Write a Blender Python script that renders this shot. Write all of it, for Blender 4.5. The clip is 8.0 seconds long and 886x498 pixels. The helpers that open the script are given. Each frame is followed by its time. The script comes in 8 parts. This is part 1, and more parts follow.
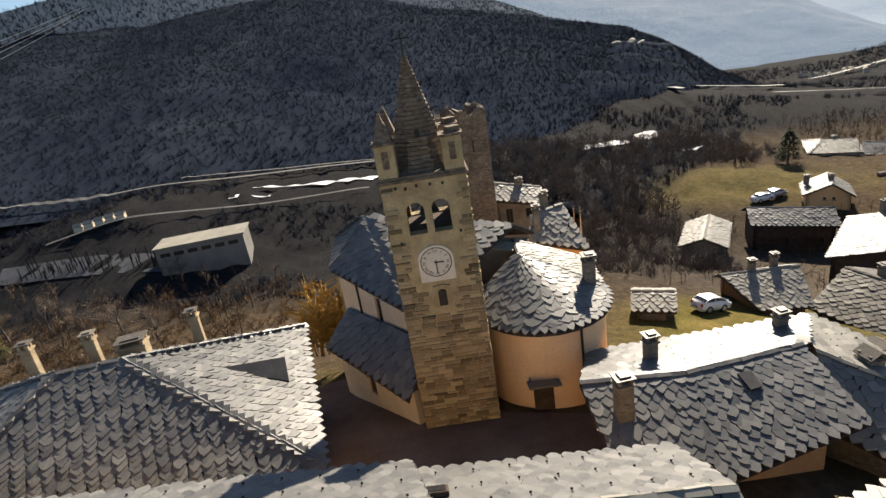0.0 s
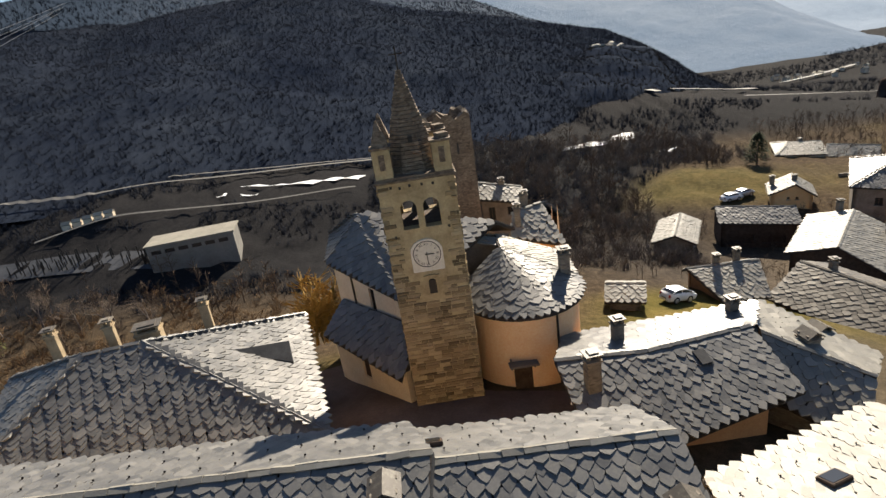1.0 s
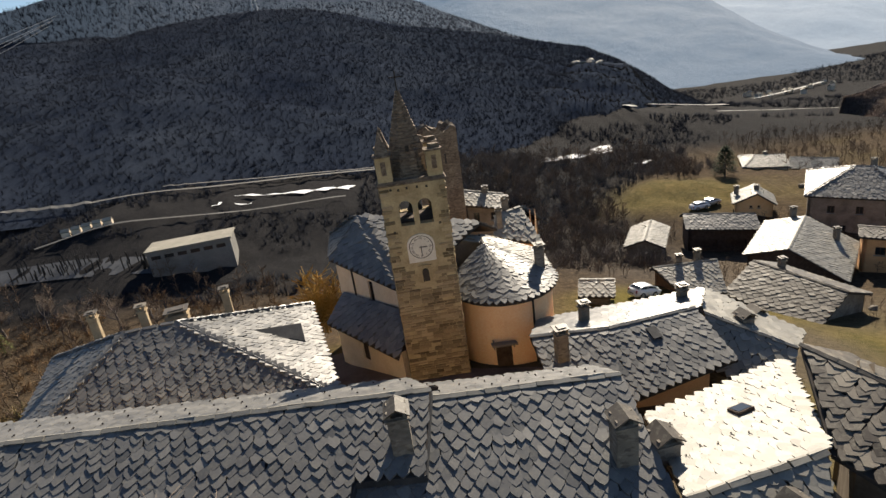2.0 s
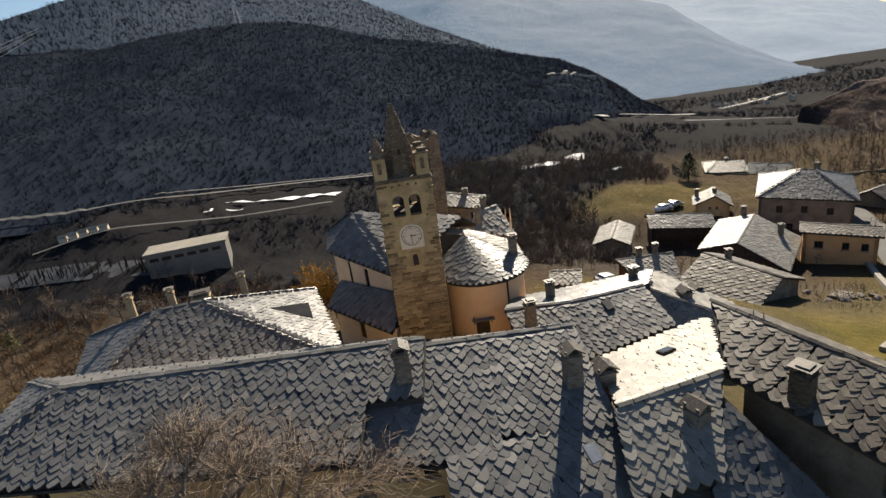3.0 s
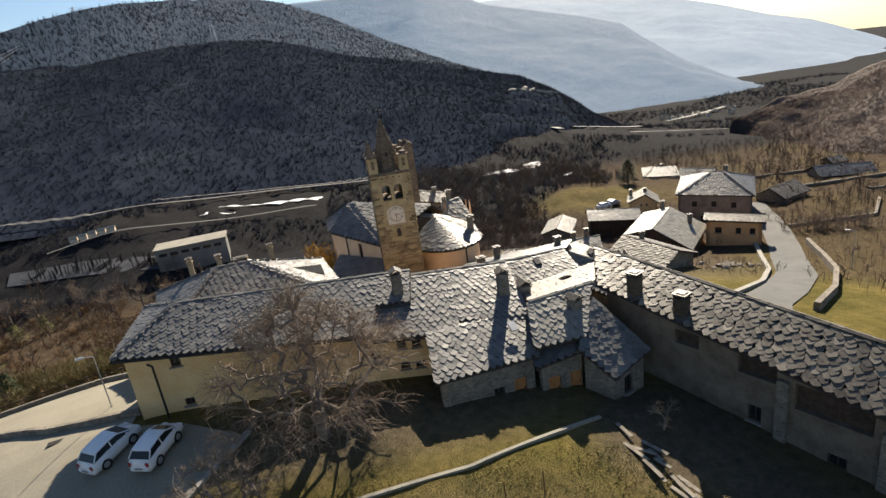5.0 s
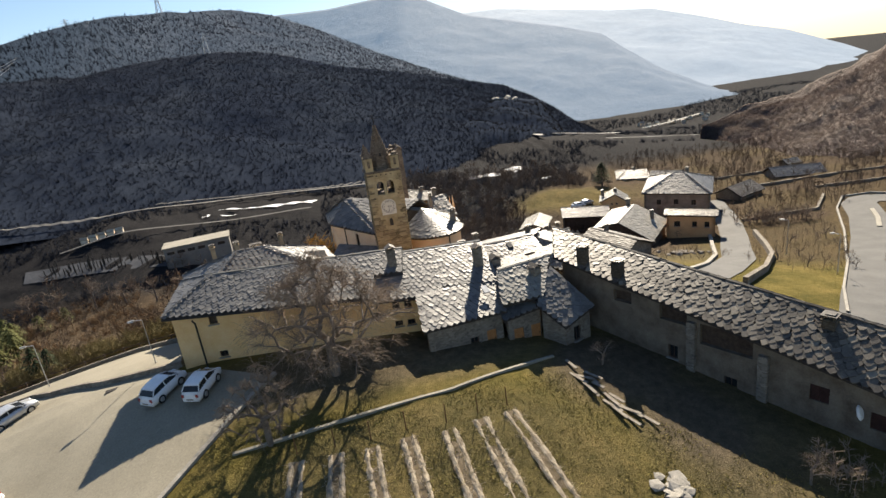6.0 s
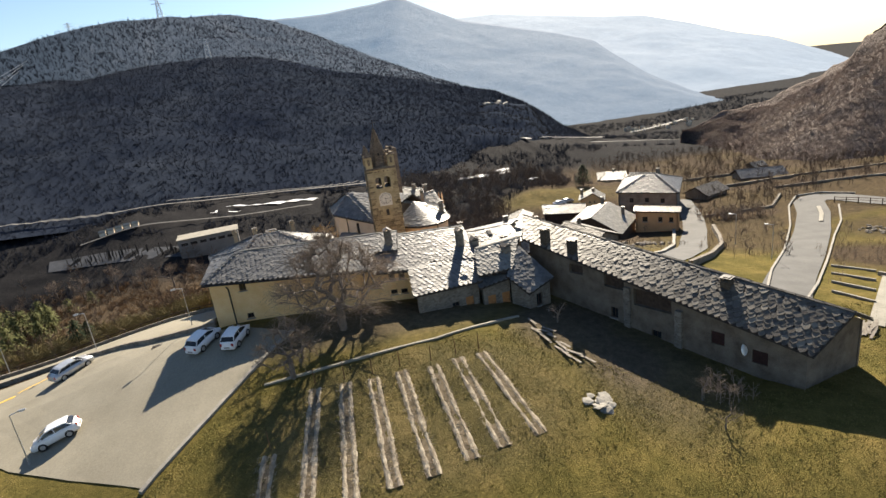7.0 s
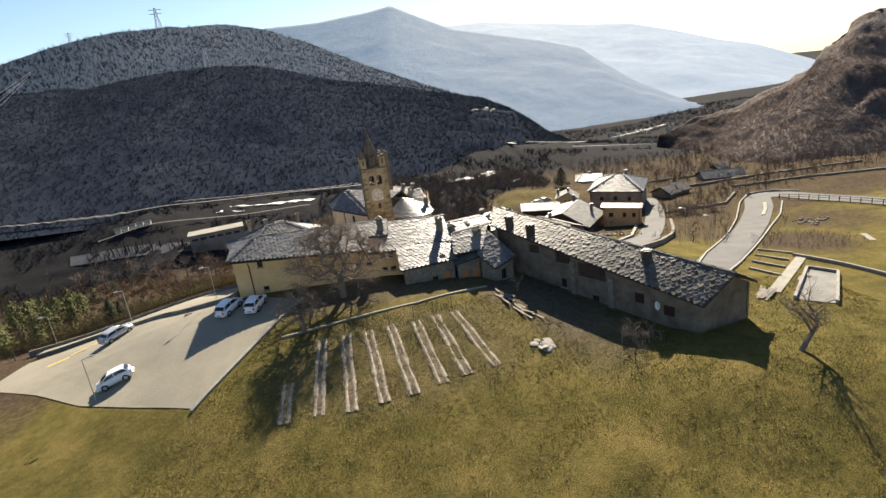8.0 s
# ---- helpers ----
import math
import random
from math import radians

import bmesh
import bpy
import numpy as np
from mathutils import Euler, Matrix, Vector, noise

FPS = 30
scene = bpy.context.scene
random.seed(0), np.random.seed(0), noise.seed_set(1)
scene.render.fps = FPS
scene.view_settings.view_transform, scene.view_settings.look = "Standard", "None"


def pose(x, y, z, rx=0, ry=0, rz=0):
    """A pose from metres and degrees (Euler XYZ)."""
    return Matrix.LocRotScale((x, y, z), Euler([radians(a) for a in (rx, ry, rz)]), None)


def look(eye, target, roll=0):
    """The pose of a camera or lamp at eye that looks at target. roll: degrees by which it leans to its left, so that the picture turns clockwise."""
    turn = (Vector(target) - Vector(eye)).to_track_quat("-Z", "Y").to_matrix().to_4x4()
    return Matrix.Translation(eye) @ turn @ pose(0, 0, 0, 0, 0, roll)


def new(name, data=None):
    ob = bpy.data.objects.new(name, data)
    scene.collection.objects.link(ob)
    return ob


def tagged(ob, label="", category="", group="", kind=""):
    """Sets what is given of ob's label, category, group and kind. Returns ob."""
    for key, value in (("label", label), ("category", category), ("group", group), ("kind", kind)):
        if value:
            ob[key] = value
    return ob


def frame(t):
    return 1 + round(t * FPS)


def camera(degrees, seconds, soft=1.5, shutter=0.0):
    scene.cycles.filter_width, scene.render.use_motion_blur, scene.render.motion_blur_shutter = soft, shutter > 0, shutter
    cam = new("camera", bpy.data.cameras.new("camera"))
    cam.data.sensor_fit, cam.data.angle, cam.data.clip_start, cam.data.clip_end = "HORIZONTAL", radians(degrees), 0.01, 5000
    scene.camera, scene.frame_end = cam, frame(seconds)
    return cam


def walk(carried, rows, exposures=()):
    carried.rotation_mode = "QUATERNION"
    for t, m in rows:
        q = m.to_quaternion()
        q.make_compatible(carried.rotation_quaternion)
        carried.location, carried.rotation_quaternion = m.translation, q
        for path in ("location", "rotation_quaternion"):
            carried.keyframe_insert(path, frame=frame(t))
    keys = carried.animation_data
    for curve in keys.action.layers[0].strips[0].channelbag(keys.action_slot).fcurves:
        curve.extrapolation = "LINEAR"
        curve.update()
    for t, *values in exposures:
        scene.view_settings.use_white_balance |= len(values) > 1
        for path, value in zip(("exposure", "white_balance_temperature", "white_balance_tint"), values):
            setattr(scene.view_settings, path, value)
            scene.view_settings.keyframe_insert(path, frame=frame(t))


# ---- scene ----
cam = camera(78.0, 8.0)
# seconds, eye x, y, z, yaw, pitch, roll
PATH = [
    (0, 0.105, 0.040, 14.582, 2.226, -20.569, -9.254),
    (0.5, -0.013, -1.071, 14.968, 1.064, -20.963, -8.928),
    (1, -0.189, -2.517, 15.304, 0.308, -20.929, -8.657),
    (1.5, -0.409, -4.525, 15.664, -0.468, -20.427, -8.264),
    (3, -1.441, -12.270, 16.510, -3.806, -19.155, -7.949),
    (3.5, -1.850, -15.247, 16.908, -4.477, -18.934, -7.738),
    (4, -2.304, -18.472, 17.251, -5.325, -18.708, -7.710),
    (4.5, -2.814, -22.099, 17.616, -6.274, -18.579, -7.670),
    (6, -4.608, -34.374, 18.299, -8.708, -17.625, -7.961),
    (6.5, -5.143, -38.972, 18.685, -8.933, -17.462, -7.774),
    (7, -5.701, -43.831, 19.163, -9.380, -17.392, -7.512),
    (7.5, -6.148, -49.252, 19.608, -9.853, -17.275, -7.554),
    (8, -6.591, -55.090, 19.976, -10.171, -16.921, -7.576),
]
walk(cam, [(t, pose(x, y, z, 0, 0, yaw) @ pose(0, 0, 0, 90 + pitch) @ pose(0, 0, 0, 0, 0, roll)) for t, x, y, z, yaw, pitch, roll in PATH],
     [(0.0, 0.6), (1.5, 0.5), (3.0, 0.32), (4.5, 0.5), (6.0, 0.76), (7.0, 0.84), (8.0, 0.86)])

# ---- light ----
SUN_AZ, SUN_EL = 23.0, 33.0
sx, sy, sz = math.sin(radians(SUN_AZ)) * math.cos(radians(SUN_EL)), math.cos(radians(SUN_AZ)) * math.cos(radians(SUN_EL)), math.sin(radians(SUN_EL))
world = bpy.data.worlds.new("sky")
scene.world = world
world.use_nodes = True
wt = world.node_tree
sky = wt.nodes.new("ShaderNodeTexSky")
sky.sky_type, sky.sun_disc = "NISHITA", False
sky.sun_elevation, sky.sun_rotation = radians(SUN_EL), radians(SUN_AZ)
sky.altitude, sky.air_density, sky.dust_density, sky.ozone_density = 700, 1.0, 0.4, 2.0
wt.links.new(sky.outputs[0], wt.nodes["Background"].inputs[0])
wt.nodes["Background"].inputs[1].default_value = 0.08
sun = new("sun", bpy.data.lights.new("sun", "SUN"))
sun.data.energy, sun.data.angle, sun.data.color = 8.0, radians(0.55), (1.0, 0.875, 0.7)
sun.matrix_world = look((300 * sx, 300 * sy, 300 * sz), (0, 0, 0))


# ---- materials ----
def nodes_of(name, rough=0.8, metal=0.0, spec=0.3):
    m = bpy.data.materials.new(name)
    m.use_nodes = True
    t = m.node_tree
    b = t.nodes["Principled BSDF"]
    b.inputs["Roughness"].default_value, b.inputs["Metallic"].default_value = rough, metal
    b.inputs["Specular IOR Level"].default_value = spec
    return m, t, b


def node(t, kind, **values):
    n = t.nodes.new(kind)
    for key, v in values.items():
        n.inputs[key.replace("_", " ")].default_value = v
    return n


def ramp(t, source, *stops):
    r = t.nodes.new("ShaderNodeValToRGB")
    e = r.color_ramp.elements
    while len(e) < len(stops):
        e.new(0.5)
    for el, (p, c) in zip(e, stops):
        el.position, el.color = p, (*c, 1)
    t.links.new(source, r.inputs[0])
    return r.outputs[0]


def mixed(t, mode, fac, a, b):
    n = t.nodes.new("ShaderNodeMix")
    n.data_type, n.blend_type = "RGBA", mode
    for sock, v in ((n.inputs[0], fac), (n.inputs[6], a), (n.inputs[7], b)):
        if isinstance(v, bpy.types.NodeSocket):
            t.links.new(v, sock)
        else:
            sock.default_value = v if isinstance(v, (int, float)) else (*v, 1)
    return n.outputs[2]


def bump(t, b, source, strength=0.4, distance=0.03):
    n = node(t, "ShaderNodeBump", Strength=strength, Distance=distance)
    t.links.new(source, n.inputs["Height"])
    t.links.new(n.outputs[0], b.inputs["Normal"])


def world_noise(t, scale, detail=5.0, rough=0.6, stretch=None):
    g = t.nodes.new("ShaderNodeNewGeometry")
    src = g.outputs["Position"]
    if stretch:
        mp = t.nodes.new("ShaderNodeMapping")
        mp.inputs["Scale"].default_value = stretch
        t.links.new(src, mp.inputs["Vector"])
        src = mp.outputs[0]
    n = node(t, "ShaderNodeTexNoise", Scale=scale, Detail=detail, Roughness=rough)
    t.links.new(src, n.inputs["Vector"])
    return n.outputs[0]


def plain(name, c0, c1, scale=3.0, fine=25.0, rough=0.85, spec=0.3, bumps=0.3, metal=0.0, stretch=None):
    """Two tones at two scales of noise, with a fine relief."""
    m, t, b = nodes_of(name, rough, metal, spec)
    big, small = world_noise(t, scale, stretch=stretch), world_noise(t, fine, 6, 0.7, stretch=stretch)
    col = ramp(t, big, (0.32, c0), (0.68, c1))
    col = mixed(t, "OVERLAY", 0.45, col, ramp(t, small, (0.3, (0.3, 0.3, 0.3)), (0.7, (0.7, 0.7, 0.7))))
    t.links.new(col, b.inputs["Base Color"])
    bump(t, b, small, bumps)
    return m


def slate_material(name, tones, rough=0.5, lichen=0.35, joined=False, spec=0.06):
    """Split stone: a tone and a gloss for each piece, lichen in spots, a split grain across it."""
    m, t, b = nodes_of(name, rough, 0, spec)
    if joined:
        rnd = t.nodes.new("ShaderNodeNewGeometry").outputs["Random Per Island"]
    else:
        rnd = t.nodes.new("ShaderNodeObjectInfo").outputs["Random"]
    n = len(tones) - 1
    col = ramp(t, rnd, *[(i / n, c) for i, c in enumerate(tones)])
    spots = ramp(t, world_noise(t, 5.0, 6, 0.75), (0.5, (0, 0, 0)), (0.66, (1, 1, 1)))
    col = mixed(t, "MIX", mixed(t, "MULTIPLY", 1.0, spots, (lichen, lichen, lichen)), col, (0.26, 0.245, 0.19))
    weather = world_noise(t, 0.9, 4, 0.6)
    col = mixed(t, "OVERLAY", 0.5, col, ramp(t, weather, (0.3, (0.36, 0.36, 0.37)), (0.7, (0.62, 0.61, 0.58))))
    grain = world_noise(t, 14, 6, 0.75)
    col = mixed(t, "OVERLAY", 0.35, col, ramp(t, grain, (0.3, (0.32, 0.32, 0.32)), (0.72, (0.68, 0.68, 0.68))))
    t.links.new(col, b.inputs["Base Color"])
    own = t.nodes.new("ShaderNodeMath")
    own.operation = "MULTIPLY_ADD"
    own.inputs[1].default_value = 0.45
    t.links.new(rnd, own.inputs[0])
    t.links.new(grain, own.inputs[2])
    r = t.nodes.new("ShaderNodeMapRange")
    r.inputs[1].default_value, r.inputs[2].default_value = 0.3, 1.2
    r.inputs[3].default_value, r.inputs[4].default_value = rough - 0.08, rough + 0.1
    t.links.new(own.outputs[0], r.inputs[0])
    t.links.new(r.outputs[0], b.inputs["Roughness"])
    bump(t, b, grain, 0.3, 0.015)
    return m


def masonry(name, c0, c1, c2, sx_=0.55, rough=0.9):
    """Rubble stone: cells of uneven stones with mortar between."""
    m, t, b = nodes_of(name, rough, 0, 0.2)
    g = t.nodes.new("ShaderNodeNewGeometry")
    mp = t.nodes.new("ShaderNodeMapping")
    mp.inputs["Scale"].default_value = (1, 1, 2.3)
    wob = node(t, "ShaderNodeTexNoise", Scale=1.9, Detail=3.0)
    t.links.new(g.outputs["Position"], wob.inputs["Vector"])
    add = t.nodes.new("ShaderNodeVectorMath")
    add.operation = "MULTIPLY_ADD"
    add.inputs[1].default_value = (0.55, 0.55, 0.4)
    t.links.new(wob.outputs["Color"], add.inputs[0])
    t.links.new(g.outputs["Position"], add.inputs[2])
    t.links.new(add.outputs[0], mp.inputs["Vector"])
    v = t.nodes.new("ShaderNodeTexVoronoi")
    v.feature = "F1"
    v.inputs["Scale"].default_value = 1 / sx_ * 1.6
    t.links.new(mp.outputs[0], v.inputs["Vector"])
    e = t.nodes.new("ShaderNodeTexVoronoi")
    e.feature = "DISTANCE_TO_EDGE"
    e.inputs["Scale"].default_value = 1 / sx_ * 1.6
    t.links.new(mp.outputs[0], e.inputs["Vector"])
    tone = ramp(t, v.outputs["Color"], (0.2, c0), (0.5, c1), (0.85, c2))
    col = mixed(t, "MIX", ramp(t, e.outputs[0], (0.03, (1, 1, 1)), (0.12, (0, 0, 0))), tone, tuple(0.6 * (a + b_) for a, b_ in zip(c0, c1)))
    stain = ramp(t, world_noise(t, 0.7, 5), (0.35, (0.32, 0.31, 0.29)), (0.62, (0.62, 0.6, 0.56)))
    col = mixed(t, "OVERLAY", 0.6, col, stain)
    t.links.new(col, b.inputs["Base Color"])
    bump(t, b, e.outputs[0], 0.6, 0.06)
    return m


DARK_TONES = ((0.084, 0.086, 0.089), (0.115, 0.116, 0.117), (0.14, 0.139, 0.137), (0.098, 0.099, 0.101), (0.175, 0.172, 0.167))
# pale slate; its lightness also stands for sun on bright roofs
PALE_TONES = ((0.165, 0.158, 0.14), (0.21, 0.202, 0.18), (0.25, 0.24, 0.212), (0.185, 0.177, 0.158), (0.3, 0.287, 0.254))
BROWN_TONES = ((0.056, 0.048, 0.04), (0.085, 0.074, 0.063), (0.115, 0.102, 0.087), (0.07, 0.061, 0.052), (0.21, 0.185, 0.15))
SLATE = slate_material("slate", DARK_TONES, 0.42, 0.25, spec=0.3)
SLATE_OLD = slate_material("old_slate", BROWN_TONES, 0.48, 0.4, spec=0.25)
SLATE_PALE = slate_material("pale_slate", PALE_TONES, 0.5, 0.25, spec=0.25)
SLATE_J = slate_material("slate_rows", DARK_TONES, 0.42, 0.25, True, 0.3)
SLATE_OLD_J = slate_material("old_slate_rows", BROWN_TONES, 0.48, 0.4, True, 0.25)
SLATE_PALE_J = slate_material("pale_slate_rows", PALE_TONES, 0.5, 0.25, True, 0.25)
BOARD = plain("roof_boarding", (0.035, 0.03, 0.027), (0.06, 0.05, 0.045), 2, 15, 0.95)
CREAM = plain("cream_plaster", (0.7, 0.46, 0.21), (0.77, 0.55, 0.29), 0.9, 12, 0.92, 0.2, 0.15)
WHITEWALL = plain("pale_plaster", (0.55, 0.47, 0.36), (0.66, 0.58, 0.47), 0.8, 12, 0.92, 0.2, 0.15)
PEACH = plain("peach_plaster", (0.76, 0.52, 0.31), (0.82, 0.6, 0.38), 0.5, 9, 0.92, 0.2, 0.1)
ORANGE = plain("orange_plaster", (0.6, 0.33, 0.15), (0.68, 0.4, 0.2), 0.7, 10, 0.92, 0.2, 0.12)
GREYWALL = plain("grey_render", (0.15, 0.126, 0.1), (0.27, 0.236, 0.192), 0.9, 9, 0.95, 0.15, 0.35)
FARMWALL = plain("brown_grey_render", (0.115, 0.092, 0.07), (0.205, 0.172, 0.135), 0.9, 9, 0.95, 0.15, 0.35)
CHIMNEYSTONE = masonry("brown_chimney_stone", (0.06, 0.048, 0.036), (0.095, 0.078, 0.06), (0.14, 0.118, 0.09), 0.3)
RUBBLE = masonry("rubble_stone", (0.13, 0.115, 0.1), (0.185, 0.168, 0.145), (0.25, 0.228, 0.195), 0.42)
TOWERSTONE = masonry("tower_rubble", (0.1, 0.075, 0.045), (0.22, 0.172, 0.1), (0.4, 0.325, 0.2), 0.36)
TOWERPLASTER = plain("weathered_tower_plaster", (0.3, 0.235, 0.135), (0.47, 0.385, 0.23), 1.2, 9, 0.95, 0.15, 0.4)
CASTLESTONE = masonry("castle_stone", (0.1, 0.078, 0.06), (0.165, 0.13, 0.1), (0.24, 0.195, 0.152), 0.4)
WOOD = plain("brown_wood", (0.12, 0.065, 0.035), (0.22, 0.12, 0.06), 3, 30, 0.8, 0.25, 0.3, stretch=(6, 6, 1))
CHIMNEYWALL = plain("sooty_plaster", (0.26, 0.2, 0.13), (0.4, 0.32, 0.21), 1.5, 9, 0.95, 0.15, 0.3)
DARKWOOD = plain("dark_timber", (0.045, 0.032, 0.025), (0.09, 0.065, 0.05), 3, 30, 0.85, 0.2, 0.3)
REDWOOD = plain("dark_red_shutter", (0.03, 0.015, 0.013), (0.055, 0.026, 0.022), 3, 30, 0.8, 0.25, 0.2)
ORANGEWOOD = plain("varnished_door", (0.3, 0.13, 0.045), (0.4, 0.19, 0.07), 4, 30, 0.6, 0.35, 0.2)
CONCRETE = plain("worn_concrete", (0.15, 0.146, 0.135), (0.22, 0.214, 0.198), 0.5, 6, 0.9, 0.25, 0.2)
LOT = plain("car_park_asphalt", (0.2, 0.182, 0.138), (0.25, 0.23, 0.178), 0.25, 8, 0.85, 0.3, 0.2)
PAVING = plain("pale_paving", (0.2, 0.188, 0.156), (0.28, 0.264, 0.22), 0.6, 7, 0.85, 0.3, 0.2)
PIAZZA = plain("reddish_square_paving", (0.09, 0.065, 0.055), (0.16, 0.12, 0.1), 0.4, 6, 0.9, 0.2, 0.3)
ROAD = plain("grey_road", (0.07, 0.07, 0.068), (0.105, 0.104, 0.1), 0.3, 8, 0.85, 0.3, 0.2)
KERB = plain("kerb_stone", (0.2, 0.188, 0.164), (0.3, 0.283, 0.25), 1.5, 12, 0.85, 0.3, 0.3)
WHITE = plain("white_paint", (0.74, 0.74, 0.72), (0.82, 0.82, 0.8), 2, 20, 0.4, 0.4, 0.02)
YELLOWPAINT = plain("yellow_marking", (0.6, 0.38, 0.06), (0.7, 0.46, 0.1), 2, 14, 0.7)
CARPAINT = plain("white_car_paint", (0.72, 0.73, 0.74), (0.78, 0.79, 0.8), 0.5, 4, 0.18, 0.5, 0.0)
SILVER = plain("silver_car_paint", (0.5, 0.51, 0.52), (0.56, 0.57, 0.58), 0.5, 4, 0.25, 0.5, 0.0, 0.5)
RUBBER = plain("black_rubber", (0.015, 0.015, 0.015), (0.03, 0.03, 0.03), 4, 30, 0.9)
METAL = plain("galvanised_metal", (0.4, 0.41, 0.42), (0.52, 0.53, 0.54), 3, 20, 0.45, 0.5, 0.05, 0.8)
IRON = plain("dark_iron", (0.03, 0.028, 0.026), (0.06, 0.052, 0.045), 5, 30, 0.6, 0.4, 0.1, 0.6)
BARK = plain("grey_bark", (0.12, 0.1, 0.085), (0.2, 0.17, 0.145), 4, 30, 0.95, 0.15, 0.4)
TWIGS = plain("brown_twigs", (0.17, 0.13, 0.098), (0.28, 0.22, 0.165), 1.0, 9, 0.95, 0.15, 0.0)
WOODTWIGS = plain("woodland_twigs", (0.085, 0.062, 0.045), (0.16, 0.118, 0.085), 0.3, 9, 0.95, 0.15, 0.0)
STRAW = plain("dry_straw_mulch", (0.22, 0.18, 0.13), (0.42, 0.365, 0.28), 2.0, 12, 0.95, 0.1, 0.5)
SNOW = plain("old_snow", (0.75, 0.77, 0.8), (0.86, 0.87, 0.88), 0.3, 3, 0.7, 0.3, 0.2)
CLOCKFACE = plain("clock_white", (0.62, 0.57, 0.48), (0.72, 0.67, 0.58), 2, 14, 0.8, 0.2, 0.1)
BLACK = plain("black_paint", (0.02, 0.018, 0.016), (0.035, 0.03, 0.028), 3, 20, 0.6)
FELT = plain("dark_roofing_felt", (0.03, 0.032, 0.036), (0.055, 0.056, 0.06), 1.5, 12, 0.8, 0.3, 0.2)
GLASS, gt, gb = nodes_of("window_glass", 0.08, 0, 0.5)
gb.inputs["Base Color"].default_value = (0.02, 0.022, 0.025, 1)
LAMPGLASS = plain("lamp_diffuser", (0.7, 0.72, 0.74), (0.8, 0.82, 0.84), 3, 20, 0.3, 0.5, 0.0)


def ground_material():
    m, t, b = nodes_of("land", 1.0, 0, 0.03)
    a = t.nodes.new("ShaderNodeVertexColor")
    a.layer_name = "cover"
    sep = t.nodes.new("ShaderNodeSeparateColor")
    t.links.new(a.outputs[0], sep.inputs[0])
    big, mid, fine = world_noise(t, 0.22, 5, 0.65), world_noise(t, 1.7, 6, 0.7), world_noise(t, 11, 6, 0.75)
    grass = ramp(t, big, (0.3, (0.075, 0.068, 0.023)), (0.5, (0.12, 0.1, 0.034)), (0.72, (0.185, 0.142, 0.054)))
    grass = mixed(t, "OVERLAY", 0.55, grass, ramp(t, mid, (0.3, (0.25, 0.27, 0.2)), (0.7, (0.72, 0.68, 0.6))))
    wood = ramp(t, mid, (0.3, (0.036, 0.028, 0.02)), (0.55, (0.075, 0.055, 0.036)), (0.75, (0.14, 0.1, 0.06)))
    soil = ramp(t, mid, (0.3, (0.06, 0.05, 0.04)), (0.7, (0.13, 0.105, 0.08)))
    col = mixed(t, "MIX", sep.outputs[1], grass, wood)
    col = mixed(t, "MIX", sep.outputs[2], col, soil)
    # far forest floor, near-black because the valley's shade is painted in
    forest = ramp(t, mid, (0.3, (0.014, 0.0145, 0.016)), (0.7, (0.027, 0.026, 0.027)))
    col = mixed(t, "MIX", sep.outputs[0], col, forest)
    col = mixed(t, "OVERLAY", 0.6, col, ramp(t, fine, (0.3, (0.25, 0.25, 0.25)), (0.72, (0.75, 0.75, 0.75))))
    t.links.new(col, b.inputs["Base Color"])
    bump(t, b, fine, 0.8, 0.12)
    return m


LAND = ground_material()


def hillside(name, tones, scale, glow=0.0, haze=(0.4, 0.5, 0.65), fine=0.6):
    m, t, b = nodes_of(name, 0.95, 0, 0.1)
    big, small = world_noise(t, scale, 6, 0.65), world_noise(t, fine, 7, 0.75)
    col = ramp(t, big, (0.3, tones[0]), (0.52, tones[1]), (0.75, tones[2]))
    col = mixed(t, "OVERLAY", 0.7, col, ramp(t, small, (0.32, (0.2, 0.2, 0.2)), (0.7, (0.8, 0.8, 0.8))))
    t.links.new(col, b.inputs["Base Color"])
    # even emission paints the haze of distance onto the hill
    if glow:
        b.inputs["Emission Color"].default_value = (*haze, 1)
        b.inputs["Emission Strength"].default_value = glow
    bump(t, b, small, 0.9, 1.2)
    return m



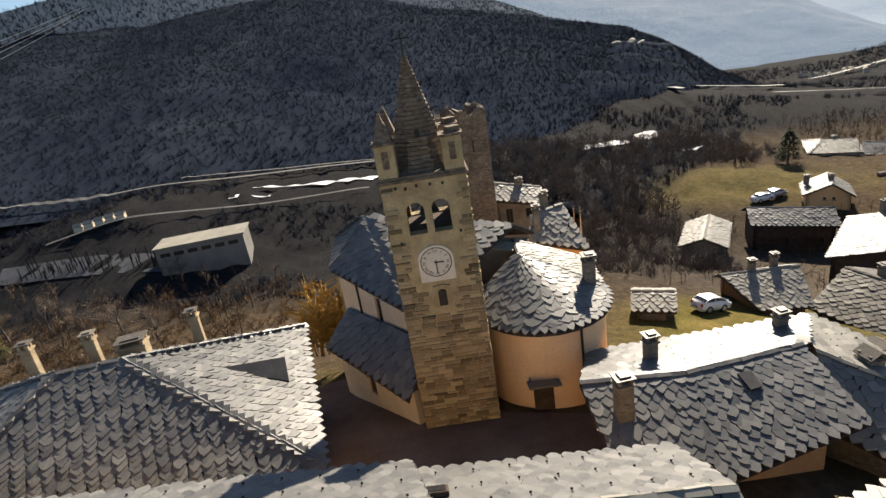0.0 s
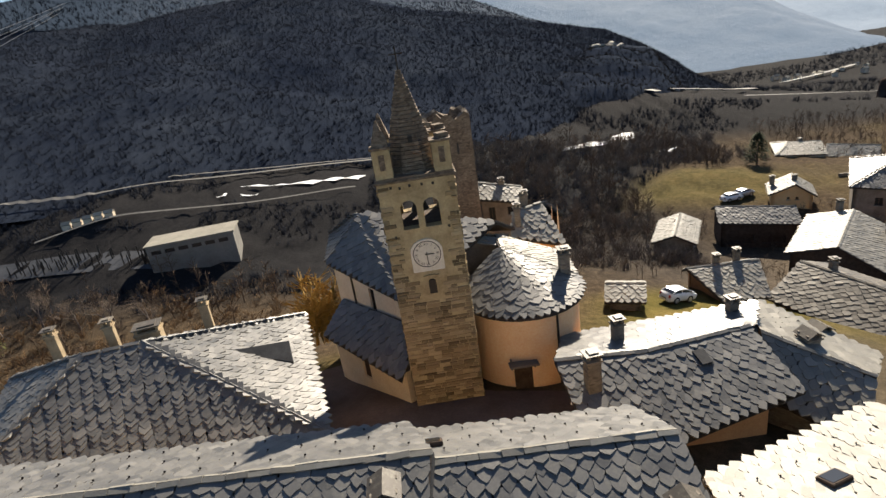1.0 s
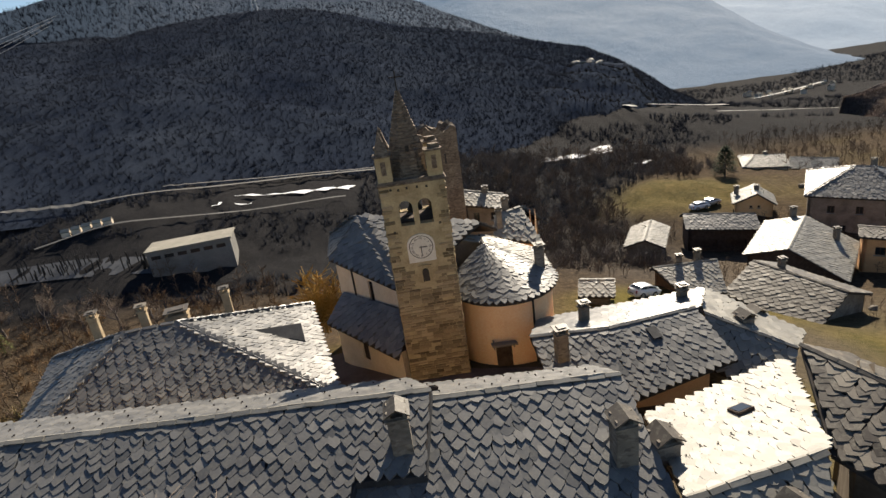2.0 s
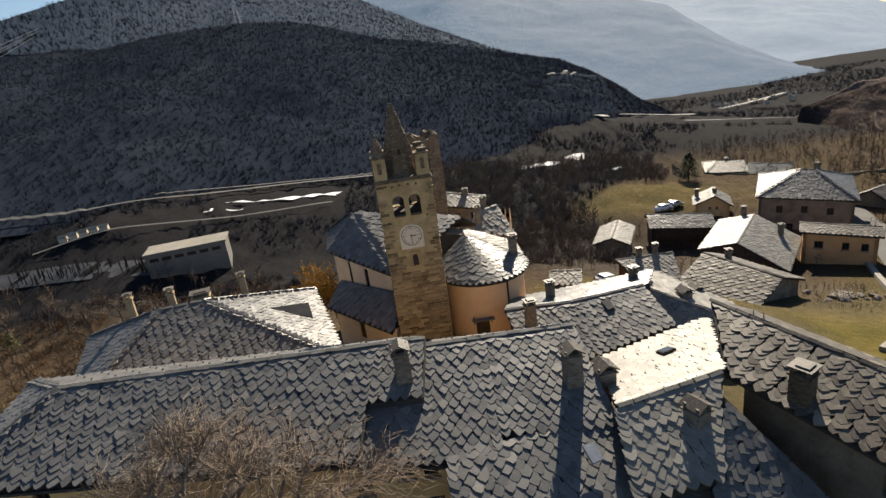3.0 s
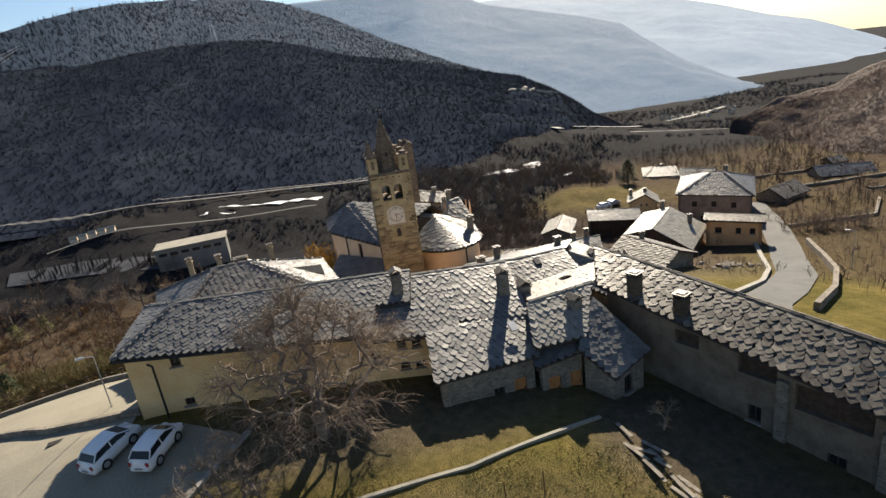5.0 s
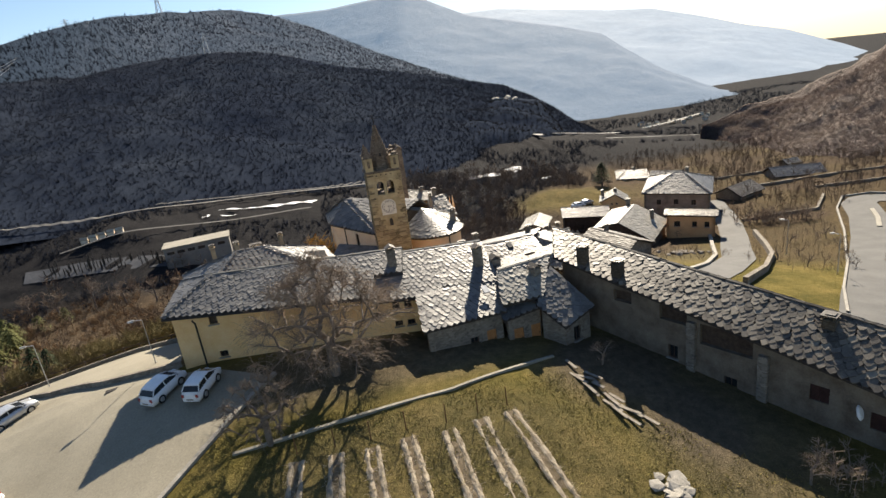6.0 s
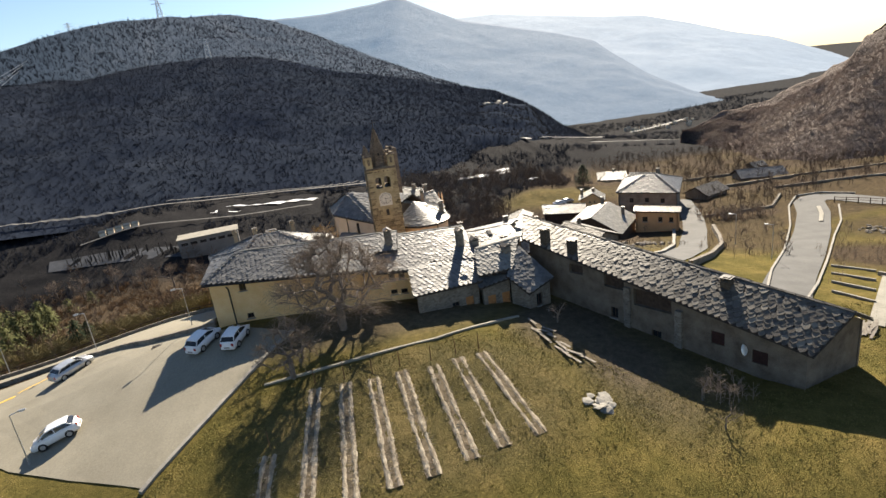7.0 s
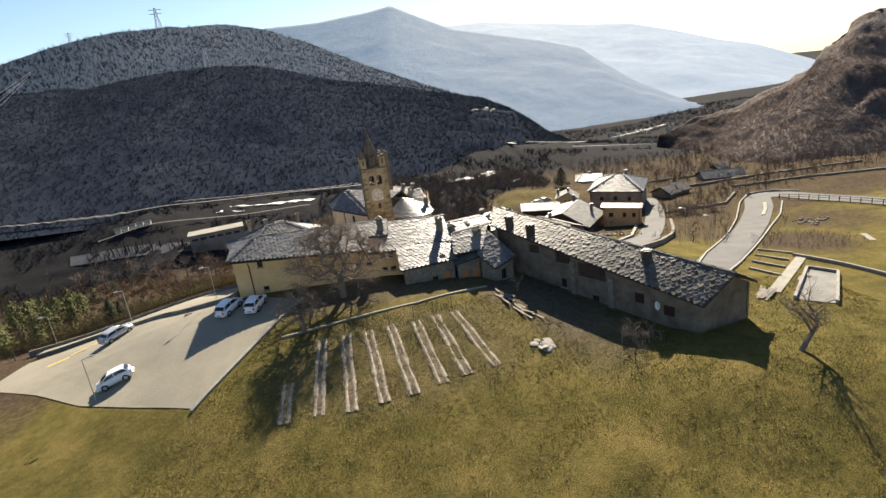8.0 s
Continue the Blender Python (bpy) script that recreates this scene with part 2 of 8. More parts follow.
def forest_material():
    """Leafless forest tinted blue as painted haze: dark below, thinner with bare rock and scraps of snow higher up."""
    m, t, b = nodes_of("hazed_wooded_hillside", 1.0, 0, 0.0)
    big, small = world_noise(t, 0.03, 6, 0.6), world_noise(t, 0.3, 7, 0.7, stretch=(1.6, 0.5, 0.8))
    # blue in these tones is distance haze put into the colour
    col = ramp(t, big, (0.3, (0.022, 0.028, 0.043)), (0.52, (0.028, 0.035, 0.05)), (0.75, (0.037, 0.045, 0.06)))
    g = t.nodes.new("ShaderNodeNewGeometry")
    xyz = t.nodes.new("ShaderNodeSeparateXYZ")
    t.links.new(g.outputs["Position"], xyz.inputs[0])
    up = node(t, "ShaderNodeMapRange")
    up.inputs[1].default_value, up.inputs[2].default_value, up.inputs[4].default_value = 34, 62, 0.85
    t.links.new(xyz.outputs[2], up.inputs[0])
    # grey grows with height: part bare rock, part painted haze
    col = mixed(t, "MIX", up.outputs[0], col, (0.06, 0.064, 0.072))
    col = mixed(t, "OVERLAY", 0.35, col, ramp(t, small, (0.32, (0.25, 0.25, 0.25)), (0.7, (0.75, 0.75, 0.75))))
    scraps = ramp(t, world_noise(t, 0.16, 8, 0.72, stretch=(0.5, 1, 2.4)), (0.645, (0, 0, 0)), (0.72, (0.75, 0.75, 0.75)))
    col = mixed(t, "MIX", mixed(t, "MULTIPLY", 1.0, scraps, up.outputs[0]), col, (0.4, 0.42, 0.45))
    t.links.new(col, b.inputs["Base Color"])
    bump(t, b, small, 0.35, 0.8)
    return m


def crowns(name, tones):
    """Crowns of a far wood: each tree a tone of its own, in broad drifts."""
    m, t, b = nodes_of(name, 1.0, 0, 0.0)
    rnd = t.nodes.new("ShaderNodeNewGeometry").outputs["Random Per Island"]
    col = ramp(t, world_noise(t, 0.045, 5, 0.6), (0.32, tones[0]), (0.52, tones[1]), (0.7, tones[2]))
    col = mixed(t, "OVERLAY", 0.4, col, ramp(t, rnd, (0.0, (0.4, 0.4, 0.4)), (1.0, (0.6, 0.6, 0.6))))
    t.links.new(col, b.inputs["Base Color"])
    # bare twigs let half of the light through
    thin = t.nodes.new("ShaderNodeBsdfTranslucent")
    t.links.new(col, thin.inputs["Color"])
    both = t.nodes.new("ShaderNodeMixShader")
    both.inputs[0].default_value = 0.55
    t.links.new(b.outputs[0], both.inputs[1])
    t.links.new(thin.outputs[0], both.inputs[2])
    t.links.new(both.outputs[0], t.nodes["Material Output"].inputs["Surface"])
    return m


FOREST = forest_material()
# blue cast of these crowns is haze painted into the tone
CROWNS = crowns("hazed_forest_crowns", ((0.02, 0.025, 0.038), (0.026, 0.031, 0.045), (0.034, 0.039, 0.053)))
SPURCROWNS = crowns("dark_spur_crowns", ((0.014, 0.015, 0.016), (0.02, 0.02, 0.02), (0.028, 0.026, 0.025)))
# lighter and bluer again, for painted haze on the upper slope
THINCROWNS = crowns("hazed_upper_crowns", ((0.025, 0.031, 0.046), (0.033, 0.039, 0.055), (0.045, 0.052, 0.068)))
SCRUBCROWNS = crowns("scrub_crowns", ((0.15, 0.12, 0.11), (0.2, 0.162, 0.147), (0.27, 0.23, 0.205)))
# faint blue emission added as haze over the upper slope
UPHILL = hillside("hazed_grey_mountainside", ((0.036, 0.039, 0.046), (0.047, 0.05, 0.057), (0.075, 0.077, 0.083)), 0.03, 0.1, (0.42, 0.53, 0.68), 0.15)
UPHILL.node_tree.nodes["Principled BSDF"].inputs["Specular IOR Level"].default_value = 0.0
ROCK = hillside("brown_cliff_rock", ((0.09, 0.065, 0.05), (0.16, 0.12, 0.09), (0.25, 0.2, 0.16)), 0.35, 0.0, (1, 1, 1), 1.1)
SCRUB = hillside("scrub_and_rock", ((0.085, 0.066, 0.06), (0.125, 0.1, 0.088), (0.2, 0.168, 0.146)), 0.06)
# both far ridges glow blue in place of haze and sun glare
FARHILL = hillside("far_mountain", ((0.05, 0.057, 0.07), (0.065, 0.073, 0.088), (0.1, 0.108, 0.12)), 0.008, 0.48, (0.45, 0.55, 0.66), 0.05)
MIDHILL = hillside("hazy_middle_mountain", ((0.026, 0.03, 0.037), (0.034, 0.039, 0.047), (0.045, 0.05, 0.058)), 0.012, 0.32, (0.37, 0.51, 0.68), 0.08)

# ---- heights of the land ----
# terrain heights at a few spots of the plan: garden and car park, village, valley
NEAR = [(-18, 5.5, 0.2), (-5, 3.5, -0.2), (7, -2, -1.6), (-12, -5.8, -1.4), (2, -7.1, -1.3), (9.6, -8.2, -2.8),
        (-8, -17, -3.5), (-21, -12.4, -2.8), (-23, -16, -4.4), (-33.6, -8, -4.3), (-31.6, -2.5, -3.9), (-30, 8.5, -2.0),
        (12, -14.5, -3.8), (22.5, -18, -4.6), (29, -21, -5.5), (36, -7, -5.9), (-10, -45, -9.5)]
VILLAGE = [(-2, 21, -2.2), (-14, 19, -2.6), (6, 22, -2.7), (18, 36, -7.0), (42, 42, -12.2), (58, 24, -10.6), (75, 37, -11.4),
           (60, 58, -13.2), (43, 82, -11.2), (70, 100, -15.0), (35, 57, -13.0), (12, 48, -8.0)]
VALLEY = [(-40, 22, -6.5), (-67, 56, -12.0), (-30, 62, -9.5), (0, 70, -14), (45, 121, -11.5), (-16, 92, -6.0), (-50, 82, -2.0),
          (62, 148, -7.0), (142, 169, -20.5), (-120, 60, 2.0), (150, 40, -8.0)]


def height_solver():
    pts = np.array(NEAR + VILLAGE + VALLEY, float)
    xy, z = pts[:, :2] / 50, pts[:, 2]
    n = len(pts)
    a = np.zeros((n + 3, n + 3))
    d = np.hypot(*(xy[:, None] - xy[None]).transpose(2, 0, 1))
    a[:n, :n] = d + 0.01 * np.eye(n)
    a[:n, n], a[:n, n + 1:], a[n, :n], a[n + 1:, :n] = 1, xy, 1, xy.T
    w = np.linalg.solve(a, np.r_[z, 0, 0, 0])
    return xy, w


SPOTS, WEIGHTS = height_solver()


def ground_z(x, y):
    """Height of the land at a place of the plan."""
    p = np.stack([np.asarray(x, float), np.asarray(y, float)], -1) / 50
    d = np.sqrt(((p[..., None, :] - SPOTS) ** 2).sum(-1) + 0.002)
    n = len(SPOTS)
    z = d @ WEIGHTS[:n] + WEIGHTS[n] + p @ WEIGHTS[n + 1:]
    return float(z) if z.ndim == 0 else z


# ---- building tools ----
def part(name, bm, material, parent=None, label="", smooth=False):
    me = bpy.data.meshes.new(name)
    bm.to_mesh(me)
    bm.free()
    me.materials.append(material)
    if smooth:
        me.shade_smooth()
    ob = new(name, me)
    ob.parent = parent
    return tagged(ob, label)


def mesh_part(name, verts, faces, material, parent=None, label=""):
    me = bpy.data.meshes.new(name)
    me.from_pydata([tuple(map(float, v)) for v in verts], [], [tuple(int(i) for i in f) for f in faces])
    me.materials.append(material)
    ob = new(name, me)
    ob.parent = parent
    return tagged(ob, label)


def thing(name, label, category, group="", kind=""):
    return tagged(new(name), label, category, group, kind)


def add_box(bm, m, sx_, sy_, sz_, bevel=0.0):
    """A box of that size standing on m's origin."""
    x, y = sx_ / 2, sy_ / 2
    v = [bm.verts.new(m @ Vector(c)) for c in ((-x, -y, 0), (x, -y, 0), (x, y, 0), (-x, y, 0), (-x, -y, sz_), (x, -y, sz_), (x, y, sz_), (-x, y, sz_))]
    for f in ((3, 2, 1, 0), (4, 5, 6, 7), (0, 1, 5, 4), (1, 2, 6, 5), (2, 3, 7, 6), (3, 0, 4, 7)):
        bm.faces.new([v[i] for i in f])
    if bevel:
        edges = list({e for c in v for e in c.link_edges})
        bmesh.ops.bevel(bm, geom=edges, offset=bevel, segments=2, affect="EDGES")


def box_part(name, m, sx_, sy_, sz_, material, parent=None, label="", bevel=0.0):
    bm = bmesh.new()
    add_box(bm, m, sx_, sy_, sz_, bevel)
    return part(name, bm, material, parent, label)


def add_rod(bm, a, b, r0, r1=None, sides=6):
    """A tapered round bar from a to b."""
    a, b = Vector(a), Vector(b)
    d = b - a
    if d.length < 1e-5:
        return
    q = d.to_track_quat("Z", "Y")
    r1 = r0 if r1 is None else r1
    ring = [q @ Vector((math.cos(2 * math.pi * i / sides), math.sin(2 * math.pi * i / sides), 0)) for i in range(sides)]
    lo = [bm.verts.new(a + c * r0) for c in ring]
    hi = [bm.verts.new(b + c * r1) for c in ring]
    for i in range(sides):
        bm.faces.new((lo[i], lo[(i + 1) % sides], hi[(i + 1) % sides], hi[i]))
    bm.faces.new(lo[::-1])
    bm.faces.new(hi)


def add_prism(bm, poly, down):
    """A slab under a polygon: the polygon on top, its copy below."""
    top = [bm.verts.new(p) for p in poly]
    low = [bm.verts.new(Vector(p) - Vector((0, 0, down))) for p in poly]
    bm.faces.new(top)
    bm.faces.new(low[::-1])
    n = len(poly)
    for i in range(n):
        bm.faces.new((top[(i + 1) % n], top[i], low[i], low[(i + 1) % n]))


SLATE_COUNT = 24


def slate_outlines():
    """Rough lozenge-ended slabs, no two alike."""
    rng = random.Random(11)
    out = []
    for _ in range(SLATE_COUNT):
        j = lambda s=0.08: rng.uniform(-s, s)
        out.append([(-0.5 + j(0.02), 1.0), (-0.53 + j(0.04), 0.42 + j(0.07)), (-0.29 + j(0.05), 0.17 + j(0.05)), (0.0 + j(0.08), -0.03 + j(0.04)), (0.29 + j(0.05), 0.17 + j(0.05)),
                    (0.53 + j(0.04), 0.42 + j(0.07)), (0.5 + j(0.02), 1.0)])
    return out


OUTLINES = slate_outlines()


def slate_geometry(k, thick=0.065):
    o = OUTLINES[k]
    n = len(o)
    v = [(x, y, thick) for x, y in o] + [(x, y, 0.0) for x, y in o]
    f = [tuple(range(n))[::-1]] + [(i, (i + 1) % n, n + (i + 1) % n, n + i) for i in range(n)]
    return v, f


SLATE_MESHES = {}


def slate_mesh(k, material):
    key = (k, material.name)
    if key not in SLATE_MESHES:
        me = bpy.data.meshes.new("slate")
        v, f = slate_geometry(k)
        me.from_pydata(v, [], f)
        me.materials.append(material)
        SLATE_MESHES[key] = me
    return SLATE_MESHES[key]


def on_face(p, s, r):
    """A point of a roof face with the corners eave, eave, top, top."""
    return p[0].lerp(p[1], s).lerp(p[3].lerp(p[2], s), r)


def four(face):
    p = [Vector(c) for c in face]
    return p if len(p) == 4 else [p[0], p[1], p[2], p[2]]


def add_face_slab(bm, face, down, n=6):
    """A roof face as a thin slab that follows its corners smoothly."""
    p = four(face)
    up = Vector((0, 0, down))
    top = [[on_face(p, i / n, j / n * 0.999) for i in range(n + 1)] for j in range(n + 1)]
    t = [[bm.verts.new(c) for c in row] for row in top]
    l = [[bm.verts.new(c - up) for c in row] for row in top]
    for j in range(n):
        for i in range(n):
            bm.faces.new((t[j][i], t[j][i + 1], t[j + 1][i + 1], t[j + 1][i]))
            bm.faces.new((l[j + 1][i], l[j + 1][i + 1], l[j][i + 1], l[j][i]))
    for i in range(n):
        bm.faces.new((t[0][i + 1], t[0][i], l[0][i], l[0][i + 1]))
        bm.faces.new((t[n][i], t[n][i + 1], l[n][i + 1], l[n][i]))
        bm.faces.new((t[i][0], t[i + 1][0], l[i + 1][0], l[i][0]))
        bm.faces.new((t[i + 1][n], t[i][n], l[i][n], l[i + 1][n]))


def slate_poses(face, width, row, rng, skip=None, loose=0.5):
    """Poses of the slates that cover one roof face in lapping, staggered rows."""
    p = four(face)
    slope = ((p[3] - p[0]).length + (p[2] - p[1]).length) / 2
    if len(face) == 3:
        slope = (p[2] - p[0].lerp(p[1], 0.5)).length
    rows = max(2, round(slope / row))
    out = []
    for j in range(rows):
        r = j / rows
        a, b = on_face(p, 0, r), on_face(p, 1, r)
        L = (b - a).length
        n = max(1, round(L / width))
        for i in range(n + (j % 2)):
            s = (i + (0.0 if j % 2 else 0.5)) / n + rng.uniform(-0.13, 0.13) * loose * width / max(L, width)
            edge = min(0.5, 0.4 * width / max(L, width))
            s = min(max(s, edge), 1.0 - edge)
            rr = r + rng.uniform(-0.14, 0.14) * loose / rows
            at = on_face(p, s, max(rr, 0.0))
            if skip and skip(at):
                continue
            u = (b - a).normalized() if L > 0.05 else (p[1] - p[0]).normalized()
            v = on_face(p, s, min(r + 1.2 / rows, 1.0)) - on_face(p, s, r)
            v = (v - u * v.dot(u)).normalized()
            nrm = u.cross(v)
            if nrm.z < 0:
                nrm = -nrm
            w, l = L / n * rng.uniform(0.93 - 0.15 * loose, 1.0 + 0.06 * loose), slope / rows * rng.uniform(1.5, 1.8)
            if j == rows - 1:
                l = slope / rows * 1.0
            lift = rng.uniform(0.04, 0.085)
            yv = (v * l - nrm * (lift - 0.02)).normalized()
            turn = rng.uniform(-0.12, 0.12) * loose
            xv = (u * math.cos(turn) + yv * math.sin(turn) + nrm * rng.uniform(-0.05, 0.05)).normalized()
            zv = xv.cross(yv).normalized()
            if zv.z < 0:
                zv, xv = -zv, -xv
            yv = zv.cross(xv)
            m = Matrix((xv * w, yv * l, zv)).transposed().to_4x4()
            m.translation = at - v * 0.1 + nrm * lift
            out.append(m)
    return out


def lay_slates(poses, roof, material, joined_material, near=None, most=300):
    """Slates of one roof: those round the given place as parts, the others in one mesh."""
    if near is not None:
        poses = sorted(poses, key=lambda m: (m.translation.x - near[0]) ** 2 + (m.translation.y - near[1]) ** 2)
    else:
        most = 0
    rng = random.Random(len(poses))
    for m in poses[:most]:
        ob = new("slate", slate_mesh(rng.randrange(SLATE_COUNT), material))
        ob.parent = roof
        ob.matrix_basis = m
    if poses[most:]:
        verts, faces = [], []
        for m in poses[most:]:
            v, f = slate_geometry(rng.randrange(SLATE_COUNT))
            k = len(verts)
            verts += [m @ Vector(c) for c in v]
            faces += [tuple(k + i for i in g) for g in f]
        ob = mesh_part("slating", verts, faces, joined_material, roof)
        tagged(ob, kind="stuff")


def ridge_caps(a, b, roof, material, width=0.15, step=0.6):
    """Flat stones along a ridge, each lapping the next."""
    a, b = Vector(a), Vector(b)
    d = (b - a).normalized()
    side = d.cross(Vector((0, 0, 1))).normalized()
    n = max(1, int((b - a).length / step))
    rng = random.Random(n)
    key = ("cap", material.name)
    if key not in SLATE_MESHES:
        bm = bmesh.new()
        add_box(bm, Matrix(), 1, 1, 0.05)
        me = bpy.data.meshes.new("ridge_stone")
        bm.to_mesh(me)
        bm.free()
        me.materials.append(material)
        SLATE_MESHES[key] = me
    for s in (-1, 1):
        for i in range(n):
            c = a + (b - a) * ((i + 0.5) / n)
            x, y = d, (side * s - Vector((0, 0, 0.5))).normalized()
            z = x.cross(y)
            if z.z < 0:
                z = -z
            m = Matrix((x, y, z)).transposed().to_4x4()
            m.translation = c + y * width * 0.42 + Vector((0, 0, 0.09 + rng.uniform(0, 0.03)))
            ob = new("ridge_stone", SLATE_MESHES[key])
            ob.parent = roof
            ob.matrix_basis = m @ pose(0, 0, 0, rng.uniform(-2, 2), rng.uniform(-2, 2), rng.uniform(-4, 4)) @ Matrix.Diagonal((step * rng.uniform(0.95, 1.12), width * rng.uniform(0.85, 1.15), 1, 1))


def window_at(house, o, u, n, w, h, depth=0.16, frame=None, shutter=False, bars=True, name="window"):
    """A window in its opening: o is the middle of the sill line on the outer face, u along the wall, n outwards."""
    frame = frame or DARKWOOD
    z = Vector((0, 0, 1))
    m = Matrix((u, n, z)).transposed().to_4x4()
    m.translation = Vector(o) - Vector(n) * depth
    bm = bmesh.new()
    t = 0.07
    add_box(bm, m @ pose(-w / 2 + t / 2, 0, 0), t, 0.07, h)
    add_box(bm, m @ pose(w / 2 - t / 2, 0, 0), t, 0.07, h)
    add_box(bm, m @ pose(0, 0, 0), w - 2 * t, 0.07, t)
    add_box(bm, m @ pose(0, 0, h - t), w - 2 * t, 0.07, t)
    if bars:
        add_box(bm, m @ pose(0, 0, t), 0.05, 0.05, h - 2 * t)
    win = part(name, bm, frame, house)
    box_part("pane", m @ pose(0, -0.04, 0), w, 0.02, h, GLASS, win)
    bm = bmesh.new()
    m2 = m.copy()
    m2.translation = Vector(o) - z * 0.07
    add_box(bm, m2, w + 0.2, 0.3, 0.065)
    part("sill", bm, KERB, win)
    return win


def door_at(house, o, u, n, w, h, material, depth=0.14):
    z = Vector((0, 0, 1))
    m = Matrix((u, n, z)).transposed().to_4x4()
    m.translation = Vector(o) - Vector(n) * depth
    bm = bmesh.new()
    planks = max(3, int(w / 0.2))
    for i in range(planks):
        add_box(bm, m @ pose(-w / 2 + (i + 0.5) * w / planks, 0, 0), w / planks - 0.012, 0.05, h)
    d = part("door", bm, material, house)
    box_part("handle", m @ pose(w * 0.36, 0.05, h * 0.48), 0.04, 0.06, 0.14, IRON, d)
    return d


def wall_between(house, a, b, zb, za_top, zb_top, material, holes=(), thick=0.4, peak=None, name="wall"):
    """A wall from a to b (plan), seen from outside with a on the left; holes are (u middle, sill height, width, height).
    peak: (u, z) of a gable's top."""
    a, b = Vector((a[0], a[1], 0)), Vector((b[0], b[1], 0))
    L = (b - a).length
    u = (b - a) / L
    n = u.cross(Vector((0, 0, 1)))
    us = sorted({0.0, L, *[round(c, 3) for h in holes for c in (h[0] - h[2] / 2, h[0] + h[2] / 2)]})
    zs = sorted({zb, *[round(c, 3) for h in holes for c in (h[1], h[1] + h[3])]})
    bm = bmesh.new()

    def top(x):
        return za_top + (zb_top - za_top) * x / L

    def quad(*pts):
        bm.faces.new([bm.verts.new(p) for p in pts])

    def at(x, z, d=0.0):
        return a + u * x - n * d + Vector((0, 0, z))

    for i in range(len(us) - 1):
        x0, x1 = us[i], us[i + 1]
        for j in range(len(zs)):
            z0 = zs[j]
            xm = (x0 + x1) / 2
            if j < len(zs) - 1:
                zm = (z0 + zs[j + 1]) / 2
                if any(abs(xm - h[0]) < h[2] / 2 and h[1] < zm < h[1] + h[3] for h in holes):
                    continue
                t0, t1 = min(zs[j + 1], top(x0)), min(zs[j + 1], top(x1))
            else:
                t0, t1 = top(x0), top(x1)
            b0, b1 = min(z0, top(x0)), min(z0, top(x1))
            if t0 - b0 < 0.001 and t1 - b1 < 0.001:
                continue
            quad(at(x0, b0), at(x1, b1), at(x1, t1), at(x0, t0))
            quad(at(x1, b1, thick), at(x0, b0, thick), at(x0, t0, thick), at(x1, t1, thick))
    for h in holes:
        x0, x1, z0, z1 = h[0] - h[2] / 2, h[0] + h[2] / 2, h[1], h[1] + h[3]
        quad(at(x0, z0), at(x0, z0, thick), at(x1, z0, thick), at(x1, z0))
        quad(at(x0, z1), at(x1, z1), at(x1, z1, thick), at(x0, z1, thick))
        quad(at(x0, z0), at(x0, z1), at(x0, z1, thick), at(x0, z0, thick))
        quad(at(x1, z0), at(x1, z0, thick), at(x1, z1, thick), at(x1, z1))
    if peak:
        quad(at(0, top(0)), at(L, top(L)), at(peak[0], peak[1]))
        quad(at(L, top(L), thick), at(0, top(0), thick), at(peak[0], peak[1], thick))
    for x in (0, L):
        quad(at(x, zb), at(x, zb, thick), at(x, top(x), thick), at(x, top(x)))
    w = part(name, bm, material, house)
    return w, a, u, n


def chimney(house, x, y, z0, z1, w=0.6, d=0.6, material=None, turn=0, style="slab"):
    m = pose(x, y, z0, 0, 0, turn)
    h = z1 - z0
    bm = bmesh.new()
    add_box(bm, m, w, d, h - 0.3, 0.02)
    add_box(bm, m @ pose(0, 0, h - 0.42), w + 0.12, d + 0.12, 0.08)
    for i in (-1, 1):
        for j in (-1, 1):
            add_box(bm, m @ pose(i * (w / 2 - 0.07), j * (d / 2 - 0.07), h - 0.3), 0.13, 0.13, 0.2)
    c = part("chimney", bm, material or RUBBLE, house)
    bm = bmesh.new()
    if style == "slab":
        add_box(bm, m @ pose(0, 0, h - 0.1), w + 0.16, d + 0.16, 0.05)
        add_box(bm, m @ pose(0.03, 0, h - 0.05), w * 0.7, d * 0.75, 0.06)
    else:
        for s in (-1, 1):
            add_box(bm, m @ pose(s * w * 0.28, 0, h - 0.1, 0, s * 32, 0), w * 0.75, d + 0.25, 0.05)
    part("cap", bm, SLATE_OLD, c)
    return c


def roof_corners(cx, cy, az, L, W, zr, zn, zf, inL, inR, rf, sl):
    c, s = math.cos(radians(az)), math.sin(radians(az))

    def at(u, v, z):
        return Vector((cx + u * c - v * s, cy + u * s + v * c, z + sl * u))

    yr = -W / 2 + rf * W
    return dict(NL=at(-L / 2, -W / 2, zn), NR=at(L / 2, -W / 2, zn), FL=at(-L / 2, W / 2, zf), FR=at(L / 2, W / 2, zf),
                RL=at(-L / 2 + inL, yr, zr), RR=at(L / 2 - inR, yr, zr))


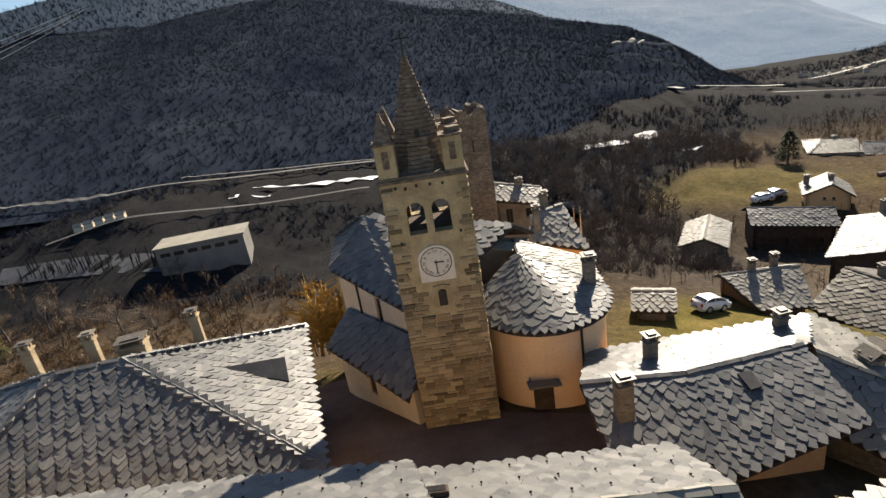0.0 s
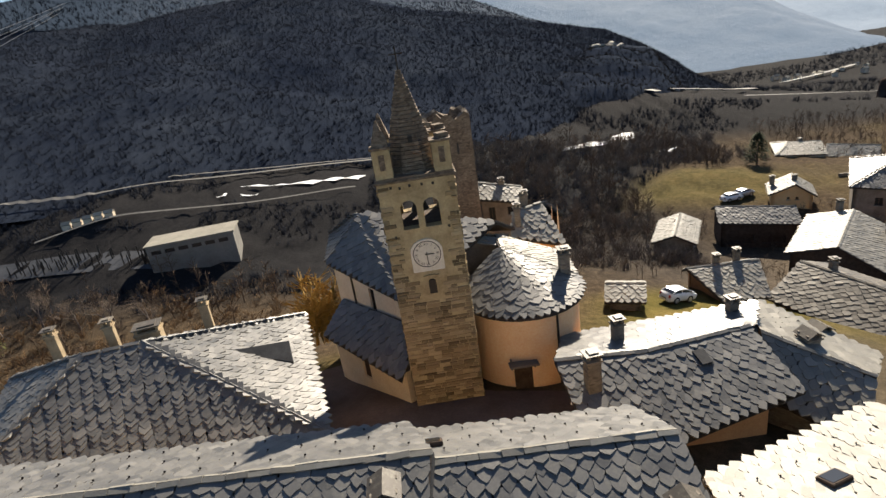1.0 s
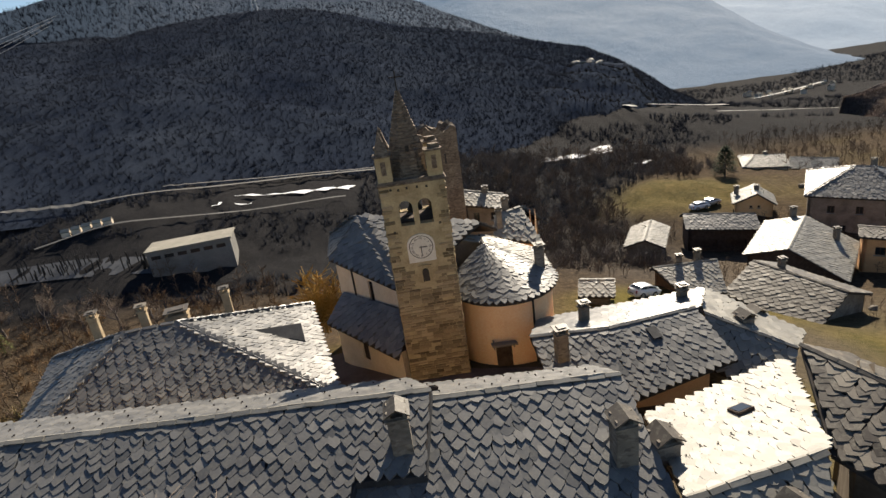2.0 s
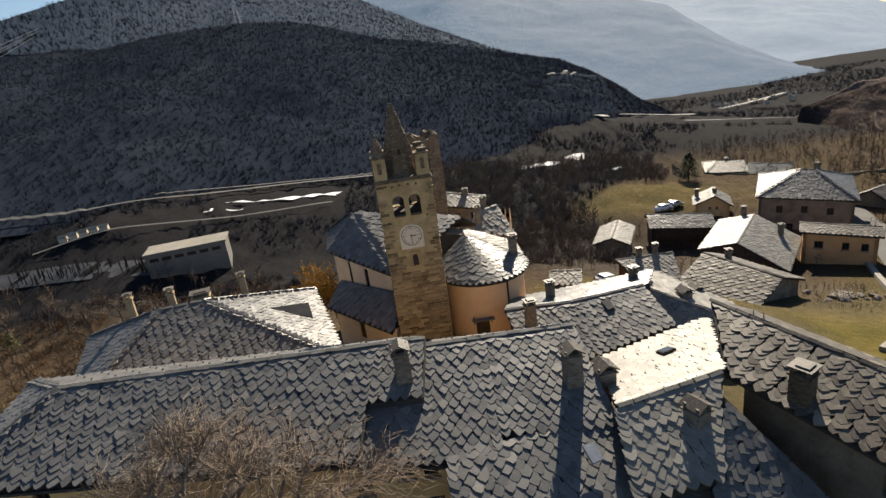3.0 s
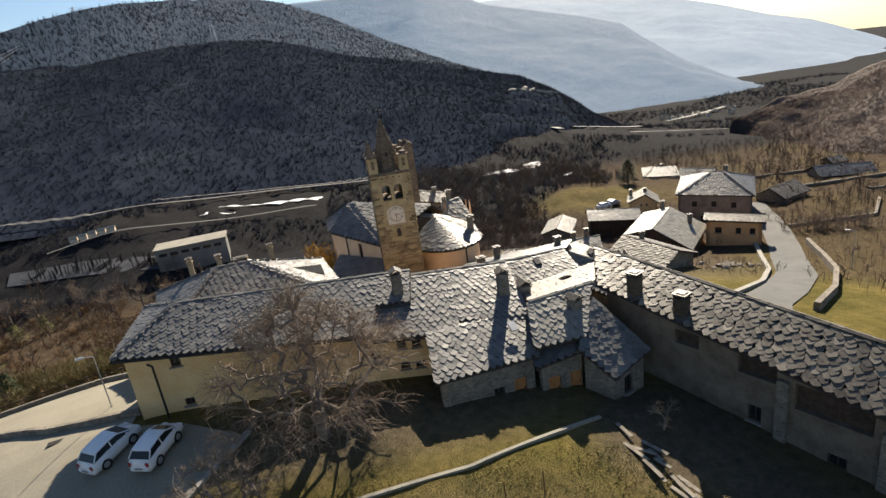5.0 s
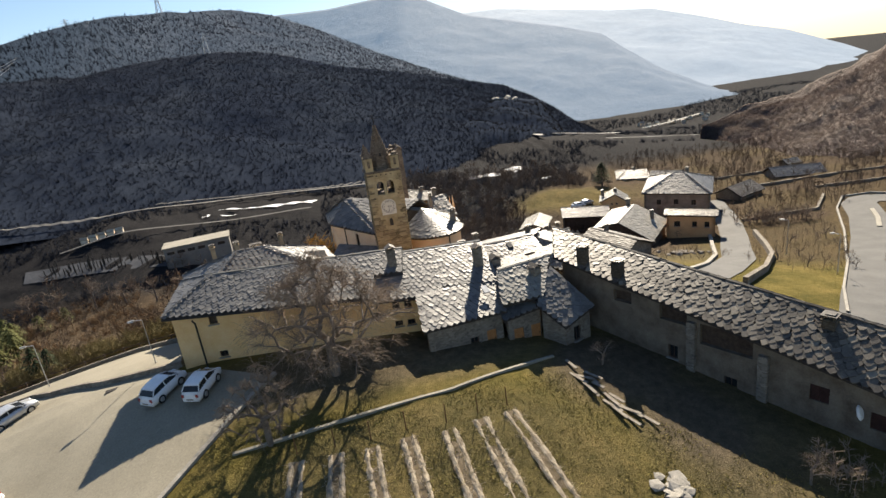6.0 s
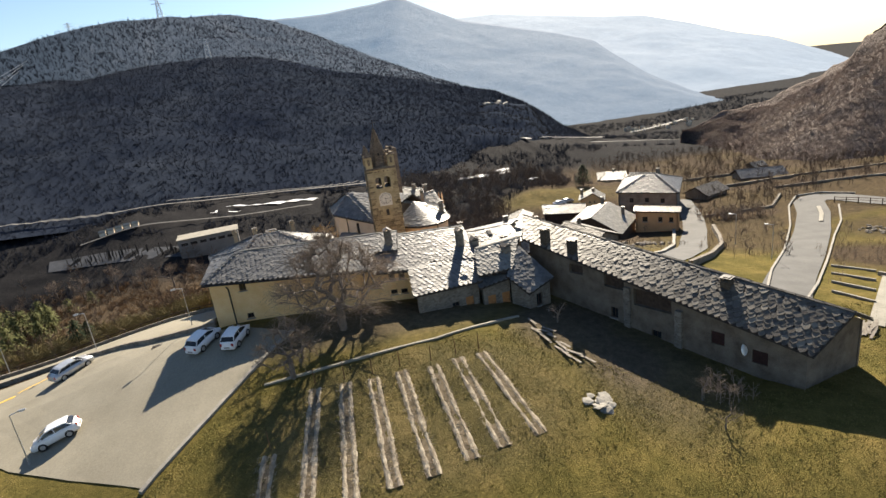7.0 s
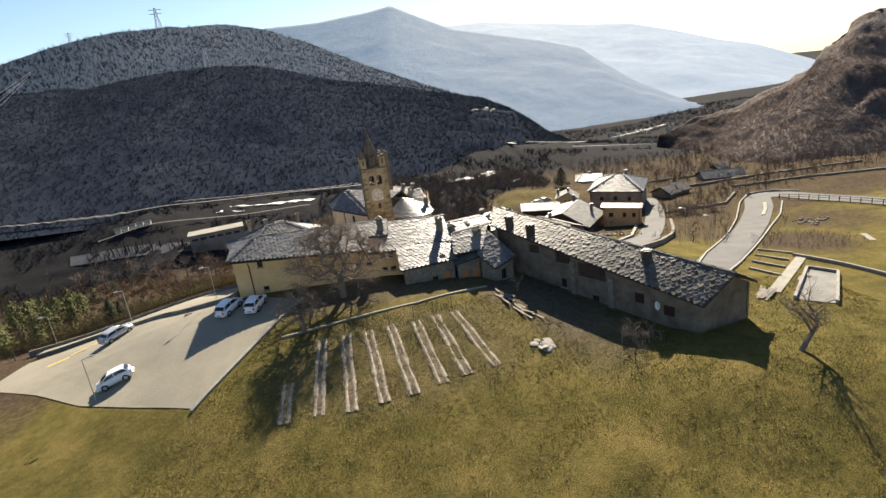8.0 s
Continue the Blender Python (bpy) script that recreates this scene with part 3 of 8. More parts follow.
def make_house(name, label, C, wall_material, slates, width, row, near=None, most=300, base=None, holes=None, overhang=0.45,
               gable_material=None, skip=None, caps=True, category="house", hip_left=False, hip_right=False,
               near_parts=None, far_parts=None, drop_right=0.0, loose=0.5):
    """A house under a ridged roof with the corners C; holes: openings for each side, as wall_between takes them plus a kind."""
    holes = holes or {}
    rng = random.Random(name + label)
    house = thing(name, label, category)
    mat, jmat = slates
    faces = {"near": (C["NL"], C["NR"], C["RR"], C["RL"]), "far": (C["FR"], C["FL"], C["RL"], C["RR"])}
    if hip_left:
        faces["left"] = (C["FL"], C["NL"], C["RL"])
    if hip_right:
        faces["right"] = (C["NR"], C["FR"], C["RR"])
    bm = bmesh.new()
    laid = [f for k, f in faces.items() if k not in ("near", "far")] + list(near_parts or [faces["near"]]) + list(far_parts or [faces["far"]])
    for f in laid:
        add_face_slab(bm, f, 0.14)
    roof = part("roof", bm, BOARD, house)
    poses = []
    for f in laid:
        poses += slate_poses(f, width, row, rng, skip, loose)
    if caps:
        ridge_caps(C["RL"], C["RR"], roof, mat)
    for hip, low, high in ((hip_left, "NL", "RL"), (hip_left, "FL", "RL"), (hip_right, "NR", "RR"), (hip_right, "FR", "RR")):
        if hip:
            ridge_caps(C[low], C[high], roof, mat, 0.3, 0.5)
    # walls, set back under the eaves
    mid = (C["NL"] + C["NR"] + C["FL"] + C["FR"]) / 4
    ux = (C["NR"] - C["NL"])
    ux.z = 0
    wlen = ux.length
    ux.normalize()
    vy = Vector((-ux.y, ux.x, 0))
    wid = (C["FL"] - C["NL"]).dot(vy)
    o = overhang

    def under(p, f):
        q = four(f)
        best = min((on_face(q, i / 40, j / 24) for i in range(41) for j in range(13)), key=lambda c: (c.x - p.x) ** 2 + (c.y - p.y) ** 2)
        return best.z - 0.24

    P = {}
    for key, su, sv, f in (("NL", 1, 1, "near"), ("NR", -1, 1, "near"), ("FL", 1, -1, "far"), ("FR", -1, -1, "far")):
        p = C[key] + ux * su * o + vy * sv * o
        zt = under(p, faces[f])
        if su > 0 and hip_left:
            zt = min(zt, under(p, faces["left"]))
        if su < 0 and hip_right:
            zt = min(zt, under(p, faces["right"]))
        if su < 0:
            zt -= drop_right
        P[key] = Vector((p.x, p.y, zt))
    if base is None:
        base = min(ground_z(p.x, p.y) for p in P.values()) - 0.4
    for side, i, j in (("near", "NL", "NR"), ("right", "NR", "FR"), ("far", "FR", "FL"), ("left", "FL", "NL")):
        a, b = P[i], P[j]
        hs = holes.get(side, ())
        peak = None
        if (side == "left" and not hip_left) or (side == "right" and not hip_right):
            r = C["RL"] if side == "left" else C["RR"]
            d = (b - a)
            d.z = 0
            uu = d.normalized()
            peak = ((r - a).dot(uu), r.z - 0.16 - (drop_right if side == "right" else 0.0))
        wm = gable_material if (gable_material and side in ("left", "right")) else wall_material
        w, org, u, n = wall_between(house, a, b, base, a.z, b.z, wm, [h[:4] for h in hs], peak=peak)
        for h in hs:
            where = org + u * h[0] + Vector((0, 0, h[1]))
            kind = h[4] if len(h) > 4 else "window"
            if kind == "door":
                door_at(house, where, u, n, h[2], h[3], h[5] if len(h) > 5 else WOOD)
            elif kind == "shutter":
                m = Matrix((u, n, Vector((0, 0, 1)))).transposed().to_4x4()
                m.translation = where - n * 0.12
                for k in (-1, 1):
                    box_part("shutter", m @ pose(k * h[2] * 0.25, 0, 0), h[2] * 0.49, 0.04, h[3], REDWOOD, house, bevel=0.01)
            elif kind == "dark":
                m = Matrix((u, n, Vector((0, 0, 1)))).transposed().to_4x4()
                m.translation = where - n * 0.36
                # dark sheet at the back stands in for the unlit inside
                box_part("boarding", m, h[2], 0.04, h[3], DARKWOOD, house)
            else:
                window_at(house, where, u, n, h[2], h[3], frame=h[5] if len(h) > 5 else DARKWOOD, bars=h[2] > 0.5)
    return house, roof, poses, (mat, jmat, near, most)


def finish_roof(made):
    house, roof, poses, (mat, jmat, near, most) = made
    lay_slates(poses, roof, mat, jmat, near, most)
    return house


# ---- the land ----
def spaced(lo, hi, dense0, dense1, fine, coarse):
    out, x = [lo], lo
    while x < hi:
        gap = max(0.0, dense0 - x, x - dense1)
        x += min(coarse, fine + gap * 0.06)
        out.append(x)
    return np.array(out)


def blob(x, y, cx, cy, rx, ry, soft=0.35):
    d = np.hypot((x - cx) / rx, (y - cy) / ry)
    return np.clip((1 + soft - d) / (2 * soft), 0, 1)


def land_height(x, y):
    z = ground_z(x, y)
    far = np.clip((y - 175) / 60, 0, 1) + np.clip((np.abs(x - 20) - 170) / 60, 0, 1)
    far = np.clip(far, 0, 1)
    far = far * far * (3 - 2 * far)
    z = z + 1.3 * blob(x, y, 25, -23, 9, 6, 0.6)
    return z * (1 - far) + (-22.0) * far


def build_land():
    xs, ys = spaced(-900, 1100, -45, 60, 0.8, 60), spaced(-420, 1500, -45, 60, 0.8, 60)
    X, Y = np.meshgrid(xs, ys)
    Z = land_height(X, Y)
    rough = np.array([noise.fractal((float(a) * 0.35, float(b) * 0.35, 0.3), 0.9, 2.1, 4) for a, b in zip(X.ravel(), Y.ravel())]).reshape(X.shape)
    built = np.maximum.reduce([blob(X, Y, -26, 3, 22, 18), blob(X, Y, -6, 6, 18, 8), blob(X, Y, 60, 30, 30, 22), blob(X, Y, -3, 23, 16, 10)])
    Z = Z + rough * (0.12 + 0.5 * np.clip((Y - 35) / 60, 0, 1)) * (1 - 0.9 * built)
    ny, nx = X.shape
    idx = np.arange(nx * ny).reshape(ny, nx)
    faces = np.stack([idx[:-1, :-1], idx[:-1, 1:], idx[1:, 1:], idx[1:, :-1]], -1).reshape(-1, 4)
    me = bpy.data.meshes.new("ground")
    me.from_pydata(np.stack([X, Y, Z], -1).reshape(-1, 3).tolist(), [], faces.tolist())
    me.materials.append(LAND)
    me.shade_smooth()
    # ground cover: red far forest with the valley's shade in its tone, green woodland floor, blue bare soil
    wood = np.clip(np.maximum.reduce([(Y - 26) / 8, (-34 - X) / 4 + 0.0 * Y, (X - 95) / 15]), 0, 1)
    grass = np.maximum.reduce([0.6 * blob(X, Y, 42, 80, 16, 9), blob(X, Y, 58, 22, 20, 16), 0.5 * blob(X, Y, 75, 42, 14, 10), blob(X, Y, 20, 34, 9, 6), 0.55 * blob(X, Y, 72, 74, 14, 9),
                               blob(X, Y, 45, -20, 60, 35), blob(X, Y, -40, -25, 60, 20)])
    patches = 0.2 * ((np.sin(0.23 * X + 0.11 * Y) * np.sin(0.19 * Y - 0.09 * X + 1) > 0.15) & (X > 55) & (Y > 33) & (Y < 110))
    wood = np.clip(wood - np.maximum(grass, patches), 0, 1)
    wood = np.maximum.reduce([wood, blob(X, Y, 58.5, 10, 7, 7), 0.75 * blob(X, Y, 73, 20, 8, 8), 0.8 * blob(X, Y, 54, 26, 11, 10), blob(X, Y, 66, 41, 9, 4), 0.85 * np.clip((X - 44) / 6, 0, 1) * np.clip((Y - 26) / 5, 0, 1) * (1 - blob(X, Y, 42, 80, 16, 9)), 0.9 * blob(X, Y, 90, 50, 16, 14)])
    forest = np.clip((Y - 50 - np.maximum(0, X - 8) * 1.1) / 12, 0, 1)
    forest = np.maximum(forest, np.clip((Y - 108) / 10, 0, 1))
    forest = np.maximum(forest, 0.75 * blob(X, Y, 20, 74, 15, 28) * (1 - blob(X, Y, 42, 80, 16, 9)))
    # last patch, at (22, 24), is a courtyard's shade painted as soil
    soil = np.maximum.reduce([blob(X, Y, 11, -3, 5, 5), blob(X, Y, 13, -9, 3.5, 5), 0.6 * blob(X, Y, 36, 31, 9, 7), blob(X, Y, 30, 48, 14, 10), blob(X, Y, 2, 15, 16, 9), blob(X, Y, 22, 24, 6, 8)]) * 0.85
    # darker ground along the long house, in the garden, before the farmhouse
    soil = np.maximum.reduce([soil, blob(X, Y, -6, 1.0, 13, 3.5) * 0.75, blob(X, Y, -3, -11, 12, 7, 0.2) * 0.3, blob(X, Y, 14, -9, 5, 9) * 0.6])
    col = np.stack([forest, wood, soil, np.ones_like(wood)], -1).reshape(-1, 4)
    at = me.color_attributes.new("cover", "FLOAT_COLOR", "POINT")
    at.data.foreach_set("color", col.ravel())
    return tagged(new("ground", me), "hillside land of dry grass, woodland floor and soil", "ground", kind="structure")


build_land()


def resampled(pts, n):
    p = np.array(pts, float)
    s = np.r_[0, np.cumsum(np.linalg.norm(np.diff(p, axis=0), axis=1))]
    q = np.linspace(0, s[-1], n)
    return np.stack([np.interp(q, s, p[:, i]) for i in range(3)], -1)


def hill(name, label, ridge, foot, n, rows, amp, freq, material, bulge=0.0, crest=0.35):
    """A hillside that climbs from its foot to its ridge, and falls again behind it."""
    a, b = resampled(foot, n), resampled(ridge, n)
    back = b + (b - a) * [0.35, 0.35, 0] - [0, 0, 1] * np.maximum(30, (b[:, 2:3] - a[:, 2:3]))
    grid = []
    for j in range(rows + 6):
        if j <= rows:
            s = j / rows
            p = a + (b - a) * s
            p[:, 2] += bulge * math.sin(math.pi * s) * (b[:, 2] - a[:, 2])
            k = min(1.0, 4 * s) * (crest if j == rows else 1 - (1 - crest) * s ** 4)
        else:
            s = (j - rows) / 6
            p = b + (back - b) * s
            k = crest
        for c in p:
            f = noise.fractal((c[0] * freq, c[1] * freq, c[2] * freq * 1.5), 0.8, 2.1, 6)
            c[2] += amp * k * f
            c[1] += 0.6 * amp * k * f
        grid.append(p)
    g = np.array(grid)
    m = g.shape[0]
    idx = np.arange(m * n).reshape(m, n)
    faces = np.stack([idx[:-1, :-1], idx[:-1, 1:], idx[1:, 1:], idx[1:, :-1]], -1).reshape(-1, 4)
    me = bpy.data.meshes.new(name)
    me.from_pydata(g.reshape(-1, 3).tolist(), [], faces.tolist())
    me.materials.append(material)
    me.shade_smooth()
    tagged(new(name, me), label, "hill", kind="structure")
    return g[:rows + 1]


FOOT_M = [(-330, 40, 0), (-200, 62, 1), (-120, 76, 1), (-60, 86, -3), (-16, 98, -7.5), (20, 110, -12), (60, 140, -13), (100, 165, -20), (130, 195, -24)]
RIDGE_M = [(-300, 150, 34), (-205, 178, 36), (-159, 203, 36), (-134, 216, 41), (-107, 227.5, 37), (-85, 234.5, 39.6), (-56, 241, 41.2), (-37.5, 243, 39.5), (-17, 244.7, 34),
           (10.4, 244.4, 26), (44.6, 240.5, 18), (75.7, 233.4, 9.5), (91, 229, 2), (102, 226, -10), (112, 222, -22)]
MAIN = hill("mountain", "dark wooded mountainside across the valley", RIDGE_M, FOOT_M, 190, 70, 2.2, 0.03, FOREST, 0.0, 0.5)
RIDGE_U = [(-420, 120, 30), (-179.5, 171.4, 39.4), (-152.2, 195.7, 43.6), (-130.2, 212.8, 49.0), (-118.5, 228.7, 54.9), (-108.1, 248.4, 60.8), (-90.0, 315.6, 70.4), (-59, 371.6, 76), (-34.6, 374, 70.3), (-9.3, 375, 59), (20.5, 374, 44), (59, 370, 25), (99, 362, 7)]
FOOT_U = [(-420, 90, 0), (-260, 130, 5), (-140, 175, 12), (-80, 225, 16), (0, 250, 12), (110, 245, -15)]
UPPER = hill("backdrop_upper_slope", "grey upper mountainside with scraps of snow and painted blue haze", RIDGE_U, FOOT_U, 170, 60, 3.0, 0.025, UPHILL, 0.0, 0.3)
RIDGE_F = [(-250, 905, 60), (0, 860, 85), (175, 826, 100), (260, 805, 98), (323, 782, 86), (398, 749, 73), (447, 722, 67), (504, 686, 46), (545, 656, 27), (582, 626, 14), (630, 581, -14), (680, 540, -50)]
FOOT_F = [(-250, 330, -40), (0, 330, -40), (150, 330, -40), (300, 330, -40), (430, 320, -45), (560, 330, -60)]
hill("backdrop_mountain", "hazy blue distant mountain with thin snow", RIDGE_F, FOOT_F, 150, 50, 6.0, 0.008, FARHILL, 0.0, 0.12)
RIDGE_I = [(-150, 530, 60), (-82, 540, 84), (-45, 543.7, 91), (-18, 544.8, 91), (4, 544.8, 91), (55.6, 541.7, 95.3), (78.9, 538.8, 98.9), (105.3, 534.4, 85.1), (137.3, 527.4, 69.1), (180.6, 515, 57.7), (222.4, 499.5, 46.2), (255.8, 484.5, 34.2), (294.3, 464, -1.1), (331.2, 440.8, -36), (354.3, 424.2, -58.7), (373.9, 408.8, -76.9)]
FOOT_I = [(-170, 400, -20), (-80, 390, -20), (30, 300, -20), (120, 290, -25), (200, 280, -28), (300, 260, -32), (380, 240, -36)]
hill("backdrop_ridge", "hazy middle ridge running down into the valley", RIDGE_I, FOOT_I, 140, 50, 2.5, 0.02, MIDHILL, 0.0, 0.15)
RIDGE_C = [(124, 146, -12), (135, 139, -6), (145, 131, -3), (156, 121, 3), (163, 114, 8.5), (164, 113.5, 10.5), (165.5, 112.5, 15), (169, 108.5, 18), (170, 108, 21.5), (173, 105, 24),
           (190, 90, 24), (230, 60, 34)]
FOOT_C = [(121, 147, -19), (117, 122, -17.5), (112, 103, -15.5), (108, 88, -14), (110, 72, -12.5), (120, 60, -11.5), (140, 48, -10), (190, 20, -8)]
CLIFF = hill("cliff_hill", "scrubby slope rising to a brown rock cliff", RIDGE_C, FOOT_C, 120, 50, 2.2, 0.09, SCRUB, 0.0, 0.5)
RIDGE_S = [(10, 218, -9.7), (23, 217, -2.5), (39, 216, 2), (55, 216, 4.6), (70, 212, 4.6), (86, 208, 0.7), (91, 205, -7), (96, 203, -20)]
FOOT_S = [(0, 118, -13), (15, 122, -13), (28, 125, -13), (45, 130, -13), (60, 135, -13), (72, 140, -14), (78, 144, -15)]


def rock_cliff(base, top, n, rows):
    """An upright face of broken rock with ledges."""
    a, b = resampled(base, n), resampled(top, n)
    g = []
    for j in range(rows + 3):
        s = min(j / rows, 1.0)
        p = a + (b - a) * s
        p[:, 0] += 0.9 * (s > 0.35) + 0.8 * (s > 0.68)
        if j > rows:
            p = p + np.array([5.0, 3.0, -2.5]) * (j - rows)
        for c in p:
            f = noise.fractal((c[0] * 0.28, c[1] * 0.28, c[2] * 0.55), 0.7, 2.2, 5)
            k = noise.fractal((c[0] * 0.9, c[1] * 0.9, c[2] * 1.3), 0.7, 2.2, 3)
            c += np.array([-1.2, -0.9, 0.35]) * f + np.array([-0.4, -0.3, 0.15]) * k
        g.append(p)
    g = np.array(g)
    idx = np.arange(g.shape[0] * n).reshape(g.shape[0], n)
    faces = np.stack([idx[:-1, :-1], idx[:-1, 1:], idx[1:, 1:], idx[1:, :-1]], -1).reshape(-1, 4)
    ob = mesh_part("rock_cliff", g.reshape(-1, 3), faces, ROCK)
    return tagged(ob, "broken brown rock cliff crowning the slope", "cliff", kind="structure")


rock_cliff([(160, 112.5, 5), (163, 109.5, 9.5), (166, 106, 12), (170, 102, 14), (178, 94, 15), (192, 82, 17), (215, 64, 20)],
           [(161, 115.5, 6.5), (164, 113.5, 10.5), (165.8, 112.0, 15.5), (169, 108.5, 18.5), (171, 107, 22), (174, 104, 24.5), (190, 90, 25), (230, 60, 35)], 90, 26)
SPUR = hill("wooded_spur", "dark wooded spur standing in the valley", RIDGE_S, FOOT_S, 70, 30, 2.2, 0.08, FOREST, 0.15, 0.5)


def draped(name, label, category, outline, material, lift=0.05, step=1.0, thick=0.0, kind="structure", height=None):
    """A sheet laid on the land inside an outline in the plan."""
    height = height or (lambda a, b: float(land_height(np.array(a), np.array(b))))
    bm = bmesh.new()
    bm.faces.new([bm.verts.new((x, y, 0)) for x, y in outline])
    xs, ys = [p[0] for p in outline], [p[1] for p in outline]
    for lo, hi, ax in ((min(xs), max(xs), 0), (min(ys), max(ys), 1)):
        c = lo + step
        while c < hi:
            co, no = [0, 0, 0], [0, 0, 0]
            co[ax], no[ax] = c, 1
            bmesh.ops.bisect_plane(bm, geom=bm.verts[:] + bm.edges[:] + bm.faces[:], plane_co=co, plane_no=no)
            c += step
    for v in bm.verts:
        v.co.z = height(v.co.x, v.co.y) + lift
    if thick:
        r = bmesh.ops.extrude_face_region(bm, geom=bm.faces[:])
        for v in r["geom"]:
            if isinstance(v, bmesh.types.BMVert):
                v.co.z -= thick
    bmesh.ops.recalc_face_normals(bm, faces=bm.faces[:])
    ob = part(name, bm, material)
    if ob.data.polygons[0].normal.z < 0 and not thick:
        ob.data.flip_normals()
    return tagged(ob, label, category, kind=kind)


def ribbon(name, label, category, line, width, material, lift=0.06, kind="structure", thick=0.0, n=60, height=None):
    height = height or (lambda a, b: float(land_height(np.array(a), np.array(b))))
    c = resampled([(x, y, 0) for x, y in line], n)
    w = width if isinstance(width, (list, tuple)) else (width, width)
    verts, faces = [], []
    for i in range(n):
        d = c[min(i + 1, n - 1)] - c[max(i - 1, 0)]
        s = np.array([-d[1], d[0], 0]) / (np.hypot(d[0], d[1]) + 1e-9)
        hw = (w[0] + (w[1] - w[0]) * i / (n - 1)) / 2
        for k in (-1, 1):
            p = c[i] + s * hw * k
            z = height(p[0], p[1]) + lift
            verts.append((p[0], p[1], z))
            if thick:
                verts.append((p[0], p[1], z - thick))
    st = 4 if thick else 2
    for i in range(n - 1):
        q = i * st
        if thick:
            l0, l1, r0, r1 = q, q + 1, q + 2, q + 3
            faces += [(l0, r0, r0 + st, l0 + st), (l1, l0, l0 + st, l1 + st), (r0, r1, r1 + st, r0 + st)]
        else:
            faces.append((q, q + 1, q + 1 + st, q + st)[::-1])
    if thick:
        e = (n - 1) * st
        faces += [(0, 1, 3, 2), (e, e + 2, e + 3, e + 1)]
    ob = mesh_part(name, verts, faces, material)
    bm = bmesh.new()
    bm.from_mesh(ob.data)
    bmesh.ops.recalc_face_normals(bm, faces=bm.faces[:])
    bm.to_mesh(ob.data)
    bm.free()
    return tagged(ob, label, category, kind=kind)


# the car park, with its pale strip, kerb and retaining edge
LOT_EDGE = [(-21.2, -12.0), (-14.6, -1.6), (-12.4, 1.8), (-16.5, 4.2), (-19.8, 5.2), (-20.2, 12.0), (-24.0, 14.0), (-36, 15.0), (-46, 13.5), (-47, 6.5), (-39, 0.5), (-33, -4.6), (-27, -8.6)]
draped("car_park", "grey asphalt car park in front of the house", "car park", LOT_EDGE, LOT, 0.06, 2.0)
FORECOURT = [(-19.9, 6.9), (-26.7, 9.2), (-32.5, 12.6), (-35.5, 15.2), (-40, 16.2), (-46, 15.6), (-46, 17.2), (-36, 18.3), (-27, 17.2), (-20.3, 14.4)]
draped("forecourt", "pale worn paving of the raised forecourt beside the house", "pavement", FORECOURT, LOT, 0.4, 1.5, thick=0.9)
ribbon("forecourt_wall", "low dark stone step between forecourt and car park", "wall", [(-19.6, 6.7), (-26.7, 9.0), (-32.5, 12.4), (-35.5, 15.0), (-40, 16.0), (-46, 15.4)], 0.3, RUBBLE, 0.46, thick=1.0, n=60)
box_part("drain_grate", pose(-25.2, 7.0, float(land_height(np.array(-25.2), np.array(7.0))) + 0.07, 0, 0, 15), 0.9, 0.45, 0.03, IRON)
tagged(bpy.data.objects["drain_grate"], "dark iron drain grate in the asphalt", "drain")
ribbon("kerb", "low stone kerb between car park and meadow", "kerb", [(-21.3, -12.3), (-14.4, -1.4), (-12.2, 2.0)], 0.3, KERB, 0.2, thick=0.5)
ribbon("boundary_wall", "low dark stone wall at the car park's rim", "wall", [(-20.3, 15.2), (-27, 18.0), (-36, 19.0), (-48, 17.8)], 0.4, RUBBLE, 0.75, thick=1.4)
ribbon("parking_marking", "worn yellow marking on the asphalt", "marking", [(-39.5, 9.8), (-36.0, 12.2)], 0.35, YELLOWPAINT, 0.075, n=12)
ribbon("parking_marking", "worn yellow marking on the asphalt", "marking", [(-41.5, 8.4), (-39.3, 9.0)], 0.5, YELLOWPAINT, 0.075, n=12)
# the square by the church
draped("church_square", "dark reddish paving of the church square", "pavement", [(-9, 14), (6.5, 13), (7.5, 20.5), (1.4, 21.8), (-3.4, 24), (-7.8, 30), (-12, 29)], PIAZZA, 0.06, 2.0)
# garden: low wall and the edge of the meadow above it
ribbon("garden_wall", "low pale stone wall along the garden", "wall", [(-14.2, -5.0), (-8.7, -4.6), (-0.7, -3.9), (7.2, -1.5)], 0.18, PAVING, 0.14, thick=0.5)
# roads
ROAD_A = [(22.5, 3.5), (26.5, 9.5), (31, 15.2), (36, 18.8), (42.5, 24.5), (47.5, 31.5), (52, 37.5), (57, 45), (61, 52), (66, 62)]
ribbon("village_road", "pale grey village lane between stone walls", "road", ROAD_A, (4.2, 3.6), ROAD, 0.12, n=90)
ribbon("kerb", "raised pale kerb along the village lane", "kerb", [(29.6, 17.6), (36, 21.8), (41, 27), (45, 33), (49, 39), (54, 47)], 0.5, KERB, 0.4, thick=0.8)
ROAD_B = [(34, -1.5), (41.4, 5.4), (51, 13.8), (63.6, 25.3), (72.5, 34.2), (78, 41), (81.5, 43.2), (83.6, 40), (84.6, 33), (86.6, 26), (88, 18), (92, 6)]
ribbon("upper_road", "grey asphalt road with a hairpin bend", "road", ROAD_B, (4.6, 5.0), ROAD, 0.14, n=120)
ribbon("kerb", "pale edge wall of the upper road", "kerb", [(35.5, 2.2), (41.3, 8.2), (51, 17), (64, 30), (73.8, 41), (80.5, 46.6), (84.8, 45.2), (87, 40)], 0.24, KERB, 0.32, thick=0.7, n=80)
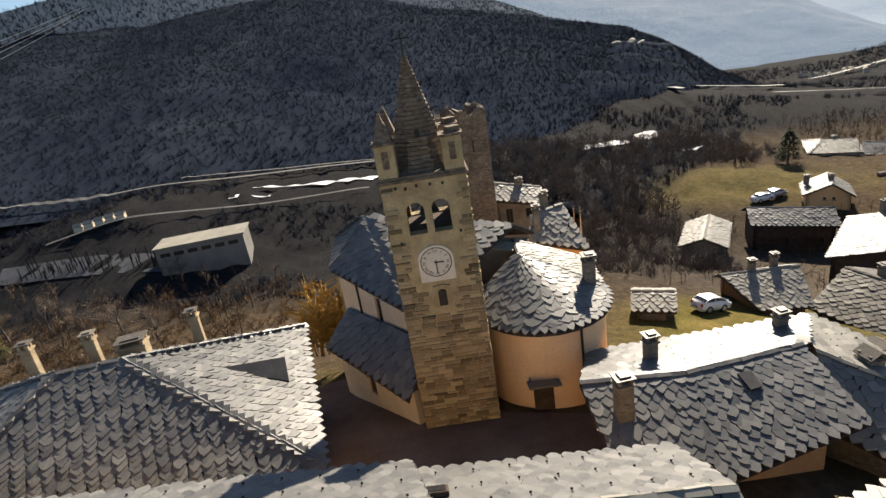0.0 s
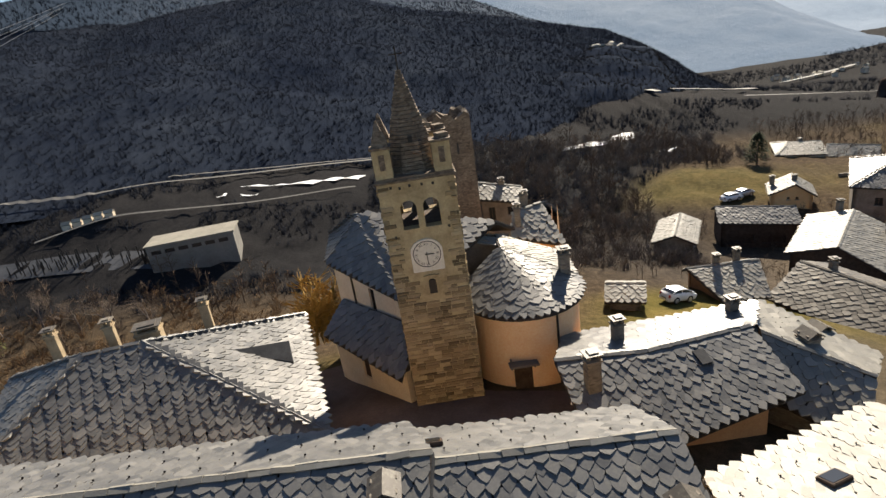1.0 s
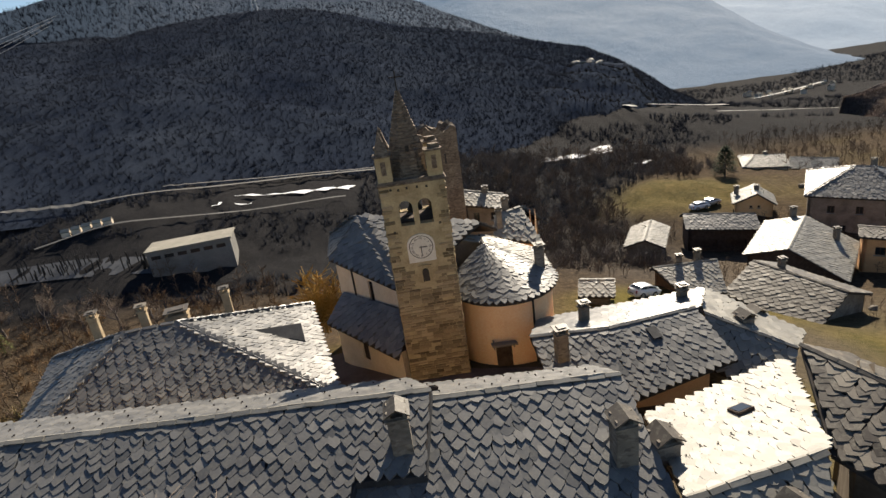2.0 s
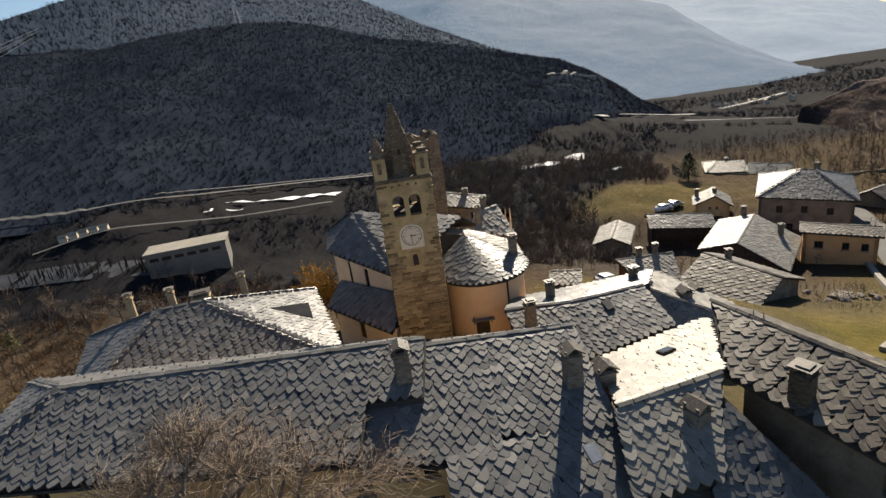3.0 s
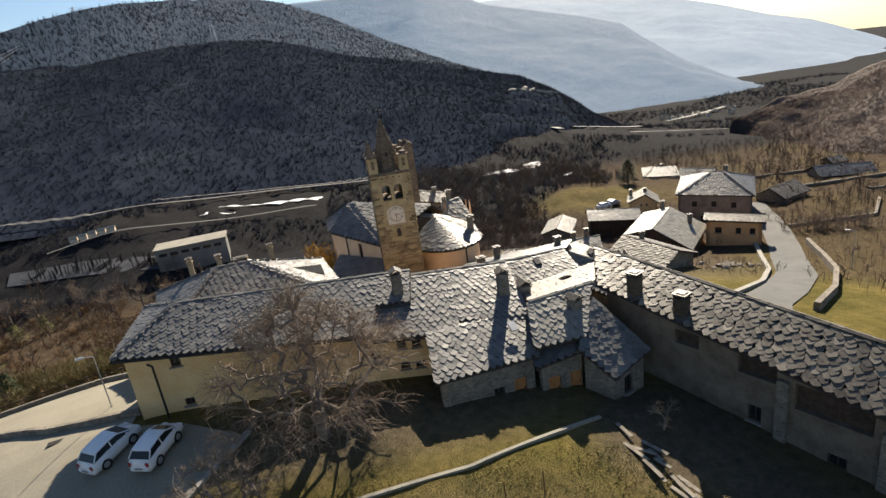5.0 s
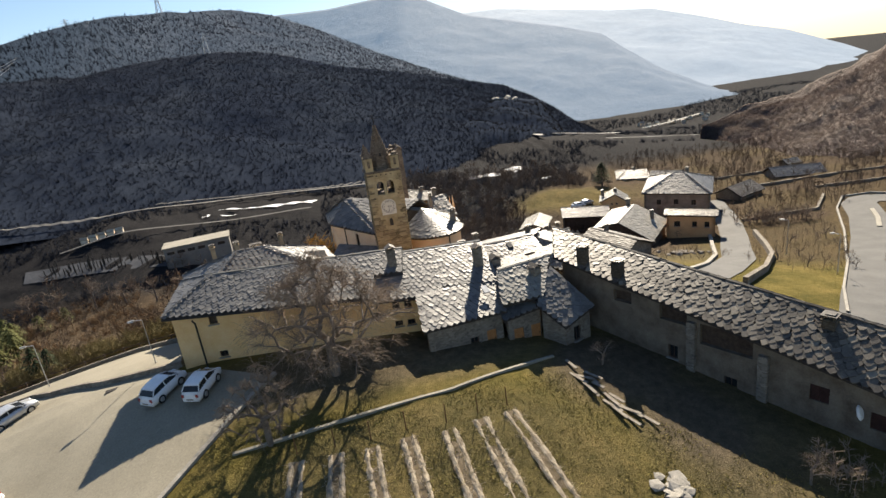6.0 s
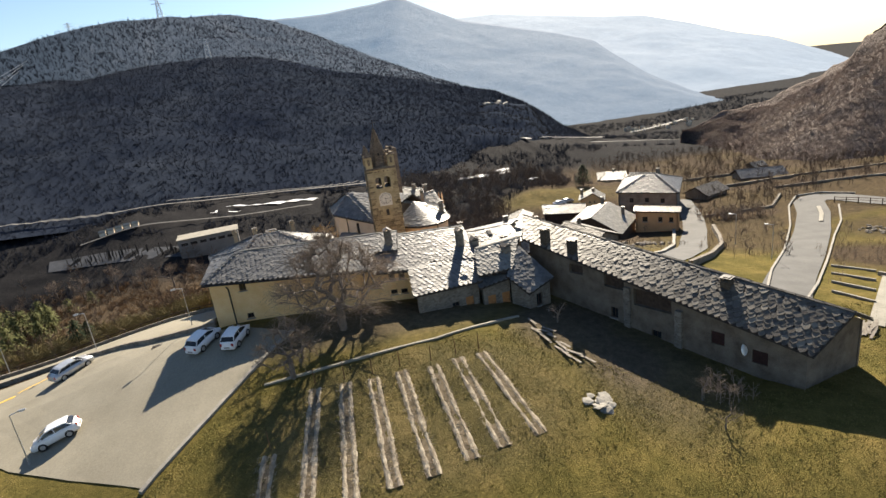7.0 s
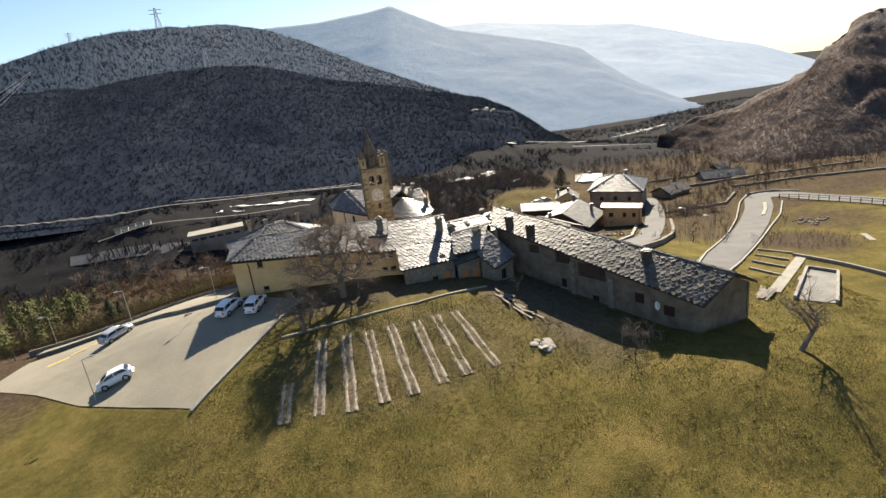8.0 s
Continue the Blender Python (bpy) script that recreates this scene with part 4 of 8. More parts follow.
ribbon("kerb", "low stone edge of the upper road", "kerb", [(36, -2.2), (41.8, 2.3), (51.2, 10.4), (63.4, 21.2), (71, 27.4), (79, 35.6)], 0.24, KERB, 0.24, thick=0.6, n=80)
ribbon("traffic_island", "narrow raised island in the road's bend", "pavement", [(68.6, 28.8), (72.5, 32.6), (76, 36.8)], 0.6, PAVING, 0.28, thick=0.4, n=20)


# ---- houses round the church ----
ROOFS = []
DK, OLD, PALE = (SLATE, SLATE_J), (SLATE_OLD, SLATE_OLD_J), (SLATE_PALE, SLATE_PALE_J)

# long cream house
CA = roof_corners(-6.86, 8.89, 3.33, 25.07, 7.34, 4.92, 3.28, 3.73, 2.84, 0.0, 0.58, -0.09)
CA["NL"] = Vector((-19.6, 5.3, 4.25))
CA["NR"] = Vector((5.5, 3.95, 2.25))
CA["RR"] = Vector((5.4, 9.5, 4.65))
# its roof: a higher part with a notch, and a lower part that begins under the notch and has a stepped eave
NA, FA = four((CA["NL"], CA["NR"], CA["RR"], CA["RL"])), four((CA["FR"], CA["FL"], CA["RL"], CA["RR"]))
LOWER = Vector((0, 0, 0.36))
S0, S1, S2, R0, R1 = 0.6, 0.692, 0.815, 0.46, 0.15


def near_at(s_, r_, down=0.0):
    return on_face(NA, s_, r_) - LOWER * down


def patch_of(s0, s1, r0, r1, down=0.0):
    return (near_at(s0, r0, down), near_at(s1, r0, down), near_at(s1, r1, down), near_at(s0, r1, down))


near_parts = [patch_of(0, S0, 0, 1), patch_of(S0, S1, R0, 1), patch_of(S0, S1, 0.0, R0 + 0.06, 1), patch_of(S1, S2, 0, 1, 1), patch_of(S2, 1, R1, 1, 1)]
TOP1 = near_at(S1, 1)
k1 = (TOP1 - NA[3]).length / (NA[2] - NA[3]).length
far_mid = FA[0].lerp(FA[1], 1 - k1)
far_parts = [(far_mid, FA[1], FA[2], TOP1), (FA[0] - LOWER, far_mid - LOWER, TOP1 - LOWER, FA[3] - LOWER)]
long_house = make_house("long_house", "long cream-plastered house with a hipped dark slate roof", CA, CREAM, DK, 0.44, 0.33, near=(-4, 6), hip_left=True, caps=False,
                        near_parts=near_parts, far_parts=far_parts, drop_right=0.36,
                        base=-2.2, holes={"near": [(2.85, 3.0, 0.6, 0.7), (2.98, 0.25, 0.6, 0.5), (14.63, 1.1, 0.6, 0.5), (16.29, 1.6, 0.55, 0.6), (17.22, 1.55, 0.55, 0.6), (16.33, 0.15, 0.6, 0.45), (17.3, 0.1, 0.6, 0.45)],
                                          "left": [(2.5, 0.4, 0.9, 2.0, "door", DARKWOOD)]})
ROOFS.append(long_house)
LH = long_house[0]
# pale slate stands in for the sunlit strip along this ridge
ridge_caps(CA["RL"], TOP1, long_house[1], SLATE_PALE)
ridge_caps(TOP1 - LOWER, CA["RR"] - LOWER, long_house[1], SLATE_PALE)
chimney(LH, -2.45, 7.5, 4.0, 5.95, 0.65, 0.6, RUBBLE, 3, "tent")
chimney(LH, 4.4, 6.7, 2.2, 4.95, 0.7, 0.6, RUBBLE, 3, "tent")
bm = bmesh.new()
for p_, q_ in ((near_at(S0, 0), near_at(S0, R0)), (near_at(S0, R0), near_at(S1, R0)), (near_at(S1, R0), near_at(S1, 1)), (far_mid, TOP1)):
    side_ = (q_ - p_).cross(Vector((0, 0, 1))).normalized() * 0.05
    add_prism(bm, [p_ - side_, q_ - side_, q_ + side_, p_ + side_], 0.46)
part("roof_step", bm, FELT, LH, "dark upstand between the two levels of the roof")
for x_ in (-17.4, -4.75):
    bm = bmesh.new()
    y_ = 5.0 + (x_ + 19.2) * 0.058
    add_rod(bm, (x_, y_ - 0.02, -1.5), (x_, y_ - 0.02, 3.5 if x_ < -10 else 3.0), 0.07)
    add_rod(bm, (x_, y_ - 0.02, 3.5 if x_ < -10 else 3.0), (x_, y_ - 0.5, 3.9 if x_ < -10 else 2.9), 0.07)
    part("downpipe", bm, IRON, LH)
bm = bmesh.new()
add_rod(bm, near_at(0, 0) + Vector((0, -0.1, -0.1)), near_at(S0, 0) + Vector((0, -0.1, -0.1)), 0.07)
add_rod(bm, near_at(S0, 0, 1) + Vector((0, -0.1, -0.1)), near_at(S2, 0, 1) + Vector((0, -0.1, -0.1)), 0.07)
part("gutter", bm, IRON, LH)

up_a = (FA[1] - FA[0]).cross(FA[3] - FA[0]).normalized()
up_a = up_a if up_a.z > 0 else -up_a
tilt_a = Matrix(((FA[0] - FA[1]).normalized(), up_a.cross((FA[0] - FA[1]).normalized()), up_a)).transposed().to_4x4()


def on_long_roof(s_, r_):
    m_ = tilt_a.copy()
    m_.translation = on_face(FA, s_, r_) + up_a * 0.12 - (LOWER if s_ < 1 - k1 else Vector())
    return m_


sky_a = box_part("skylight", on_long_roof(0.3, 0.62), 0.75, 0.6, 0.14, DARKWOOD, LH, bevel=0.02)
box_part("pane", on_long_roof(0.3, 0.62) @ pose(0, 0, 0.145), 0.6, 0.46, 0.012, GLASS, sky_a)
for r_ in (0.2, 0.5, 0.8):
    for k_ in range(22):
        bm = bmesh.new()
        mh = on_long_roof(0.03 + k_ * 0.043, r_ + 0.02 * (k_ % 2))
        add_box(bm, mh, 0.02, 0.14, 0.015)
        add_box(bm, mh @ pose(0, 0.065, 0.015), 0.06, 0.015, 0.05)
        part("snow_hook", bm, IRON, LH)

# hipped house with a dormer
CF = roof_corners(-14.18, 18.71, 15.76, 14.42, 10.32, 4.77, 1.45, 2.21, 5.13, 6.92, 0.53, -0.05)
left_house = make_house("hipped_house", "hipped stone-slate house with a dormer and tall chimneys", CF, CREAM, DK, 0.45, 0.33, near=(-10, 17), hip_left=True, hip_right=True)
ROOFS.append(left_house)
HF = left_house[0]
for x_, y_, zt in ((-18.9, 20.6, 5.5), (-16.8, 21.5, 5.15), (-12.6, 22.6, 5.05)):
    chimney(HF, x_, y_, 2.0, zt, 0.42, 0.42, CHIMNEYWALL, 15)
chimney(HF, -8.9, 17.0, 0.7, 2.15, 0.5, 0.5, CHIMNEYWALL, 15)
chimney(HF, -15.0, 21.5, 3.0, 4.6, 1.1, 0.8, CHIMNEYWALL, 15)
DT, DB, DN, DF = Vector((-8.5, 21.0, 2.78)), Vector((-10.94, 19.95, 3.3)), Vector((-8.1, 20.1, 2.12)), Vector((-8.75, 21.7, 2.15))
bm = bmesh.new()
add_prism(bm, [DN, DT + Vector((0.15, 0, 0.02)), DB], 0.08)
add_prism(bm, [DT + Vector((0.15, 0, 0.02)), DF, DB], 0.08)
# dark felt stands in for slates that lie in shade
dorm = part("dormer", bm, FELT, HF)
bm = bmesh.new()
add_prism(bm, [DN + Vector((-0.25, 0, -0.1)), DF + Vector((-0.25, 0, -0.1)), DF + Vector((-0.45, 0, -0.1)), DN + Vector((-0.45, 0, -0.1))], 0.4)
v_ = [bm.verts.new(p + Vector((-0.3, 0, -0.08))) for p in (DN, DF, DT)]
bm.faces.new(v_)
part("cheek", bm, CREAM, dorm)

# middle house with a valley in its roof, and its wing
CG = dict(NL=Vector((4.5, 14.2, -0.9)), NR=Vector((14.0, 16.25, -0.7)), FL=Vector((5.2, 22.6, -0.2)), FR=Vector((15.3, 22.3, 0.35)), RL=Vector((3.9, 18.5, 1.1)), RR=Vector((13.5, 19.7, 0.6)))
VALLEY_TOP, VALLEY_FOOT = Vector((8.1, 18.4, 0.93)), Vector((6.9, 14.3, -0.95))
middle_house = make_house("middle_house", "orange-rendered house under weathered grey stone slates", CG, ORANGE, DK, 0.48, 0.35, near=(10, 17), overhang=0.9, caps=False,
                          near_parts=[(CG["NL"], VALLEY_FOOT, VALLEY_TOP, CG["RL"]), (VALLEY_FOOT, CG["NR"], CG["RR"], VALLEY_TOP)],
                          far_parts=[(CG["FR"], CG["FL"].lerp(CG["FR"], 0.43), VALLEY_TOP, CG["RR"]), (CG["FL"].lerp(CG["FR"], 0.43), CG["FL"], CG["RL"], VALLEY_TOP)])
ROOFS.append(middle_house)
MH = middle_house[0]
ridge_caps(CG["RL"], VALLEY_TOP, middle_house[1], SLATE)
ridge_caps(VALLEY_TOP, CG["RR"], middle_house[1], SLATE)
for x_, y_, zb, zt, w_ in ((7.4, 20.3, -0.3, 1.85, 0.5), (13.7, 21.6, 0.0, 1.3, 0.5), (5.2, 17.05, -0.5, 2.3, 0.6), (16.3, 19.5, -1.6, 0.05, 0.75), (17.9, 21.0, -2.2, -0.7, 0.8)):
    chimney(MH, x_, y_, zb, zt, w_, w_ * 0.9, RUBBLE, 8, "tent" if w_ > 0.7 else "slab")
box_part("skylight", pose(10.4, 18.0, 0.5, 22, 0, 12), 0.55, 0.8, 0.09, FELT, MH, bevel=0.02)
CG2 = dict(NL=Vector((12.4, 18.5, -1.6)), NR=Vector((15.6, 14.8, -2.6)), FL=Vector((16.3, 23.6, -0.4)), FR=Vector((19.6, 19.0, -1.6)), RL=Vector((13.6, 20.6, 0.2)), RR=Vector((17.6, 16.9, -1.1)))
wing = make_house("house_wing", "stone wing with a pale slate roof", CG2, RUBBLE, PALE, 0.5, 0.36, near=(15, 18), most=120)
ROOFS.append(wing)

# small gabled house, lean-tos
CC = dict(NL=Vector((4.8, 1.75, 1.5)), NR=Vector((7.75, 2.6, 1.05)), RL=Vector((5.45, 4.8, 3.1)), RR=Vector((10.1, 5.5, 3.3)), FL=Vector((6.5, 10.2, 1.75)), FR=Vector((13.4, 12.3, 1.75)))
CC["NR"] = Vector((8.15, 1.95, 1.55))
bm = bmesh.new()
gable_house = thing("gabled_annex", "small stone annex with a pale sunlit slate roof", "house")
add_face_slab(bm, (CC["NL"], CC["NR"], CC["RR"], CC["RL"]), 0.14)
add_face_slab(bm, (CC["FR"], CC["FL"], CC["RL"], CC["RR"]), 0.14)
groof = part("roof", bm, BOARD, gable_house)
rng = random.Random(5)
gp = slate_poses((CC["NL"], CC["NR"], CC["RR"], CC["RL"]), 0.47, 0.34, rng) + slate_poses((CC["FR"], CC["FL"], CC["RL"], CC["RR"]), 0.47, 0.34, rng)
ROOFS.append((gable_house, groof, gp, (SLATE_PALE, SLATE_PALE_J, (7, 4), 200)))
ridge_caps(CC["RL"], CC["RR"], groof, SLATE_PALE)
for a_, b_, za, zb_, hs in (((5.2, 2.8), (8.0, 3.0), 0.95, 1.05, [(1.2, -1.6, 0.7, 0.9)]), ((8.0, 3.0), (11.5, 9.6), 1.0, 1.9, []), ((5.9, 8.4), (5.2, 2.8), 1.8, 0.9, [])):
    wl, o_, u_, n_ = wall_between(gable_house, a_, b_, -3.0, za, zb_, RUBBLE, [h[:4] for h in hs])
    for h in hs:
        window_at(gable_house, o_ + u_ * h[0] + Vector((0, 0, h[1])), u_, n_, h[2], h[3])
chimney(gable_house, 5.9, 7.2, 1.8, 3.6, 0.8, 0.7, RUBBLE, 8, "tent")
chimney(gable_house, 8.2, 4.0, 1.2, 3.4, 0.7, 0.7, RUBBLE, 20, "tent")


FC = four((CC["FR"], CC["FL"], CC["RL"], CC["RR"]))
up_c = (FC[1] - FC[0]).cross(FC[3] - FC[0]).normalized()
up_c = up_c if up_c.z > 0 else -up_c
tilt_c = Matrix(((FC[0] - FC[1]).normalized(), up_c.cross((FC[0] - FC[1]).normalized()), up_c)).transposed().to_4x4()
for k_ in range(16):
    mh = tilt_c.copy()
    mh.translation = on_face(FC, 0.1 + 0.11 * (k_ % 8), 0.22 + 0.4 * (k_ // 8) + 0.05 * (k_ % 2)) + up_c * 0.11
    bm = bmesh.new()
    add_box(bm, mh, 0.02, 0.14, 0.015)
    add_box(bm, mh @ pose(0, 0.065, 0.015), 0.06, 0.015, 0.05)
    part("snow_hook", bm, IRON, gable_house)
mh = tilt_c.copy()
mh.translation = on_face(FC, 0.42, 0.42) + up_c * 0.1
sky_c = box_part("skylight", mh, 0.75, 0.55, 0.13, DARKWOOD, gable_house, bevel=0.02)
box_part("pane", mh @ pose(0, 0, 0.133), 0.6, 0.42, 0.012, GLASS, sky_c)


def lean_to(name, label, quad, walls, base, slates, width, row, near, wall_material, holes=()):
    """A single-slope roof over up to three walls."""
    q = [Vector(p) for p in quad]
    h = thing(name, label, "outbuilding")
    bm = bmesh.new()
    add_face_slab(bm, q, 0.14)
    r = part("roof", bm, BOARD, h)
    ROOFS.append((h, r, slate_poses(q, width, row, random.Random(7)), (*slates, near, 160)))
    mid = sum(q, Vector()) / 4
    inset = [p + (mid - p).normalized() * 0.45 for p in q]
    for k, hs in walls:
        a, b = inset[k], inset[(k + 1) % 4]
        w, o, u, n = wall_between(h, a, b, base, a.z - 0.2, b.z - 0.2, wall_material, [x[:4] for x in hs])
        for x in hs:
            at = o + u * x[0] + Vector((0, 0, x[1]))
            if len(x) > 4 and x[4] == "door":
                door_at(h, at, u, n, x[2], x[3], ORANGEWOOD)
            else:
                window_at(h, at, u, n, x[2], x[3], bars=x[2] > 0.5)
    return h


slated_annex = lean_to("slated_annex", "low annex under a silvery stone slate roof", [(-1.45, 0.8, 1.1), (5.1, 1.85, 0.95), (5.5, 5.6, 2.5), (-1.2, 4.5, 2.56)], [(0, [(3.5, -1.0, 0.7, 0.5), (4.9, -1.9, 0.8, 1.6, "door")]), (1, []), (3, [])],
                       -2.6, DK, 0.47, 0.34, (2, 2), RUBBLE)
box_part("skylight", pose(4.0, 3.6, 2.25, 30, 0, 15), 0.5, 0.7, 0.1, METAL, slated_annex, bevel=0.02)
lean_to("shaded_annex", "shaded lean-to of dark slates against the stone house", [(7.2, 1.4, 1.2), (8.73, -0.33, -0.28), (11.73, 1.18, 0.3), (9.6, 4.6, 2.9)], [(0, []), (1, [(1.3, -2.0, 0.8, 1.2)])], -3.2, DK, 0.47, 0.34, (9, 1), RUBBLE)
lean_to("stone_link", "plain stone link building with wooden doors", [(4.6, 1.3, 0.45), (8.0, 1.6, 0.9), (7.8, 3.2, 1.2), (4.8, 2.9, 1.0)], [(0, [(0.8, -2.2, 0.8, 1.7, "door"), (2.2, -2.2, 0.8, 1.7, "door")])], -3.0, DK, 0.47, 0.34, (6, 2), RUBBLE)

# long stone farmhouse
NLe, NRe, RLe, RRe = Vector((10.4, 5.7, 3.0)), Vector((22.1, -17.0, -1.2)), Vector((12.0, 9.5, 4.3)), Vector((25.7, -16.4, 0.95))
perp = Vector((0.885, 0.467, 0))
CE = dict(NL=NLe, NR=NRe, RL=RLe, RR=RRe, FL=RLe + perp * 3.6 + Vector((0, 0, -1.9)), FR=RRe + perp * 4.6 + Vector((0, 0, -2.3)))
farm = make_house("stone_farmhouse", "long rubble-stone farmhouse with an uneven slate roof", CE, FARMWALL, OLD, 0.52, 0.37, near=(17, -6), most=300, base=-6.2, overhang=0.5, loose=0.95,
                  holes={"near": [(5.6, 0.4, 1.5, 0.9, "dark"), (9.6, -0.1, 2.0, 1.3, "dark"), (13.2, -1.15, 3.4, 1.5, "dark"), (13.6, -3.7, 0.85, 0.75), (18.6, -2.6, 1.0, 1.05, "shutter"), (21.6, -3.2, 1.05, 1.05, "shutter"), (9.6, -2.9, 0.7, 1.0)]})
ROOFS.append(farm)
FH = farm[0]
for x_, y_, zb, zt, w_ in ((12.1, 3.7, 2.4, 4.35, 0.7), (13.6, 1.0, 1.9, 3.7, 0.7), (21.2, -9.8, 0.3, 2.2, 0.7)):
    chimney(FH, x_, y_, zb, zt, w_, w_, CHIMNEYSTONE, -62)
box_part("skylight", pose(21.6, -12.6, 0.05, 0, -22, -62), 0.8, 0.6, 0.1, METAL, FH, bevel=0.02)

nw = (NRe - NLe)
nw.z = 0
nu = nw.normalized()
nn = Vector((nu.y, -nu.x, 0))
for f_, zt in ((0.45, 0.35), (0.63, -0.6)):
    p_ = NLe + nw * f_ + Vector((nn.x, nn.y, 0)) * -0.42
    tall = zt + 5.9
    box_part("pilaster", pose(p_.x, p_.y, -5.9, 0, 0, math.degrees(math.atan2(nu.y, nu.x))), 0.6, 0.45, tall, RUBBLE, FH, bevel=0.03)
dish_at = NLe + nw * 0.83 - nn * 0.15
bm = bmesh.new()
bmesh.ops.create_cone(bm, cap_ends=True, segments=20, radius1=0.42, radius2=0.3, depth=0.1, matrix=pose(dish_at.x, dish_at.y, -2.2, 70, 0, 30))
add_rod(bm, (dish_at.x, dish_at.y, -2.25), Vector((dish_at.x, dish_at.y, -2.5)) - nn * 0.3, 0.03)
part("satellite_dish", bm, WHITE, FH, "small white dish on the wall")

# ---- houses further down ----
def village_house(name, label, C, wall, slates, width=0.5, row=0.35, base=None, holes=None, hips=(False, False), chims=(), overhang=0.4):
    made = make_house(name, label, C, wall, slates, width, row, None, 0, base, holes, overhang, hip_left=hips[0], hip_right=hips[1])
    ROOFS.append(made)
    for x, y, zb, zt, w in chims:
        chimney(made[0], x, y, zb, zt, w, w, RUBBLE, 0)
    return made[0]


big = village_house("hip_roofed_mansion", "large grey-rendered house under a hipped slate roof", roof_corners(57.42, 60.43, -36.78, 12.08, 11.73, -5.7, -8.48, -7.9, 5.4, 5.0, 0.5, -0.03), GREYWALL, DK, base=-16.5, hips=(True, True),
                    holes={"near": [(2.6, -10.6, 0.8, 1.0), (5.6, -10.6, 0.8, 1.0), (8.6, -10.8, 0.8, 1.0), (4.0, -13.2, 0.8, 1.0), (8.0, -13.4, 0.8, 1.0)]}, chims=((60, 61.5, -6.6, -5.1, 0.55),))
village_house("ochre_house", "low ochre house below the mansion", roof_corners(48.8, 43.75, -36.8, 8.0, 3.6, -8.05, -8.55, -8.45, 0, 0, 0.6, -0.03), ORANGE, OLD, base=-14.55,
              holes={"near": [(1.6, -10.45, 0.9, 0.9), (4.2, -10.50, 0.7, 0.9), (6.0, -10.55, 0.7, 0.9)]})
village_house("barn_house", "stone house with one pale and one dark roof slope", roof_corners(39.52, 46.19, 46.75, 11.26, 9.35, -7.5, -10.26, -8.64, 0.06, 0.4, 0.56, 0.01), DARKWOOD, PALE, base=-15,
              chims=((42, 51.5, -8.2, -6.4, 0.5), (43.5, 46.5, -9.2, -7.6, 0.5)), holes={"left": [(3.2, -13.0, 0.9, 1.0), (6.0, -13.0, 0.9, 1.0)]})
village_house("dark_slate_house", "dark weathered slate-roofed stone house", roof_corners(30.08, 34.04, -64.61, 7.98, 8.14, -6.1, -8.0, -7.6, 0, 0, 0.51, -0.07), RUBBLE, OLD, 0.6, 0.3, base=-13,
              holes={"right": [(2.5, -10.5, 0.8, 0.9)]}, chims=((30.3, 36.4, -6.5, -5.2, 0.5),))
village_house("small_barn", "small barn with a pale and a grey roof slope", roof_corners(26.59, 56.1, 60.82, 7.64, 4.7, -8.4, -9.3, -9.37, 0, 0, 0.48, 0), RUBBLE, PALE, base=-13.5, holes={"left": [(1.9, -12.8, 1.6, 2.2, "dark")]})
village_house("long_barn", "long dark-slated barn with an open gallery", roof_corners(37.04, 58.5, -18.42, 8.63, 5.6, -8.6, -9.8, -9.8, 0.0, 0.0, 0.5, -0.05), DARKWOOD, DK, base=-15,
              holes={"near": [(2.2, -12.3, 2.6, 1.0, "dark"), (5.6, -12.4, 2.4, 1.0, "dark"), (3.0, -14.2, 1.0, 1.0)]})
village_house("steep_house", "stone house with sunlit slates and timber wall", dict(NL=Vector((20.95, 35.5, -7.2)), NR=Vector((24.7, 35.2, -7.3)), RL=Vector((19.7, 39.2, -5.7)), RR=Vector((25.6, 38.6, -5.6)), FL=Vector((20.4, 41.4, -6.9)), FR=Vector((26.0, 40.9, -6.6))),
              WOOD, PALE, base=-12.5, chims=((22.3, 39.3, -6.0, -4.7, 0.45), (24.2, 39.6, -6.0, -4.6, 0.45)))
village_house("cream_cottage", "cream cottage with a small attic window pair", roof_corners(48.23, 68.86, 62.37, 5.54, 5.6, -9.43, -11.1, -10.9, 0, 0, 0.45, 0), CREAM, PALE, base=-16,
              holes={"left": [(2.0, -11.6, 0.35, 0.35), (3.0, -11.6, 0.35, 0.35), (1.4, -13.4, 0.7, 0.9)]}, chims=((46.6, 70.5, -10.4, -9.0, 0.5), (48.3, 68.3, -9.9, -8.6, 0.5)))
village_house("far_farmhouse", "white farmhouse with a broad pale slate roof", roof_corners(68.35, 97.53, -25.32, 8.08, 8.84, -12.2, -13.69, -13.3, 2.5, 0.4, 0.49, -0.02), WHITEWALL, PALE, base=-17, hips=(True, False),
              holes={"near": [(1.6, -15.4, 0.7, 0.8), (3.4, -15.4, 0.7, 0.8), (5.4, -15.4, 0.7, 0.8)]}, chims=((69, 98, -13, -11.6, 0.6),))
village_house("farm_wing", "lower wing of the white farmhouse", roof_corners(75.5, 93.0, -40, 8, 6, -13.0, -14.6, -14.4, 0, 0, 0.5, -0.02), WHITEWALL, PALE, base=-18)
village_house("roadside_barn", "dark stone barn by the lane", roof_corners(72, 62, 20, 8, 6, -10.6, -12.2, -12.2, 0, 0, 0.5, 0.0), RUBBLE, OLD, base=-15.5, holes={"near": [(2.2, -14.6, 1.0, 1.6, "dark"), (5.2, -14.2, 0.8, 0.8)]})
